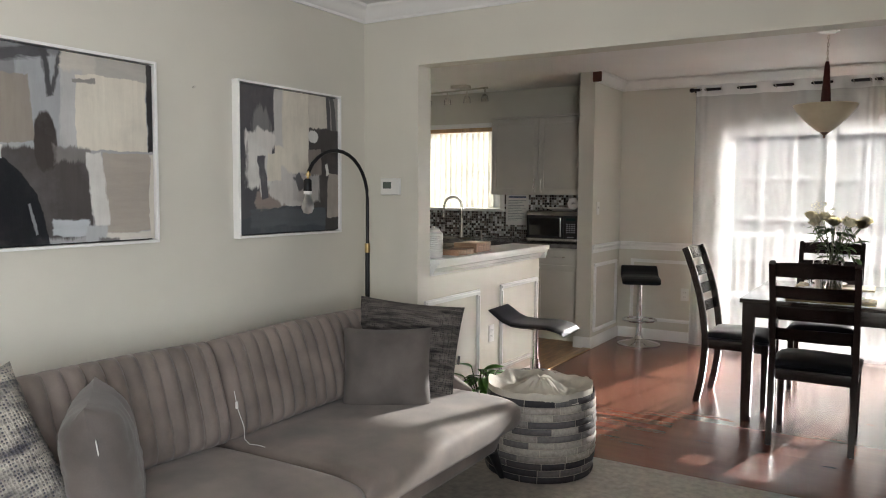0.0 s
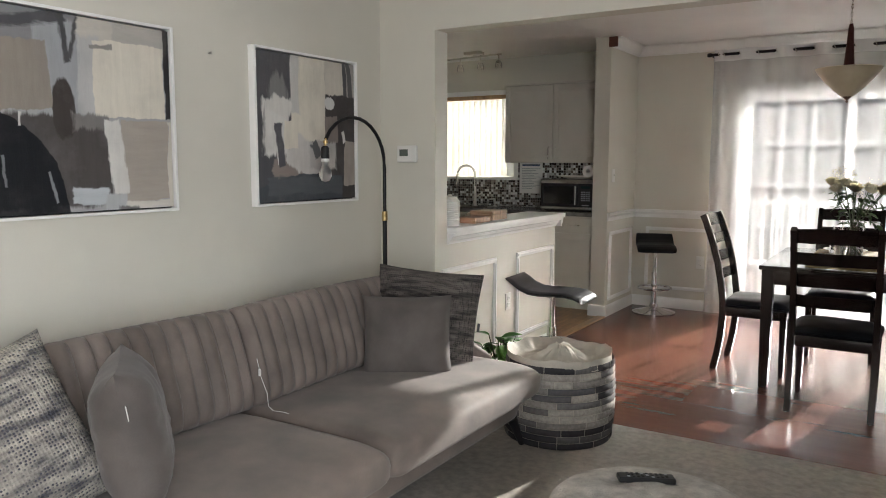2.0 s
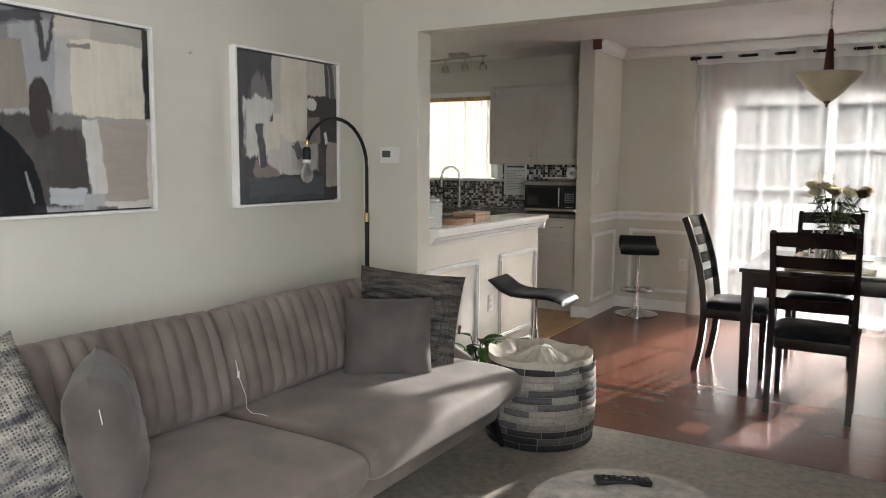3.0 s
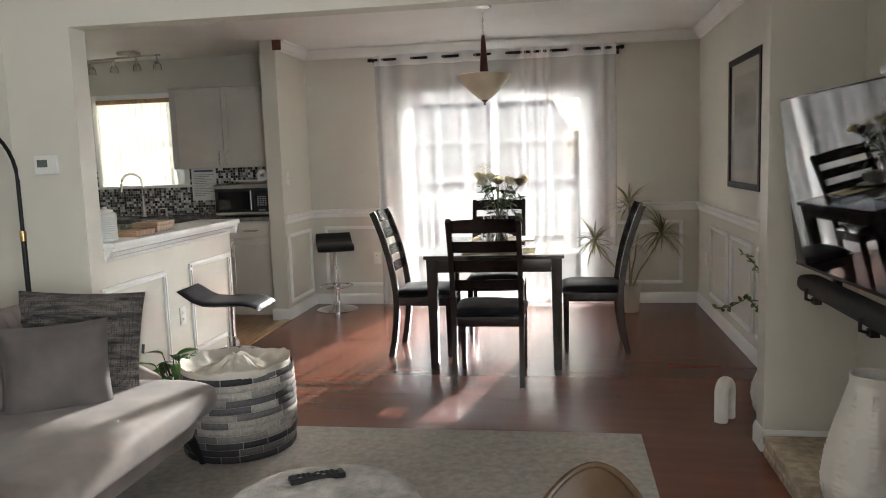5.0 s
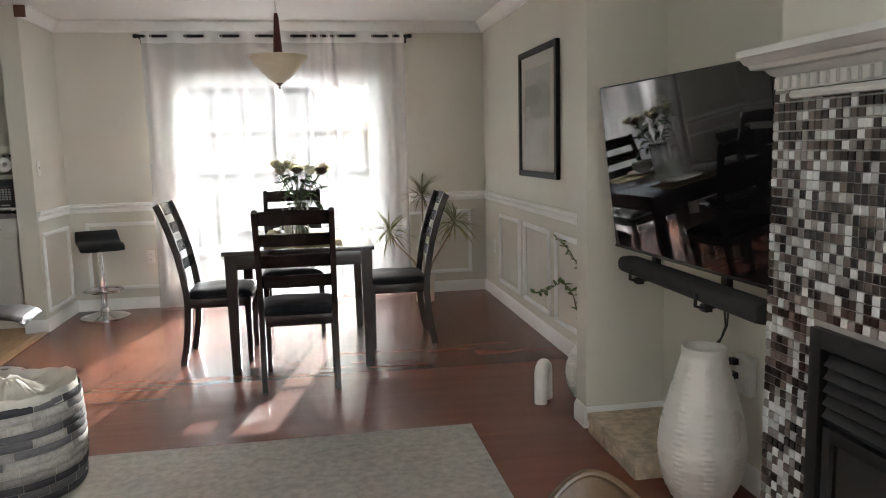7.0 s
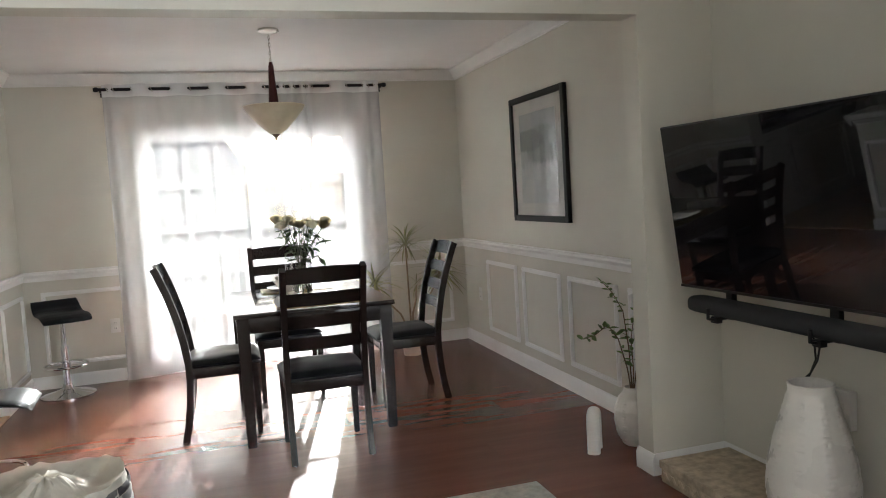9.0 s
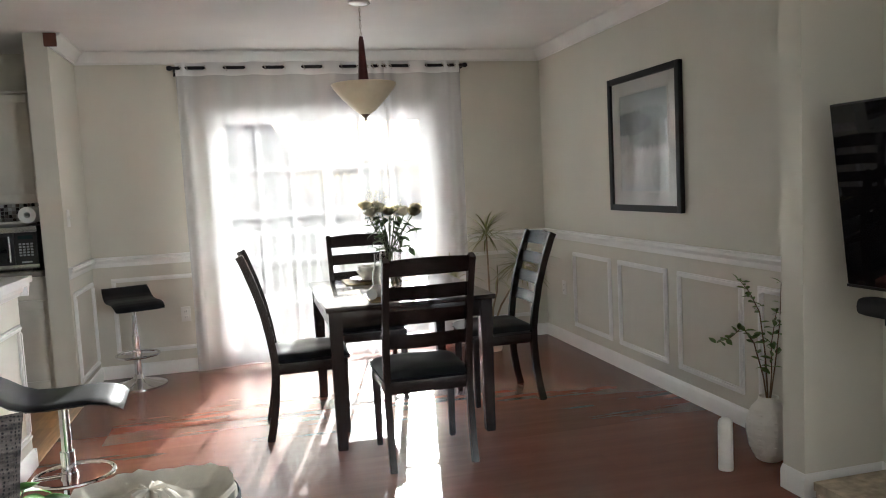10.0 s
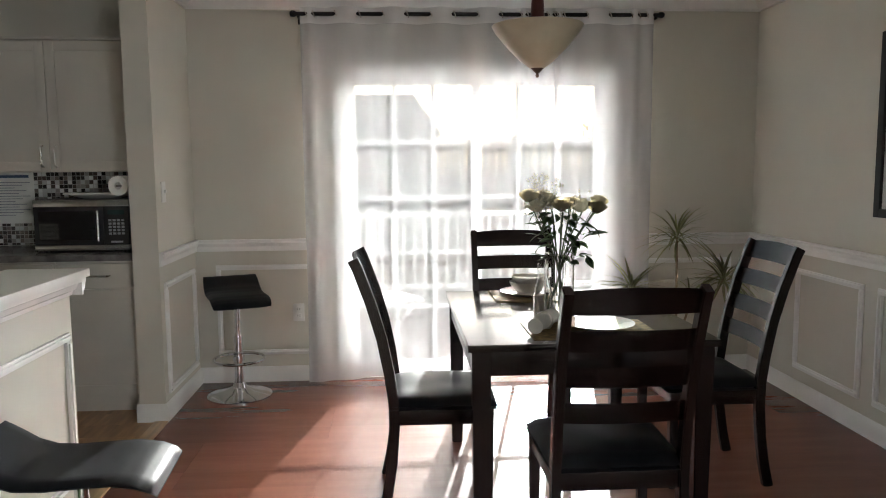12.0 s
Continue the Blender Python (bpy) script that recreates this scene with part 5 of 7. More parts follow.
# bar stools
def bar_stool(label, at, seat_z):
    s = thing("bar_stool", label, "bar stool", "bar stools", at)
    part("base", lathe([(0, 0), (0.195, 0), (0.195, 0.008), (0.17, 0.018), (0.09, 0.034), (0.045, 0.055), (0.032, 0.085), (0, 0.085)], 40), CHROME, s)
    part("column", join(rod((0, 0, 0.08), (0, 0, seat_z * 0.6), 0.028, 20), rod((0, 0, seat_z * 0.6), (0, 0, seat_z - 0.03), 0.02, 18)), CHROME, s)
    part("footrest", join(tube([(0.02 + 0.155 * math.cos(a), 0.15 * math.sin(a), 0.235) for a in [k * math.pi / 14 for k in range(28)]], 0.009, 8, closed=True), rod((0, 0, 0.235), (-0.13, 0, 0.235), 0.009), lathe([(0, 0.22), (0.034, 0.22), (0.034, 0.25), (0, 0.25)], 18)), CHROME, s)
    prof = [(-0.257, 0.088), (-0.215, 0.060), (-0.165, 0.025), (-0.11, 0.005), (-0.04, 0.0), (0.05, 0.003), (0.13, 0.004), (0.19, -0.006), (0.228, -0.022), (0.245, -0.036)]
    def fn(u, v, off):
        t = u * (len(prof) - 1)
        i = min(int(t), len(prof) - 2)
        x = prof[i][0] + (prof[i + 1][0] - prof[i][0]) * (t - i)
        z = prof[i][1] + (prof[i + 1][1] - prof[i][1]) * (t - i)
        y = (2 * v - 1)
        w = 0.172 * (1 - 0.06 * abs(2 * u - 1) ** 4)
        return (x, y * w, seat_z + z + off * max(0.0, 1 - y ** 8) ** 0.5 * max(0.0, 1 - (2 * u - 1) ** 10) ** 0.5 - (0 if off > 0 else 0.004))
    part("seat", join(grid(27, 12, lambda u, v: fn(u, v, 0.013)), grid(27, 12, lambda u, v: fn(u, 1 - v, -0.012))), BLACK_LEATHER, s, "curved black faux leather seat")
    part("seat_plate", lathe([(0, seat_z - 0.03), (0.07, seat_z - 0.03), (0.07, seat_z - 0.014), (0, seat_z - 0.014)], 20), CHROME, s)
    part("lever", tube([(0.02, 0.03, seat_z - 0.036), (0.06, 0.09, seat_z - 0.04), (0.075, 0.12, seat_z - 0.055)], 0.005, 8), CHROME, s)
    return s


bar_stool("chrome bar stool with a low curved black seat, beside the bar", pose(-1.215, 5.32, 0, 0, 0, 4), 0.566)
bar_stool("chrome bar stool with a curved black seat in the corner", pose(-1.29, 7.81, 0, 0, 0, -70), 0.625)

def outlet(name, label, at, toggle=False):
    o = thing(name, label, "outlet" if not toggle else "light switch", at=at)
    part("plate", box(-0.036, 0.036, -0.006, 0.0, -0.058, 0.058, 0.003), WHITE_PLASTIC, o)
    if toggle:
        part("toggle", box(-0.006, 0.006, -0.02, -0.0062, -0.004, 0.014, 0.002), WHITE_PLASTIC, o)
    else:
        for z in (-0.022, 0.022):
            so = part("socket", box(-0.017, 0.017, -0.009, -0.0062, z - 0.014, z + 0.014, 0.002), WHITE_PLASTIC, o)
            for x in (-0.007, 0.007):
                part("slot", box(x - 0.0012, x + 0.0012, -0.0096, -0.009, z - 0.004, z + 0.006), BLACK_PLASTIC, so, smooth=False)
    return o


outlet("wall_outlet", "white wall outlet under the chair rail", pose(-0.955, NORTH - 0.0005, 0.455))
outlet("wall_outlet", "white wall outlet on the half wall", pose(JAMB_W + 0.0005, 5.44, 0.445, 0, 0, 90))
outlet("wall_outlet", "white wall outlet under the chair rail", pose(EAST - 0.0005, 7.72, 0.46, 0, 0, -90))
outlet("light_switch", "white toggle light switch", pose(WEST + 0.0005, 7.485, 1.265, 0, 0, 90), True)
single("crown_end_block", box(-1.615, -1.54, 7.335, 7.359, 2.375, 2.46, 0.004), material("raw_red_wood", (0.14, 0.05, 0.03), 0.7, var=0.2), "raw reddish wood end of the crown moulding", "moulding")

# ---- living room ----
rug = single("area_rug", box(-1.55, 1.205, 0.4, 4.675, 0.0005, 0.012, 0.004), RUG, "beige low-pile area rug with a bound edge", "rug")


def loft(stations, ring):
    """Closed skin through rings: ring(s) gives the points of each station s, capped at both ends."""
    bm = bmesh.new()
    rs = [[bm.verts.new(p) for p in ring(s)] for s in stations]
    k = len(rs[0])
    for a, b in zip(rs, rs[1:]):
        for j in range(k):
            bm.faces.new((a[j], a[(j + 1) % k], b[(j + 1) % k], b[j]))
    bm.faces.new(rs[0][::-1])
    bm.faces.new(rs[-1])
    bmesh.ops.recalc_face_normals(bm, faces=bm.faces[:])
    return bm


def super_ring(n, a, b, p):
    out = []
    for i in range(n):
        t = 2 * math.pi * i / n
        c, s = math.cos(t), math.sin(t)
        out.append((a * math.copysign(abs(c) ** (2 / p), c), b * math.copysign(abs(s) ** (2 / p), s)))
    return out


def ease(s, k=0.06, p=2.5):
    """Shrinks a cushion's ring towards its ends."""
    d = min(s, 1 - s) / k
    return 1.0 if d >= 1 else max(0.02, (1 - (1 - d) ** p)) ** 0.5


SOFA_Y0, SOFA_SPLIT, SOFA_Y1 = 1.72, 2.90, 4.10
sofa = thing("sofa", "taupe velvet sofa with channel-tufted back cushions", "sofa")
def back_cushion(y0, y1):
    ribs = 17
    def ring(s):
        y = y0 + (y1 - y0) * s
        e = ease(s, 0.05)
        rib = abs(math.sin(math.pi * ribs * s)) ** 0.45
        pts = []
        for a, b in super_ring(36, 0.085, 0.20, 3.2):
            k = 1 + (0.42 * (rib - 1) if a > -0.06 else 0)
            aa, bb = a * e * k, b * (0.94 + 0.06 * e) * (1 + 0.02 * (rib - 1))
            lean = 0.30
            px = -1.47 - lean * bb + aa * 0.95
            pz = 0.625 + bb * 0.95 + aa * lean + 0.012 * math.sin(math.pi * s)
            pts.append((px, y, pz))
        return pts
    n = ribs * 10
    return loft([0.004 + 0.992 * i / n for i in range(n + 1)], ring)
for y0, y1 in ((SOFA_Y0 + 0.06, SOFA_SPLIT + 0.03), (SOFA_SPLIT + 0.035, SOFA_Y1 - 0.02)):
    part("back_cushion", back_cushion(y0, y1), VELVET, sofa, "channel-tufted back cushion")
def seat_cushion(y0, y1):
    def ring(s):
        y = y0 + (y1 - y0) * s
        e = ease(s, 0.07, 3)
        out = []
        for a, b in super_ring(44, 0.39, 0.082, 4.5):
            crown = 0.016 * (1 - (a / 0.39) ** 2) * math.sin(math.pi * s) if b > 0 else 0
            wr = 0.004 * noise.noise((a * 5, y * 5, b * 3))
            out.append((-1.09 + a * (0.93 + 0.07 * e), y, 0.372 + b * e + crown + wr))
        return out
    return loft([0.003 + 0.994 * i / 60 for i in range(61)], ring)
for y0, y1 in ((SOFA_Y0 + 0.03, SOFA_SPLIT - 0.002), (SOFA_SPLIT + 0.002, SOFA_Y1 - 0.02)):
    part("seat_cushion", seat_cushion(y0, y1), VELVET, sofa)
def base_ring(s):
    y = SOFA_Y0 + (SOFA_Y1 - 0.03 - SOFA_Y0) * s
    e = ease(s, 0.03, 2)
    return [(-1.275 + a * (0.97 + 0.03 * e), y, 0.225 + b * e + 0.05 * max(0, a) * 0.9) for a, b in super_ring(36, 0.47, 0.085, 5)]
part("base", loft([i / 40 for i in range(41)], base_ring), VELVET, sofa)
part("back_frame", box(-1.86, -1.70, SOFA_Y0 + 0.02, SOFA_Y1, 0.16, 0.70, 0.04, 4), VELVET, sofa)
for y, w in ((SOFA_Y0 - 0.03, 0.13), (SOFA_Y1 - 0.04, 0.07)):
    def arm_ring(s, y=y, w=w):
        x = -1.78 + 0.80 * s
        top = 0.62 - 0.17 * max(0, s - 0.55) / 0.45
        return [(x + 0.0, y + a + 0.06 * (b + 0.1), (0.2 + top) / 2 + b * (top - 0.2) / 0.5) for a, b in super_ring(24, w / 2 * ease(s, 0.05), 0.25, 4)]
    part("arm", loft([i / 20 for i in range(21)], arm_ring), VELVET, sofa)
for x, y in ((-0.86, SOFA_Y1 + 0.02), (-0.86, SOFA_Y0 + 0.12), (-1.66, SOFA_Y1 + 0.02), (-1.66, SOFA_Y0 + 0.12)):
    part("leg", tube([(x - 0.01, y - 0.03, 0.16), (x + 0.012, y + 0.035, 0.0125)], 0.026, 12, 0.013), BLACK_METAL, sofa, "black tapered leg")


def pillow(w, h, t, corner=0.06, seed=1.0):
    def fn(u, v, side):
        x, y = 2 * u - 1, 2 * v - 1
        px = x * (1 - corner * (1 - y * y)) * w / 2
        py = y * (1 - corner * (1 - x * x)) * h / 2
        e = max(0.0, (1 - x ** 4) * (1 - y ** 4)) ** 0.6
        z = side * (t / 2 * e + 0.006 * e * noise.noise((x * 2.6, y * 2.6, seed + side)) + 0.006 * e * noise.noise((x * 9, y * 3.5, seed)) + 0.004 * e * noise.noise((x * 4, y * 13, seed + 4)))
        return (px, z, py)
    bm = join(grid(26, 26, lambda u, v: fn(u, v, -1)), grid(26, 26, lambda u, v: fn(1 - u, v, 1)))
    bmesh.ops.remove_doubles(bm, verts=bm.verts[:], dist=0.0008)
    bmesh.ops.recalc_face_normals(bm, faces=bm.faces[:])
    return bm


def knit_material(name, dark, light, hole_shade, rows, up=True):
    """Coarse woven rows with irregular dark and pale yarn; loop-hole shade painted as dark dots."""
    m = bpy.data.materials.new(name)
    m.use_nodes = True
    n, l = m.node_tree.nodes, m.node_tree.links
    b = n["Principled BSDF"]
    tc, mp = n.new("ShaderNodeTexCoord"), n.new("ShaderNodeMapping")
    mp.inputs["Scale"].default_value = (9, 9, rows * 2)
    l.new(tc.outputs["Object"], mp.inputs[0])
    a = n.new("ShaderNodeTexNoise")
    a.inputs["Scale"].default_value, a.inputs["Detail"].default_value = 1.0, 4
    l.new(mp.outputs[0], a.inputs["Vector"])
    v = n.new("ShaderNodeTexVoronoi")
    v.inputs["Scale"].default_value, v.inputs["Randomness"].default_value = 105, 0.35
    l.new(tc.outputs["Object"], v.inputs["Vector"])
    mx = n.new("ShaderNodeMix")
    mx.data_type = "RGBA"
    mx.inputs[6].default_value, mx.inputs[7].default_value = (*light, 1), (*dark, 1)
    r1 = n.new("ShaderNodeMapRange")
    r1.inputs[1].default_value, r1.inputs[2].default_value = 0.38, 0.68
    l.new(a.outputs[0], r1.inputs[0])
    l.new(r1.outputs[0], mx.inputs[0])
    m2 = n.new("ShaderNodeMix")
    m2.data_type = "RGBA"
    m2.inputs[7].default_value = (*hole_shade, 1)
    r2 = n.new("ShaderNodeMapRange")
    r2.inputs[1].default_value, r2.inputs[2].default_value, r2.inputs[3].default_value, r2.inputs[4].default_value = 0.22, 0.42, 1.0, 0.0
    l.new(v.outputs["Distance"], r2.inputs[0])
    l.new(r2.outputs[0], m2.inputs[0])
    l.new(mx.outputs[2], m2.inputs[6])
    l.new(m2.outputs[2], b.inputs["Base Color"])
    b.inputs["Roughness"].default_value = 0.95
    bp = n.new("ShaderNodeBump")
    bp.inputs["Strength"].default_value, bp.inputs["Distance"].default_value = 1.0, 0.006
    l.new(v.outputs["Distance"], bp.inputs["Height"])
    l.new(bp.outputs[0], b.inputs["Normal"])
    return m


KNIT_DARK = knit_material("charcoal_knit", (0.022, 0.019, 0.019), (0.155, 0.135, 0.12), (0.018, 0.017, 0.019), 26)
KNIT_PALE = knit_material("cream_and_navy_knit", (0.045, 0.045, 0.055), (0.42, 0.39, 0.33), (0.06, 0.06, 0.075), 18)


def cushion_thing(name, label, bm, mat, at, tag_at=None):
    c = thing(name, label, "pillow", "throw pillows", at)
    part("cover", bm, mat, c)
    if tag_at:
        part("tag", box(tag_at[0] - 0.006, tag_at[0] + 0.006, tag_at[1] - 0.001, tag_at[1] + 0.001, tag_at[2] - 0.02, tag_at[2] + 0.02), WHITE_PLASTIC if mat is VELVET_GREY else BLACK_PLASTIC, c)
    return c


# far end: grey velvet before a larger dark knit
cushion_thing("throw_pillow", "charcoal knitted throw pillow with a fringed edge", pillow(0.52, 0.46, 0.14, 0.05, 3), KNIT_DARK, pose(-1.235, 3.885, 0.650, -14, 4, 18), (0.262, 0, -0.02))
cushion_thing("throw_pillow", "grey velvet throw pillow", pillow(0.40, 0.38, 0.13, 0.06, 7), VELVET_GREY, pose(-1.175, 3.65, 0.605, -16, 0, 34))
# near end
def leaning(centre, across, up):
    """A pose from a pillow's centre, the run of its width and its upright edge."""
    x, z = Vector(across).normalized(), Vector(up)
    y = z.cross(x).normalized()
    z = x.cross(y)
    return Matrix.Translation(centre) @ Matrix((x, y, z)).transposed().to_4x4()


cushion_thing("throw_pillow", "cream and navy knitted throw pillow", pillow(0.50, 0.50, 0.24, 0.07, 11), KNIT_PALE, leaning((-1.29, 1.905, 0.625), (0.20, 0.90, 0.30), (-0.45, -0.10, 0.87)))
cushion_thing("throw_pillow", "grey velvet throw pillow standing on edge", pillow(0.36, 0.42, 0.19, 0.07, 15), VELVET_GREY, leaning((-1.10, 2.20, 0.640), (-0.79, 0.61, 0.0), (-0.16, -0.06, 0.97)), (-0.172, -0.012, 0.10))

cable_way = [(-1.372, 2.932, 0.64), (-1.352, 2.930, 0.575), (-1.315, 2.925, 0.515), (-1.285, 2.90, 0.478), (-1.255, 2.895, 0.4665), (-1.215, 2.905, 0.4665), (-1.175, 2.90, 0.4665)]
cable = thing("charging_cable", "thin white charging cable lying on the sofa", "cable")
part("cord", tube([Vector(p).lerp(Vector(q), k / 5) for p, q in zip(cable_way, cable_way[1:]) for k in range(5)], 0.0012, 8), WHITE_PLASTIC, cable)
part("switch", box(-1.361, -1.354, 2.926, 2.935, 0.575, 0.602, 0.002), WHITE_PLASTIC, cable)

# paintings
def canvas(label, y0, y1, z0, z1, mat):
    c = thing("framed_painting", label, "painting", "abstract paintings", at=pose(ART_WALL + 0.0005, (y0 + y1) / 2, (z0 + z1) / 2))
    hw, hh = (y1 - y0) / 2, (z1 - z0) / 2
    frame_bars(c, "frame", hw, hh, 0.012, 0, 0.042, TRIM)
    part("canvas", box(0.0, 0.03, -hw + 0.018, hw - 0.018, -hh + 0.018, hh - 0.018, 0.002), mat, c, smooth=False)
    part("backing", box(0.001, 0.006, -hw + 0.012, hw - 0.012, -hh + 0.012, hh - 0.012), BLACK_PLASTIC, c, smooth=False)


CR, GY, DK, BK, SL, TP = (0.66, 0.62, 0.53), (0.36, 0.36, 0.36), (0.075, 0.068, 0.065), (0.012, 0.013, 0.016), (0.06, 0.068, 0.078), (0.30, 0.27, 0.24)
WH = (0.62, 0.61, 0.58)
ART1 = paint_material("abstract_blocks", GY, [
    (2, -0.70, 0.06, 0.22, 0.45, (0.22, 0.22, 0.225), 0.05), (0, -0.14, 0.06, -0.02, 0.34, (0.34, 0.35, 0.36), 0.04), (2, -0.34, -0.02, 0.30, 0.34, (0.08, 0.08, 0.085), 0.03, 12), (0, -0.04, -0.015, 0.19, 0.36, (0.07, 0.07, 0.072), 0.02, 8), (0, 0.0, 0.02, 0.20, 0.37, (0.08, 0.08, 0.08), 0.02, -14),
    (0, -0.70, -0.085, -0.01, 0.235, (0.27, 0.24, 0.205), 0.012, 5), (2, 0.03, 0.42, 0.24, 0.42, (0.54, 0.51, 0.45), 0.03), (2, 0.17, 0.41, 0.28, 0.36, (0.44, 0.42, 0.38), 0.03), (0, 0.02, 0.12, -0.01, 0.30, (0.46, 0.46, 0.45), 0.04),
    (0, 0.085, 0.395, 0.0, 0.285, CR, 0.008), (0, 0.07, 0.17, 0.255, 0.27, (0.25, 0.24, 0.22), 0.012), (0, 0.40, 0.44, 0.0, 0.37, (0.035, 0.033, 0.033), 0.01),
    (0, -0.34, 0.14, -0.34, -0.005, DK, 0.04), (1, -0.085, 0.005, -0.09, 0.125, (0.055, 0.047, 0.043), 0.015), (0, 0.0, 0.14, -0.05, 0.0, (0.20, 0.19, 0.18), 0.04), (2, 0.19, 0.405, -0.33, -0.01, (0.38, 0.34, 0.295), 0.014), (0, 0.135, 0.20, -0.30, -0.01, WH, 0.02, 6),
    (2, 0.17, 0.43, -0.40, -0.33, (0.60, 0.58, 0.53), 0.02), (0, 0.405, 0.44, -0.40, -0.01, (0.60, 0.57, 0.50), 0.012), (2, -0.02, 0.12, -0.335, -0.275, (0.46, 0.49, 0.51), 0.02, -4), (0, 0.11, 0.20, -0.41, -0.30, (0.42, 0.43, 0.44), 0.025), (0, 0.17, 0.26, -0.41, -0.35, (0.16, 0.155, 0.15), 0.025),
    (1, -0.70, -0.035, -0.78, 0.015, BK, 0.008), (0, -0.205, -0.195, -0.05, 0.0, WH, 0.006), (0, -0.10, -0.09, -0.33, -0.21, (0.22, 0.23, 0.24), 0.012, 14), (0, -0.27, -0.262, -0.26, -0.15, (0.16, 0.17, 0.18), 0.01, 6)])
ART2 = paint_material("abstract_figures", (0.33, 0.31, 0.29), [
    (0, -0.40, -0.11, 0.0, 0.42, (0.085, 0.083, 0.09), 0.03), (0, -0.40, -0.24, -0.40, 0.16, (0.075, 0.075, 0.082), 0.04), (1, -0.29, -0.16, 0.10, 0.26, (0.19, 0.185, 0.185), 0.05), (0, -0.13, 0.125, -0.06, 0.42, CR, 0.014), (0, -0.13, -0.07, 0.08, 0.36, (0.52, 0.51, 0.49), 0.03), (0, 0.12, 0.27, 0.17, 0.42, (0.57, 0.53, 0.46), 0.015),
    (0, 0.265, 0.29, 0.17, 0.42, (0.09, 0.088, 0.09), 0.012, 4), (0, 0.30, 0.335, 0.17, 0.42, (0.11, 0.105, 0.105), 0.012, 8), (0, 0.125, 0.40, -0.26, 0.185, (0.065, 0.058, 0.056), 0.02), (1, 0.12, 0.195, 0.105, 0.175, WH, 0.015), (0, 0.12, 0.225, -0.06, 0.075, (0.23, 0.20, 0.18), 0.012),
    (0, -0.32, -0.15, -0.13, 0.14, WH, 0.05), (0, -0.27, -0.13, 0.06, 0.15, (0.60, 0.58, 0.55), 0.03, -20), (2, -0.26, 0.02, -0.26, -0.15, (0.25, 0.21, 0.19), 0.03), (0, -0.16, 0.10, -0.23, -0.06, (0.56, 0.54, 0.51), 0.04, -28), (0, 0.0, 0.20, -0.20, -0.06, (0.44, 0.42, 0.40), 0.04), (0, -0.235, -0.185, -0.19, 0.02, (0.09, 0.09, 0.10), 0.02, 8), (0, -0.18, -0.085, -0.10, 0.035, CR, 0.01),
    (0, 0.02, 0.07, -0.14, -0.06, (0.12, 0.12, 0.125), 0.02, 30), (1, -0.56, 0.62, -0.80, -0.225, SL, 0.012), (2, -0.30, 0.26, -0.33, -0.24, (0.085, 0.095, 0.105), 0.03), (0, 0.255, 0.40, -0.42, -0.24, (0.055, 0.05, 0.048), 0.015), (0, 0.275, 0.40, -0.29, -0.05, (0.36, 0.32, 0.28), 0.012, -4), (0, 0.26, 0.28, -0.06, 0.0, WH, 0.012, 14), (0, -0.235, -0.23, -0.18, -0.10, WH, 0.006, 10)])
canvas("abstract painting in greys, cream and black, thin white frame", 2.16, 3.05, 1.178, 1.935, ART1)
canvas("abstract painting in slate, cream and charcoal, thin white frame", 3.50, 4.265, 1.170, 1.928, ART2)
single("wall_nail", join(rod((ART_WALL, 3.27, 1.86), (ART_WALL + 0.014, 3.27, 1.862), 0.0022, 8), rod((ART_WALL + 0.014, 3.27, 1.862), (ART_WALL + 0.017, 3.27, 1.8624), 0.006, 10)), NICKEL, "bare nail in the wall between the paintings", "nail")

th = thing("thermostat", "white wall thermostat with a small grey display", "thermostat", at=pose(-1.775, HEAD_Y0 - 0.0005, 1.43))
part("body", box(-0.065, 0.065, -0.026, 0, -0.048, 0.048, 0.008, 3), WHITE_PLASTIC, th)
part("display", box(-0.045, 0.012, -0.0275, -0.026, -0.012, 0.026), material("grey_lcd", (0.12, 0.14, 0.12), 0.25, bump=0), th, smooth=False)
for k in range(3):
    part("button", box(0.026, 0.05, -0.029, -0.026, -0.02 + k * 0.018, -0.009 + k * 0.018, 0.001), WHITE_PLASTIC, th)

BRASS = material("aged_brass", (0.55, 0.40, 0.18), 0.3, metal=1.0, var=0.1, bump=0.03)
BULB = glass_material("opal_bulb_glass", 0.3, (0.97, 0.96, 0.94))
lx, ly = -1.75, 4.262
lamp = thing("arc_floor_lamp", "black metal arc floor lamp with a bare bulb", "floor lamp", at=pose(lx, ly, 0))
part("base", lathe([(0, 0), (0.13, 0), (0.13, 0.014), (0.12, 0.022), (0.02, 0.026), (0, 0.026)], 36), BLACK_METAL, lamp)
arc = [(0, 0, 1.10), (0, 0, 1.22)] + [(0, -0.262 + 0.262 * math.cos(a) + 0.0, 1.36 + 0.25 * math.sin(a)) for a in [k * math.pi / 16 for k in range(0, 13)]] + [(0, -0.478, 1.495)]
part("pole", rod((0, 0, 0.02), (0, 0, 1.10), 0.0125, 14), BLACK_METAL, lamp)
part("arc", tube(arc, 0.0095, 12), BLACK_METAL, lamp)
part("collar", lathe([(0, 1.065), (0.0155, 1.065), (0.0155, 1.115), (0, 1.115)], 18), BRASS, lamp)
part("swivel", join(rod((0, -0.478, 1.50), (0, -0.484, 1.462), 0.006), lathe([(0, 1.472), (0.012, 1.474), (0.012, 1.488), (0, 1.49)], 14, 0, -0.481)), BRASS, lamp)
part("socket", lathe([(0, 1.462), (0.012, 1.462), (0.02, 1.452), (0.021, 1.40), (0, 1.40)], 20, 0, -0.485), BLACK_METAL, lamp)
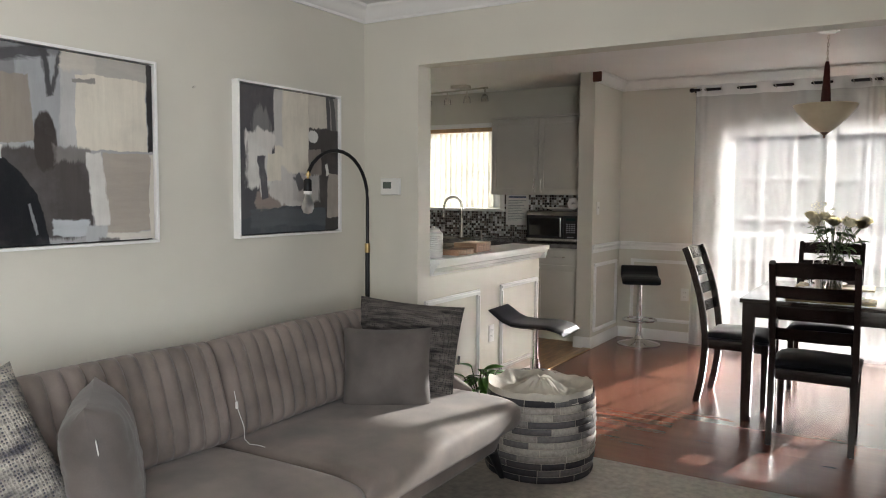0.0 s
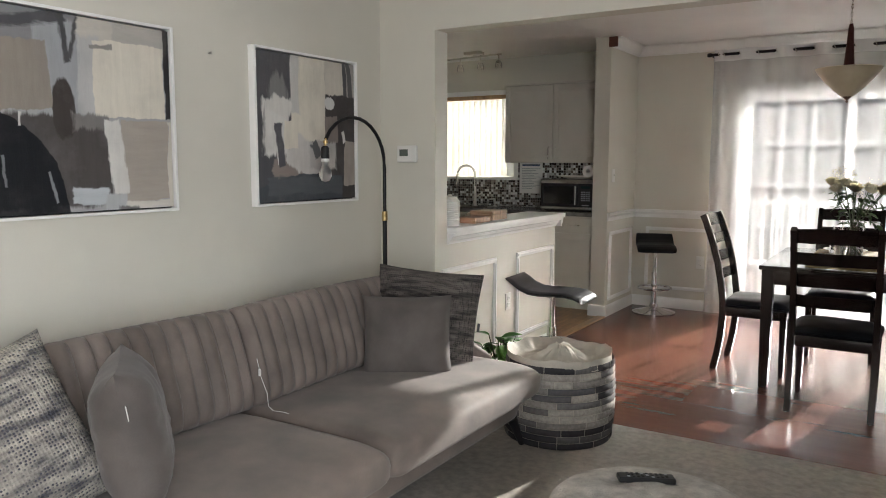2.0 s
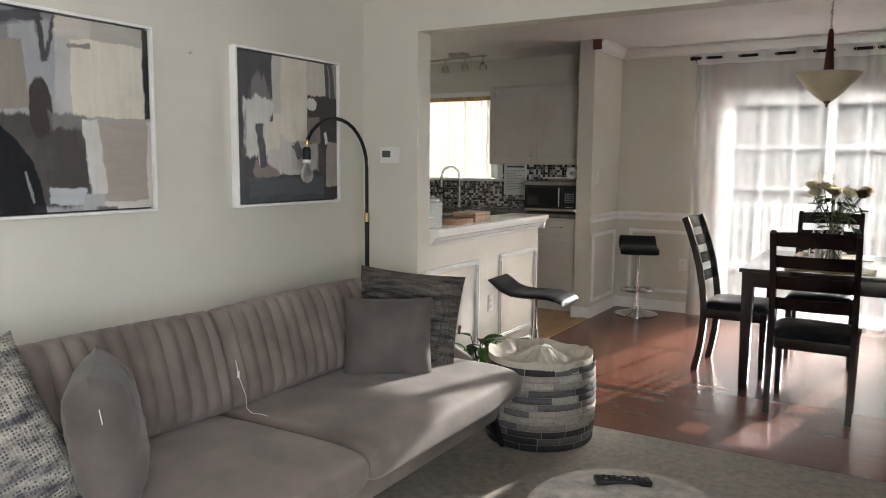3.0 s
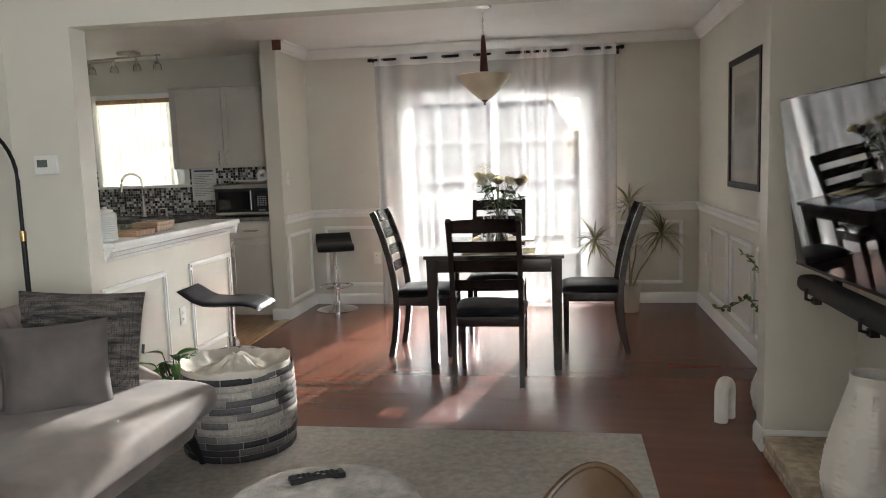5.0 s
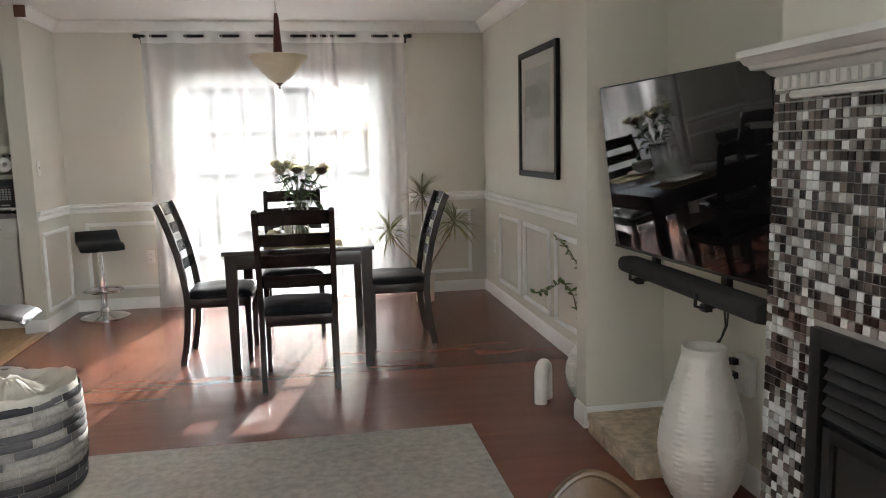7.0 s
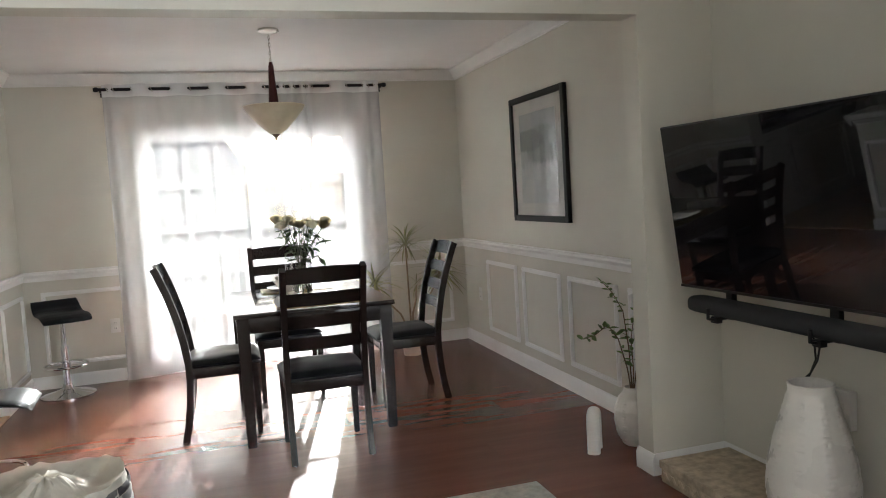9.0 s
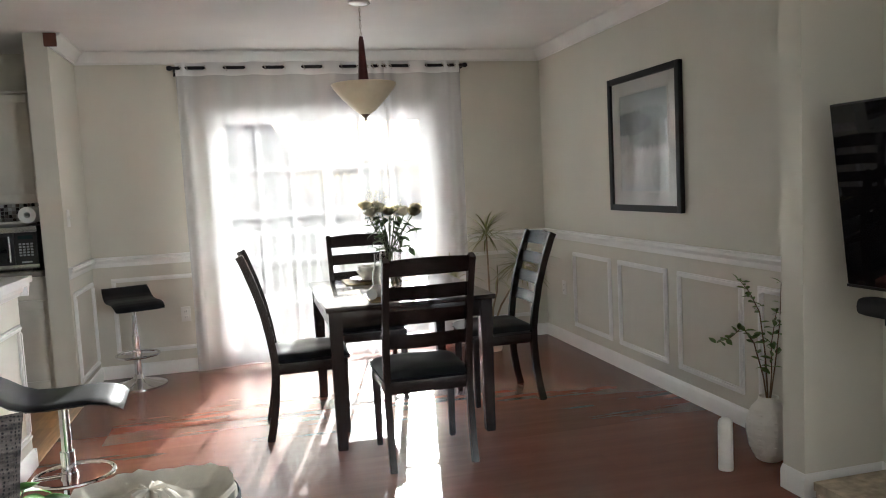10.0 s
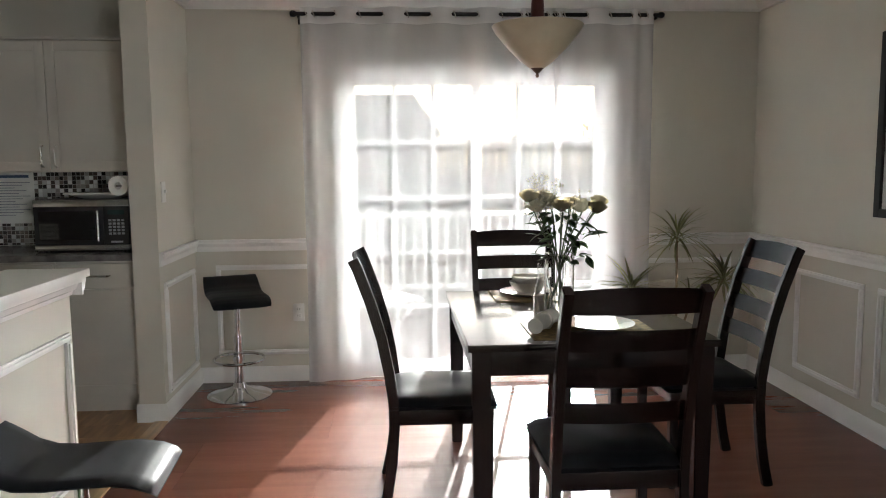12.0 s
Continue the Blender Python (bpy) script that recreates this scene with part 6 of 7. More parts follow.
part("socket_ring", lathe([(0, 1.40), (0.02, 1.40), (0.021, 1.385), (0, 1.385)], 20, 0, -0.485), WHITE_PLASTIC, lamp)
part("bulb", lathe([(0.014, 1.386), (0.016, 1.37), (0.03, 1.335), (0.031, 1.315), (0.02, 1.292), (0, 1.286)], 24, 0, -0.485), BULB, lamp)

# patchwork storage basket
def island_material(name, tones, rough):
    m = bpy.data.materials.new(name)
    m.use_nodes = True
    n, l = m.node_tree.nodes, m.node_tree.links
    b = n["Principled BSDF"]
    oi = n.new("ShaderNodeObjectInfo")
    cr = n.new("ShaderNodeValToRGB")
    cr.color_ramp.interpolation = "CONSTANT"
    cr.color_ramp.elements[0].color = (*tones[0][1], 1)
    cr.color_ramp.elements[1].position, cr.color_ramp.elements[1].color = tones[1][0], (*tones[1][1], 1)
    for p, c in tones[2:]:
        cr.color_ramp.elements.new(p).color = (*c, 1)
    l.new(oi.outputs["Random"], cr.inputs[0])
    tc, no = n.new("ShaderNodeTexCoord"), n.new("ShaderNodeTexNoise")
    no.inputs["Scale"].default_value, no.inputs["Detail"].default_value = 70, 5
    l.new(tc.outputs["Object"], no.inputs["Vector"])
    mr = n.new("ShaderNodeMapRange")
    mr.inputs[1].default_value, mr.inputs[2].default_value, mr.inputs[3].default_value, mr.inputs[4].default_value = 0.3, 0.7, 0.75, 1.2
    l.new(no.outputs[0], mr.inputs[0])
    mx = n.new("ShaderNodeMix")
    mx.data_type, mx.blend_type = "RGBA", "MULTIPLY"
    mx.inputs[0].default_value = 1
    l.new(cr.outputs[0], mx.inputs[6])
    l.new(mr.outputs[0], mx.inputs[7])
    l.new(mx.outputs[2], b.inputs["Base Color"])
    b.inputs["Roughness"].default_value = rough
    bp = n.new("ShaderNodeBump")
    bp.inputs["Strength"].default_value, bp.inputs["Distance"].default_value = 0.4, 0.002
    l.new(no.outputs[0], bp.inputs["Height"])
    l.new(bp.outputs[0], b.inputs["Normal"])
    return m


HIDE = island_material("pale_hide_patches", [(0.0, (0.26, 0.24, 0.215)), (0.16, (0.42, 0.39, 0.34)), (0.46, (0.15, 0.14, 0.135)), (0.60, (0.33, 0.30, 0.265)), (0.85, (0.045, 0.042, 0.042)), (0.92, (0.10, 0.095, 0.095))], 0.8)
HIDE_DARK = island_material("dark_hide_patches", [(0.0, (0.035, 0.032, 0.035)), (0.4, (0.055, 0.05, 0.052)), (0.7, (0.025, 0.024, 0.027)), (0.9, (0.12, 0.115, 0.11))], 0.8)
CANVAS = material("cream_cotton_lining", (0.56, 0.52, 0.44), 0.9, var=0.12, scale=9, fine=200, bump=0.4)
bk = thing("storage_basket", "round patchwork hide basket with a cream cotton lining", "basket", at=pose(-0.77, 4.41, 0.0125, 0, 0, 20))
R0, BH = 0.270, 0.41
def wall_r(z, a):
    return R0 + 0.012 * math.sin(math.pi * z / BH) + 0.006 * math.sin(3 * a + 1) * z / BH
part("shell", lathe([(0, 0), (0.24, 0), (0.254, 0.012), (0.258, 0.2), (0.25, BH - 0.01), (0.244, BH - 0.01), (0.25, 0.2), (0.24, 0.02), (0, 0.012)], 48), CANVAS, bk)
rows, rnd2 = 12, random.Random(8)
rh = (BH - 0.006) / rows
for r in range(rows):
    off = rnd2.random() * 6.28
    n = rnd2.choice((9, 11, 13))
    cuts = [off + 2 * math.pi * (k + (rnd2.uniform(-0.28, 0.28) if 0 < k < n else 0)) / n for k in range(n + 1)]
    for k in range(n):
        a0, a1 = cuts[k] + 0.006, cuts[k + 1] - 0.006
        z0, z1 = 0.004 + r * rh, 0.004 + (r + 1) * rh - 0.0025
        def patch(u, v):
            a, z = a0 + (a1 - a0) * u, z0 + (z1 - z0) * v
            puff = 0.0035 * max(0, 1 - (2 * u - 1) ** 6) * max(0, 1 - (2 * v - 1) ** 4)
            q = wall_r(z, a) - 0.002 + puff
            return (q * math.cos(a), q * math.sin(a), z)
        part("patch", grid(5, 3, patch), HIDE_DARK if r < 3 or (r == rows - 1) else HIDE, bk)
def lining(u, v):
    a = 2 * math.pi * u
    if v < 0.25:
        q, z = 0.266 - 0.02 * v, BH - 0.03 + 0.2 * v
    else:
        w = (v - 0.25) / 0.75
        q = 0.262 * (1 - w) ** 0.8
        z = BH + 0.022 - 0.05 * math.sin(math.pi * min(1, w * 1.15)) + 0.018 * w
    wr = 0.016 * noise.noise((math.cos(a) * 3 + v * 2, math.sin(a) * 3, v * 4)) + 0.009 * noise.noise((math.cos(a) * 7, math.sin(a) * 7, v * 6))
    return ((q + wr * 0.5) * math.cos(a), (q + wr * 0.5) * math.sin(a), z + wr * (1.2 if v > 0.1 else 0))
lin = grid(72, 20, lining)
bmesh.ops.remove_doubles(lin, verts=lin.verts[:], dist=0.0006)
part("lining", lin, CANVAS, bk, "crumpled cream cotton lining")

# leafy plant behind the basket
PLANT = material("glossy_green_leaf", (0.11, 0.28, 0.05), 0.35, var=0.3, scale=12, fine=70, bump=0.2, random_tone=0.3)
fp = thing("potted_plant", "leafy green houseplant in a low dark pot", "potted plant", at=pose(-1.34, 4.84, 0))
part("pot", lathe([(0, 0), (0.07, 0), (0.09, 0.13), (0.082, 0.13), (0.08, 0.115), (0, 0.115)], 24), BLACK_PLASTIC, fp)
wide_leaf = leaf_mesh(0.14, 0.075, PLANT, "leaf", 0.3)
for k in range(34):
    a = k * 2.4
    st = Vector((0.13 * math.cos(a) * rnd.random(), 0.13 * math.sin(a) * rnd.random(), rnd.uniform(0.2, 0.35)))
    part("stalk", tube([(0.02 * math.cos(a), 0.02 * math.sin(a), 0.11), st * 0.6 + Vector((0, 0, 0.05)), st], 0.003, 5), STEM, fp)
    leaf_at(wide_leaf, "leaf", fp, st, a + rnd.uniform(-0.4, 0.4), rnd.uniform(-0.5, 0.5), rnd.uniform(-0.4, 0.4), rnd.uniform(0.6, 1.1))

# tufted round ottoman with the remote on it
ot = thing("ottoman", "round cream boucle ottoman with a button-tufted top", "ottoman", at=pose(0.14, 2.955, 0.0125))
def ot_top(u, v):
    a, q = 2 * math.pi * u, v
    r = 0.285 * q
    z = 0.405 + 0.03 * (1 - q ** 4) ** 0.5 if q < 1 else 0.405
    x, y = r * math.cos(a), r * math.sin(a)
    for bx, by in [(0, 0)] + [(0.16 * math.cos(k * math.pi / 3 + 0.4), 0.16 * math.sin(k * math.pi / 3 + 0.4)) for k in range(6)]:
        d2 = (x - bx) ** 2 + (y - by) ** 2
        z -= 0.016 * math.exp(-d2 / 0.0011)
    return (x, y, z)
tp = grid(64, 24, ot_top)
bmesh.ops.remove_doubles(tp, verts=tp.verts[:], dist=0.0004)
part("top_cushion", tp, BOUCLE, ot)
part("body", lathe([(0, 0.02), (0.25, 0.02), (0.27, 0.05), (0.288, 0.3), (0.29, 0.385), (0.285, 0.405), (0.27, 0.405)], 56), BOUCLE, ot)
part("foot_ring", lathe([(0, 0), (0.235, 0), (0.235, 0.0195), (0, 0.0195)], 40), BLACK_PLASTIC, ot)
rm = thing("remote_control", "black television remote control lying on the ottoman", "remote control", at=pose(0.085, 3.085, 0.447, 0, 3, 33))
part("body", box(-0.085, 0.085, -0.021, 0.021, -0.008, 0.010, 0.007, 3), BLACK_PLASTIC, rm)
for i in range(9):
    for j in range(3):
        part("button", box(-0.06 + i * 0.0145, -0.051 + i * 0.0145, -0.0145 + j * 0.0115, -0.0075 + j * 0.0115, 0.0102, 0.0122, 0.0008, 1), BUTTON if (i + j) % 5 == 0 else BLACK_METAL, rm)

# leather chair whose back top is passed
TAN = material("brown_leather", (0.058, 0.034, 0.016), 0.42, spec=0.22, var=0.25, scale=8, fine=160, bump=0.25, depth=0.001)
lc = thing("leather_chair", "brown leather chair with a rounded bucket back", "armchair", at=pose(0.905, 2.12, 0.022, 0, 0, 172))
def shell(u, v):
    t = 2 * u - 1
    hgt = 0.36 + 0.50 * (1 - abs(t) ** 1.8) ** 0.8 if abs(t) < 1 else 0.36
    z = 0.36 + (hgt - 0.36) * v
    x = 0.19 * math.sin(t * 1.5) * (1 - 0.10 * v * v) + 0.035 * v * v
    y = -0.03 - 0.10 * v * v * 0.4 + 0.30 * (1 - math.cos(t * 1.5))
    return (x, y, z)
sh = grid(40, 22, shell)
bmesh.ops.solidify(sh, geom=sh.faces[:], thickness=0.05)
bmesh.ops.remove_doubles(sh, verts=sh.verts[:], dist=0.001)
bmesh.ops.recalc_face_normals(sh, faces=sh.faces[:])
part("backrest", sh, TAN, lc)
part("seat", box(-0.19, 0.19, 0.03, 0.50, 0.36, 0.47, 0.04, 4), TAN, lc)
part("piping", tube([Vector(shell(0.02 + 0.96 * k / 40, 1.0)) + Vector((0, 0, 0.004)) for k in range(41)], 0.006, 8), TAN, lc)
for x in (-0.15, 0.15):
    for y in (0.06, 0.44):
        part("leg", tube([(x, y, 0.37), (x * 1.15, y + (0.03 if y > 0.2 else -0.03), 0.0)], 0.018, 10, 0.011), BLACK_METAL, lc)

# ---- fireplace wall ----
BRX, BRY = 1.79, 3.175
structure("wall_chimney", box(BRX + 0.012, LIVING_EAST, 1.40, BRY - 0.008, 0, CEILING), WALL, "greige chimney breast above the mantel", "wall")
BLACK_GLASS = material("firebox_glass", (0.012, 0.011, 0.010), 0.08, var=0.2, bump=0)
FB_Y1, FB_Y0, FB_TOP = 2.955, 1.88, 0.868
fireplace = thing("fireplace", "mosaic tiled fireplace with a black louvred insert", "fireplace")
insert = part("insert", box(BRX - 0.018, BRX + 0.012, FB_Y0 + 0.045, FB_Y1 - 0.045, FB_TOP - 0.05, FB_TOP, 0.004), BLACK_METAL, fireplace)
for fy in (FB_Y0, FB_Y1 - 0.045):
    part("frame_stile", box(BRX - 0.018, BRX + 0.012, fy, fy + 0.045, 0.0, FB_TOP, 0.004), BLACK_METAL, insert)
part("recess", box(BRX + 0.006, BRX + 0.0115, FB_Y0 + 0.045, FB_Y1 - 0.045, 0.0, FB_TOP - 0.05), BLACK_PLASTIC, insert)
for i in range(5):
    sl_ = box(-0.003, 0.003, FB_Y0 + 0.07, FB_Y1 - 0.07, -0.019, 0.019, 0.002)
    part("louvre", moved(sl_, Matrix.Translation((BRX - 0.012, 0, 0.795 - i * 0.034)) @ Matrix.Rotation(radians(38), 4, "Y")), BLACK_METAL, insert)
part("inner_frame", join(box(BRX - 0.02, BRX + 0.004, FB_Y1 - 0.10, FB_Y1 - 0.07, 0.03, 0.62, 0.003), box(BRX - 0.02, BRX + 0.004, FB_Y0 + 0.07, FB_Y0 + 0.10, 0.03, 0.62, 0.003), box(BRX - 0.02, BRX + 0.004, FB_Y0 + 0.10, FB_Y1 - 0.10, 0.585, 0.62, 0.003), box(BRX - 0.02, BRX + 0.004, FB_Y0 + 0.10, FB_Y1 - 0.10, 0.03, 0.065, 0.003)), BLACK_METAL, insert)
part("glass_front", box(BRX - 0.008, BRX - 0.004, FB_Y0 + 0.10, FB_Y1 - 0.10, 0.066, 0.584), BLACK_GLASS, insert, smooth=False)
MANTEL = material("silver_white_mantel_paint", (0.66, 0.65, 0.63), 0.32, var=0.05, scale=4, fine=100, bump=0.05)
MY0, MY1 = 1.35, BRY + 0.005
mantel = thing("mantel", "white painted mantel shelf with dentil moulding", "mantel")
part("shelf", run((BRX, MY0, 1.545), (BRX, MY1 - 0.02, 1.545), W_, [(-0.02, 0.0), (0.085, 0.0), (0.095, 0.012), (0.105, 0.014), (0.12, 0.03), (0.128, 0.032), (0.13, 0.05), (-0.02, 0.05)]), MANTEL, mantel)
part("cornice", run((BRX, MY0, 1.488), (BRX, MY1 - 0.03, 1.488), W_, [(0.0, 0.0), (0.012, 0.0), (0.012, 0.038), (0.03, 0.042), (0.05, 0.056), (0.0, 0.056)]), MANTEL, mantel)
part("bead", run((BRX, MY0, 1.462), (BRX, MY1 - 0.1, 1.462), W_, [(0.0, 0.0), (0.014, 0.002), (0.02, 0.012), (0.014, 0.022), (0.0, 0.024)]), MANTEL, mantel)
dent = None
y = MY0 + 0.02
while y < MY1 - 0.06:
    if dent is None:
        dent = part("dentil", box(BRX - 0.024, BRX - 0.0125, 0, 0.022, 1.492, 1.522, 0.002), MANTEL, mantel).data
        bpy.data.objects["dentil"].location.y = y
    else:
        o = new("dentil", dent)
        o.parent = mantel
        o.location.y = y
    y += 0.038

def tile_surface(name, by_object):
    m = bpy.data.materials.new(name)
    m.use_nodes = True
    n, l = m.node_tree.nodes, m.node_tree.links
    b = n["Principled BSDF"]
    cr = tile_ramp(n)
    src = n.new("ShaderNodeObjectInfo").outputs["Random"] if by_object else n.new("ShaderNodeNewGeometry").outputs["Random Per Island"]
    l.new(src, cr.inputs[0])
    tc, no = n.new("ShaderNodeTexCoord"), n.new("ShaderNodeTexNoise")
    no.inputs["Scale"].default_value = 90
    l.new(tc.outputs["Object"], no.inputs["Vector"])
    mr = n.new("ShaderNodeMapRange")
    mr.inputs[3].default_value, mr.inputs[4].default_value = 0.75, 1.2
    l.new(no.outputs[0], mr.inputs[0])
    mx = n.new("ShaderNodeMix")
    mx.data_type, mx.blend_type = "RGBA", "MULTIPLY"
    mx.inputs[0].default_value = 1
    l.new(cr.outputs[0], mx.inputs[6])
    l.new(mr.outputs[0], mx.inputs[7])
    l.new(mx.outputs[2], b.inputs["Base Color"])
    b.inputs["Roughness"].default_value = 0.12
    b.inputs["Coat Weight"].default_value = 0.6
    b.inputs["Coat Roughness"].default_value = 0.05
    bp = n.new("ShaderNodeBump")
    bp.inputs["Strength"].default_value, bp.inputs["Distance"].default_value = 0.12, 0.002
    l.new(no.outputs[0], bp.inputs["Height"])
    l.new(bp.outputs[0], b.inputs["Normal"])
    return m


TILE_ONE, TILE_ALL = tile_surface("mosaic_glass_tile", True), tile_surface("mosaic_glass_tiles", False)
GROUT = material("grey_grout", (0.34, 0.32, 0.30), 0.85, var=0.1, bump=0.3)
part("grout", join(box(BRX + 0.003, BRX + 0.0118, FB_Y1, BRY, 0, 1.50), box(BRX + 0.003, BRX + 0.0118, 1.42, FB_Y1, FB_TOP, 1.50), box(BRX + 0.0118, LIVING_EAST, BRY - 0.0078, BRY, 0, 1.54)), GROUT, fireplace, smooth=False)

TV_BLACK = material("television_screen", (0.006, 0.006, 0.007), 0.022, var=0.1, bump=0)
tv = thing("television", "large black flat television tilted down on a wall mount", "television", at=Matrix.Translation((1.812, 3.795, 1.245)) @ Euler((0, radians(-7.0), radians(2.4))).to_matrix().to_4x4())
TW, TH = 0.595, 0.352
part("housing", box(0.0, 0.045, -TW, TW, -TH, TH, 0.006), BLACK_PLASTIC, tv)
part("screen", box(-0.003, 0.0, -TW + 0.007, TW - 0.007, -TH + 0.012, TH - 0.007), TV_BLACK, tv, smooth=False)
part("chin", box(-0.005, 0.0, -TW, TW, -TH, -TH + 0.011, 0.001), BLACK_METAL, tv)
part("mount", join(box(0.045, 0.29, -0.12, -0.08, -0.15, 0.0, 0.004), box(0.045, 0.29, 0.08, 0.12, -0.15, 0.0, 0.004)), BLACK_METAL, tv)
sb = thing("soundbar", "black cloth soundbar hung under the television", "soundbar", at=pose(1.86, 3.80, 0.825))
CLOTH = material("black_speaker_cloth", (0.015, 0.015, 0.016), 0.9, var=0.2, fine=400, bump=0.5)
def sb_ring(s):
    e = ease(s, 0.04, 2)
    return [(a * e, -0.56 + 1.12 * s, b * e) for a, b in super_ring(24, 0.05, 0.036, 3)]
part("body", loft([i / 40 for i in range(41)], sb_ring), CLOTH, sb)
for y in (-0.18, 0.38):
    part("bracket", join(tube([(-0.056, y, 0.0), (-0.056, y, -0.045), (-0.03, y, -0.052), (0.06, y, -0.05)], 0.007, 8), box(-0.03, 0.0, y - 0.02, y + 0.02, -0.066, -0.04, 0.004), box(0.05, 0.075, y - 0.02, y + 0.02, -0.06, 0.09, 0.004)), BLACK_METAL, sb)
for k, sh_ in enumerate((0.0, 0.03)):
    way = [Vector(p) for p in ((2.06, 3.89 - sh_, 0.78), (2.07, 3.885 - sh_, 0.70), (2.08, 3.89 - sh_ * 0.3, 0.63), (2.08, 3.92, 0.57), (2.07, 3.97 - sh_, 0.52), (2.07, 3.95 - sh_, 0.45 - sh_), (2.08, 3.89, 0.42 + 0.06 * (1 - k)), (2.085, 3.85, 0.43 + 0.055 * (1 - k)))]
    single("television_cable", tube([p.lerp(q, i / 4) for p, q in zip(way, way[1:]) for i in range(4)] + [way[-1]], 0.0042, 8), BLACK_PLASTIC, "black cable hanging from the television to the outlet", "cable")
pa = thing("power_adapter", "white wall outlet adapter with a black plug", "outlet", at=pose(LIVING_EAST - 0.0005, 3.79, 0.455, 0, 0, -90))
part("body", box(-0.05, 0.05, -0.035, 0, -0.075, 0.075, 0.01, 3), WHITE_PLASTIC, pa)
for z in (-0.05, 0.01):
    part("socket", box(-0.017, 0.017, -0.038, -0.035, z - 0.015, z + 0.015, 0.002), WHITE_PLASTIC, pa)
part("plug", box(-0.055, -0.02, -0.06, -0.036, -0.02, 0.005, 0.004), BLACK_PLASTIC, pa)
part("plug", box(-0.055, -0.02, -0.06, -0.036, 0.035, 0.06, 0.004), BLACK_PLASTIC, pa)

STONE = material("carved_beige_stone_wood", (0.52, 0.43, 0.31), 0.7, var=0.2, scale=20, fine=60, bump=0.4, depth=0.003)
cb = thing("carved_box", "carved beige box lying on the floor against the wall", "box", at=pose(0, 0, 0))
part("body", box(1.725, 2.09, 3.93, 4.45, 0.0005, 0.062, 0.004), STONE, cb)
part("lid", box(1.718, 2.095, 3.92, 4.455, 0.064, 0.10, 0.004), STONE, cb)
for k in range(18):
    y = 3.95 + k * 0.0285
    part("carving", moved(box(-0.005, 0.0, -0.008, 0.008, -0.02, 0.02, 0.002, 1), Matrix.Translation((1.7245, y, 0.034)) @ Matrix.Rotation(radians(35 if k % 2 else -35), 4, "X")), STONE, cb)

def half_lip(profile):
    """The index of a turned profile's highest point."""
    return max(range(len(profile)), key=lambda i: profile[i][1])


def textured_vase(name, label, profile, at, n=108, relief=0.005, rows=30):
    """A turned vase whose wall is covered with raised diagonal leaf marks."""
    bm = bmesh.new()
    fine = []
    for (r0, z0), (r1, z1) in zip(profile, profile[1:]):
        st = max(1, int(abs(z1 - z0) / 0.006))
        fine += [(r0 + (r1 - r0) * i / st, z0 + (z1 - z0) * i / st) for i in range(st)]
    fine.append(profile[-1])
    top = max(z for r, z in profile)
    half = next(i for i, (r, z) in enumerate(fine) if z == top)
    rings = []
    for i, (r, z) in enumerate(fine):
        ring = []
        for k in range(n):
            a = 2 * math.pi * k / n
            d = 0.0
            if i <= half and 0.03 < z < top - 0.04:
                row = z / top * rows
                w = 18 * a / (2 * math.pi)
                zig = abs((w + (0.5 if int(row) % 2 else 0)) % 1 - 0.5) * 2
                d = relief * max(0, math.sin(math.pi * (row % 1))) * (1 if zig > 0.35 else zig / 0.35) * (0.5 + 0.5 * math.sin(w * math.pi))**2
            ring.append(bm.verts.new(((r + d) * math.cos(a), (r + d) * math.sin(a), z)))
        rings.append(ring)
    for a, b in zip(rings, rings[1:]):
        for k in range(n):
            bm.faces.new((a[k], a[(k + 1) % n], b[(k + 1) % n], b[k]))
    bm.faces.new(rings[0][::-1])
    bm.faces.new(rings[-1])
    bmesh.ops.recalc_face_normals(bm, faces=bm.faces[:])
    v = thing(name, label, "vase", at=at)
    part("body", bm, WHITE_CERAMIC, v)
    lip = profile[half_lip(profile)][0]
    part("rim", tube([((lip - 0.003) * math.cos(a), (lip - 0.003) * math.sin(a), top) for a in [2 * math.pi * k / 40 for k in range(40)]], 0.0045, 8, closed=True), WHITE_CERAMIC, v)
    return v


textured_vase("floor_vase", "tall white ceramic floor vase with raised leaf marks", [(0.085, 0.0), (0.10, 0.012), (0.135, 0.08), (0.158, 0.17), (0.162, 0.22), (0.150, 0.32), (0.118, 0.44), (0.090, 0.53), (0.078, 0.575), (0.080, 0.60), (0.074, 0.60), (0.070, 0.57), (0.06, 0.45), (0.03, 0.44)], pose(1.895, 3.72, 0.0))
wv = textured_vase("branch_vase", "round white textured vase holding green leafy branches", [(0.05, 0.0), (0.06, 0.008), (0.09, 0.07), (0.102, 0.14), (0.098, 0.19), (0.075, 0.25), (0.048, 0.285), (0.044, 0.30), (0.040, 0.30), (0.04, 0.28), (0.06, 0.24), (0.03, 0.22)], pose(1.885, 4.94, 0.0), 90, 0.005, 20)
TWIG = material("thin_brown_twig", (0.16, 0.10, 0.055), 0.8, var=0.2)
EUC = material("soft_green_leaf", (0.19, 0.29, 0.09), 0.5, var=0.25, scale=10, bump=0.1, random_tone=0.25)
small_leaf = leaf_mesh(0.045, 0.026, EUC, "leaf", 0.15)
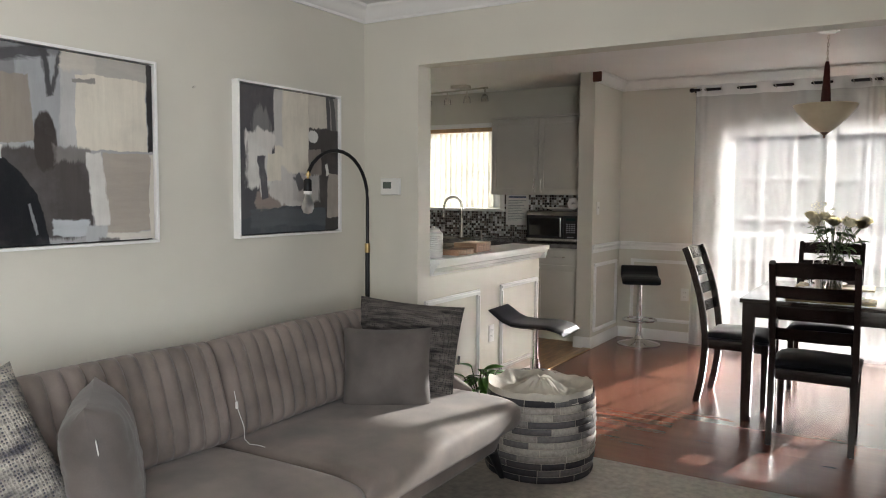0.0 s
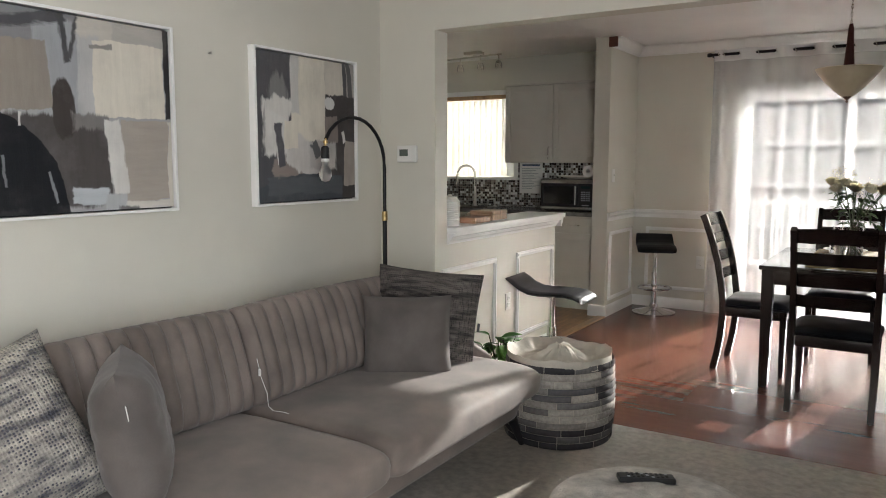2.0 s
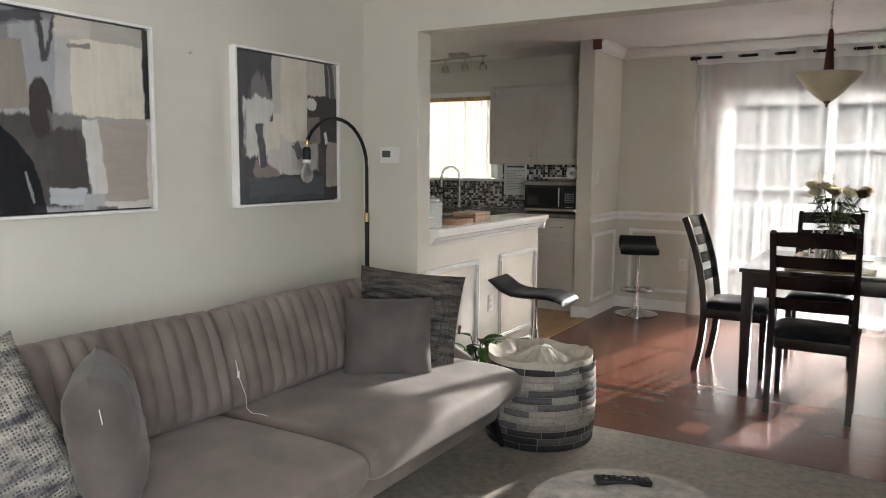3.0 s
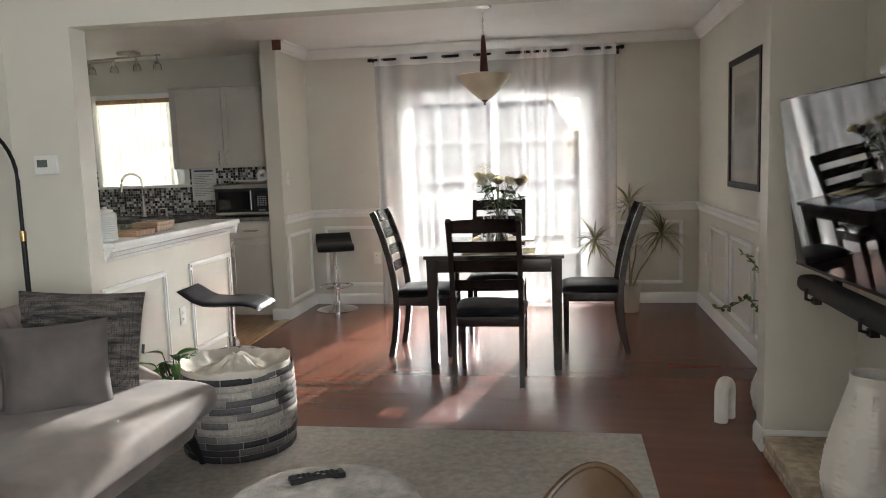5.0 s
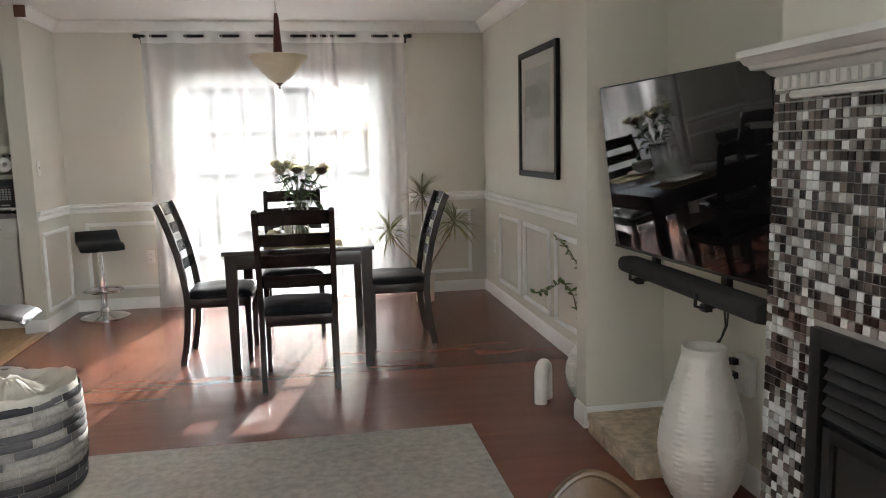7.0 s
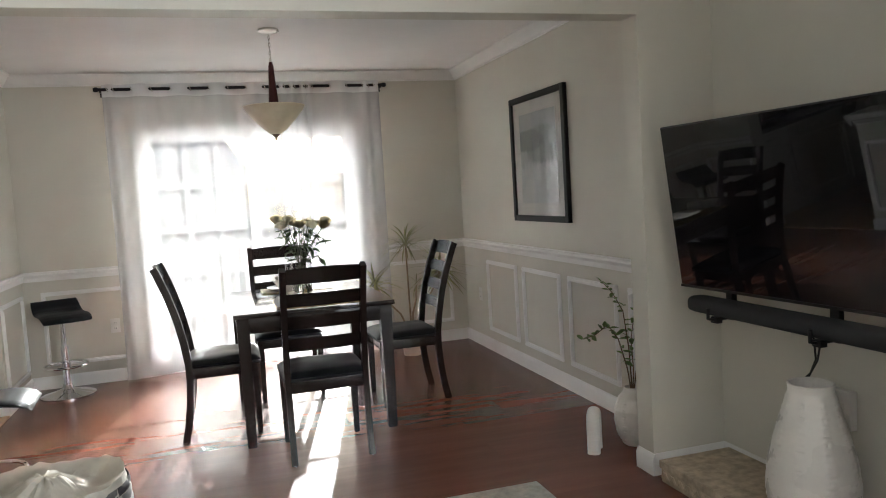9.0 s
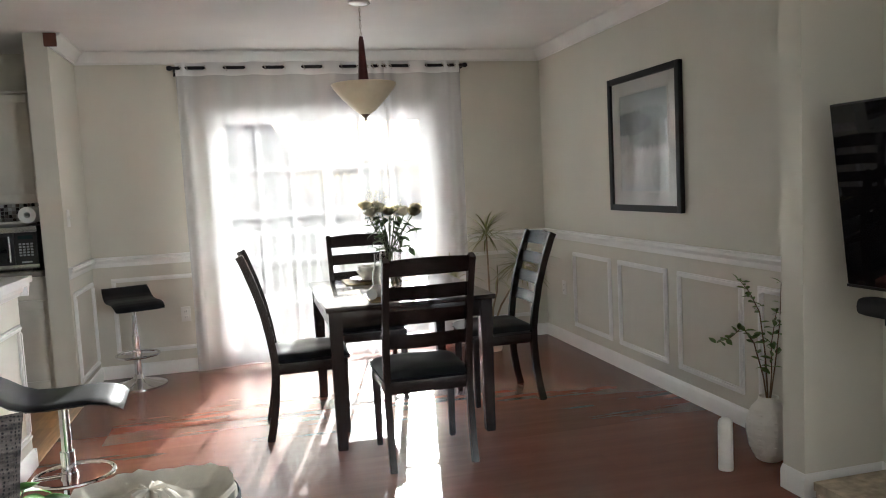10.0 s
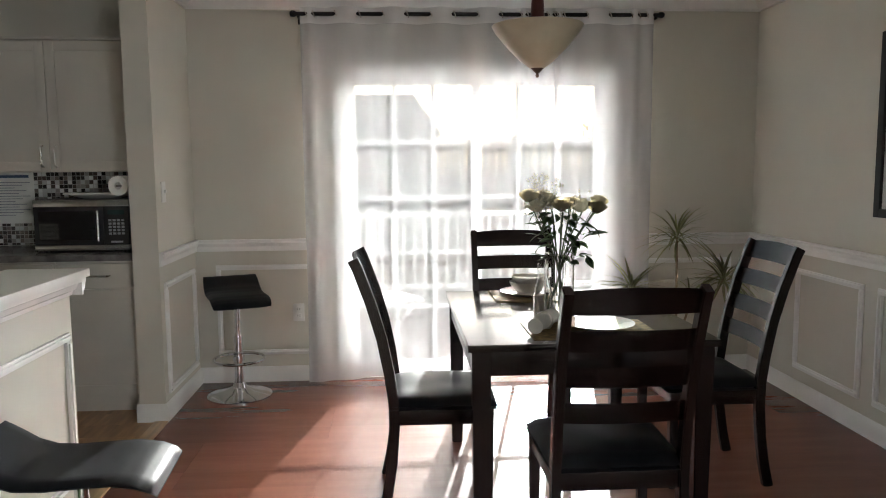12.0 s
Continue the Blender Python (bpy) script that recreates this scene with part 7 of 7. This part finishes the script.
for bends in (((0, 0, 0.23), (-0.02, 0.01, 0.40), (-0.06, 0.02, 0.56), (-0.12, 0.02, 0.64), (-0.20, 0.0, 0.60), (-0.27, 0.0, 0.585)), ((0, 0, 0.23), (0.0, 0.02, 0.5), (-0.02, 0.03, 0.7), (-0.08, 0.02, 0.80), (-0.15, 0.0, 0.87)), ((0, 0, 0.23), (0.03, -0.01, 0.45), (0.05, -0.02, 0.65), (0.06, -0.02, 0.84)), ((0, 0, 0.23), (-0.02, -0.05, 0.42), (-0.05, -0.09, 0.58), (-0.03, -0.1, 0.72))):
    pts = []
    for a, b in zip(bends, bends[1:]):
        for k in range(4):
            pts.append(Vector(a).lerp(Vector(b), k / 4))
    pts.append(Vector(bends[-1]))
    part("branch", tube(pts, 0.004, 7, 0.0015), TWIG, wv)
    for i, p in enumerate(pts[5:]):
        for s in (-1, 1):
            leaf_at(small_leaf, "leaf", wv, p + Vector((rnd.uniform(-0.006, 0.006), 0, 0)), s * 1.3 + rnd.uniform(-0.9, 0.9) + 3.1 * (i % 2), rnd.uniform(-0.9, 0.4), rnd.uniform(-0.8, 0.8), rnd.uniform(0.7, 1.15))

def arch_ring(s):
    L1 = 0.15
    total = 2 * L1 + math.pi * 0.045
    d = s * total
    if d < L1:
        c, t = Vector((-0.045, 0, d)), Vector((0, 0, 1))
    elif d < L1 + math.pi * 0.045:
        a = math.pi - (d - L1) / 0.045
        c, t = Vector((0.045 * math.cos(a), 0, L1 + 0.045 * math.sin(a))), Vector((math.sin(a), 0, -math.cos(a)))
    else:
        c, t = Vector((0.045, 0, total - d)), Vector((0, 0, -1))
    side = Vector((0, 1, 0))
    nrm = t.cross(side)
    return [c + side * q + nrm * p for p, q in super_ring(20, 0.033, 0.033, 2.4)]
single("arch_ornament", loft([i / 48 for i in range(49)], arch_ring), MATTE_WHITE, "matte white plaster arch ornament on the floor", "ornament", at=pose(1.655, 4.945, 0.0, 0, 0, 55))

# ---- mosaic tiles ----
P = 0.026
one = bpy.data.meshes.new("tile")
q = box(-0.006, 0.0, 0, P - 0.0025, 0, P - 0.0025, 0.0016, 1)
q.to_mesh(one)
q.free()
one.materials.append(TILE_ONE)
rest = bmesh.new()
boxes = []
cols = int((BRY - 2.2) / P)
count = 0
rows_n = int(1.49 / P)
for c in range(cols):
    y = BRY - (c + 1) * P
    for r in range(rows_n):
        z = r * P + 0.001
        if y < FB_Y1 - 0.0 and z < FB_TOP:
            continue
        if y + P > FB_Y1 and z < FB_TOP and y < FB_Y1:
            continue
        if 0.86 <= z <= 1.30 and 2.60 <= y <= 3.08 and count < 300:
            o = new("tile", one)
            o.parent = fireplace
            o.location = (BRX + 0.0032, y, z)
            count += 1
        else:
            boxes.append((y, z))
verts, faces = [], []
for y, z in boxes:
    x, w = BRX + 0.0032, P - 0.0025
    i = len(verts)
    b_ = 0.0015
    verts += [(x, y, z), (x, y + w, z), (x, y + w, z + w), (x, y, z + w), (x - 0.006, y + b_, z + b_), (x - 0.006, y + w - b_, z + b_), (x - 0.006, y + w - b_, z + w - b_), (x - 0.006, y + b_, z + w - b_)]
    faces += [(i + 4, i + 7, i + 6, i + 5), (i, i + 4, i + 5, i + 1), (i + 1, i + 5, i + 6, i + 2), (i + 2, i + 6, i + 7, i + 3), (i + 3, i + 7, i + 4, i)]
# return of the breast, facing the alcove
for c in range(12):
    for r in range(rows_n):
        x, z, w, i = BRX + 0.012 + c * P, r * P + 0.001, P - 0.0025, len(verts)
        y = BRY
        verts += [(x, y, z), (x + w, y, z), (x + w, y, z + w), (x, y, z + w), (x, y + 0.006, z), (x + w, y + 0.006, z), (x + w, y + 0.006, z + w), (x, y + 0.006, z + w)]
        faces += [(i + 4, i + 7, i + 6, i + 5), (i, i + 4, i + 5, i + 1), (i + 1, i + 5, i + 6, i + 2), (i + 2, i + 6, i + 7, i + 3), (i + 3, i + 7, i + 4, i)]
me = bpy.data.meshes.new("mosaic_tiles")
me.from_pydata(verts, [], faces)
me.materials.append(TILE_ALL)
mos = tagged(new("mosaic_tiles", me), kind="stuff")
mos.parent = fireplace

# ---- floor planks ----
def planks(x0, x1, y0, y1, w, length, mat, along_x, name, parent, seed):
    rnd = random.Random(seed)
    g = 0.0002
    me = {}
    def piece(a0, a1, b0, b1):
        key = (round(a1 - a0, 3), round(b1 - b0, 3))
        if key not in me:
            bm = box(0, key[0], 0, key[1], -0.0098, 0.0)
            m = bpy.data.meshes.new(name)
            bm.to_mesh(m)
            bm.free()
            m.materials.append(mat)
            me[key] = m
        ob = new(name, me[key])
        ob.location = (a0, b0, 0)
        ob.parent = parent
    if along_x:
        y = y0
        while y < y1 - 0.01:
            ye = min(y + w, y1)
            x = x0 - rnd.choice((0.0, 0.25, 0.5, 0.75)) * length
            while x < x1 - 0.01:
                xa, xb = max(x, x0), min(x + length, x1)
                if xb - xa > 0.02:
                    piece(xa + g, xb - g, y + g, ye - g)
                x += length
            y = ye
    else:
        x = x0
        while x < x1 - 0.01:
            xe = min(x + w, x1)
            y = y0 - rnd.choice((0.0, 0.25, 0.5, 0.75)) * length
            while y < y1 - 0.01:
                ya, yb = max(y, y0), min(y + length, y1)
                if yb - ya > 0.02:
                    piece(x + g, xe - g, ya + g, yb - g)
                y += length
            x = xe


floor_ob = bpy.data.objects["floor"]
planks(-1.62, 2.13, HEAD_Y0 + 0.0, 8.13, 0.19, 1.25, FLOOR, True, "plank", floor_ob, 3)
planks(ART_WALL, LIVING_EAST, SOUTH, HEAD_Y0, 0.19, 1.25, FLOOR, True, "plank", floor_ob, 4)
planks(KITCHEN_WEST, -1.62, HEAD_Y1, 8.11, 0.19, 1.25, OAK, True, "plank", floor_ob, 5)
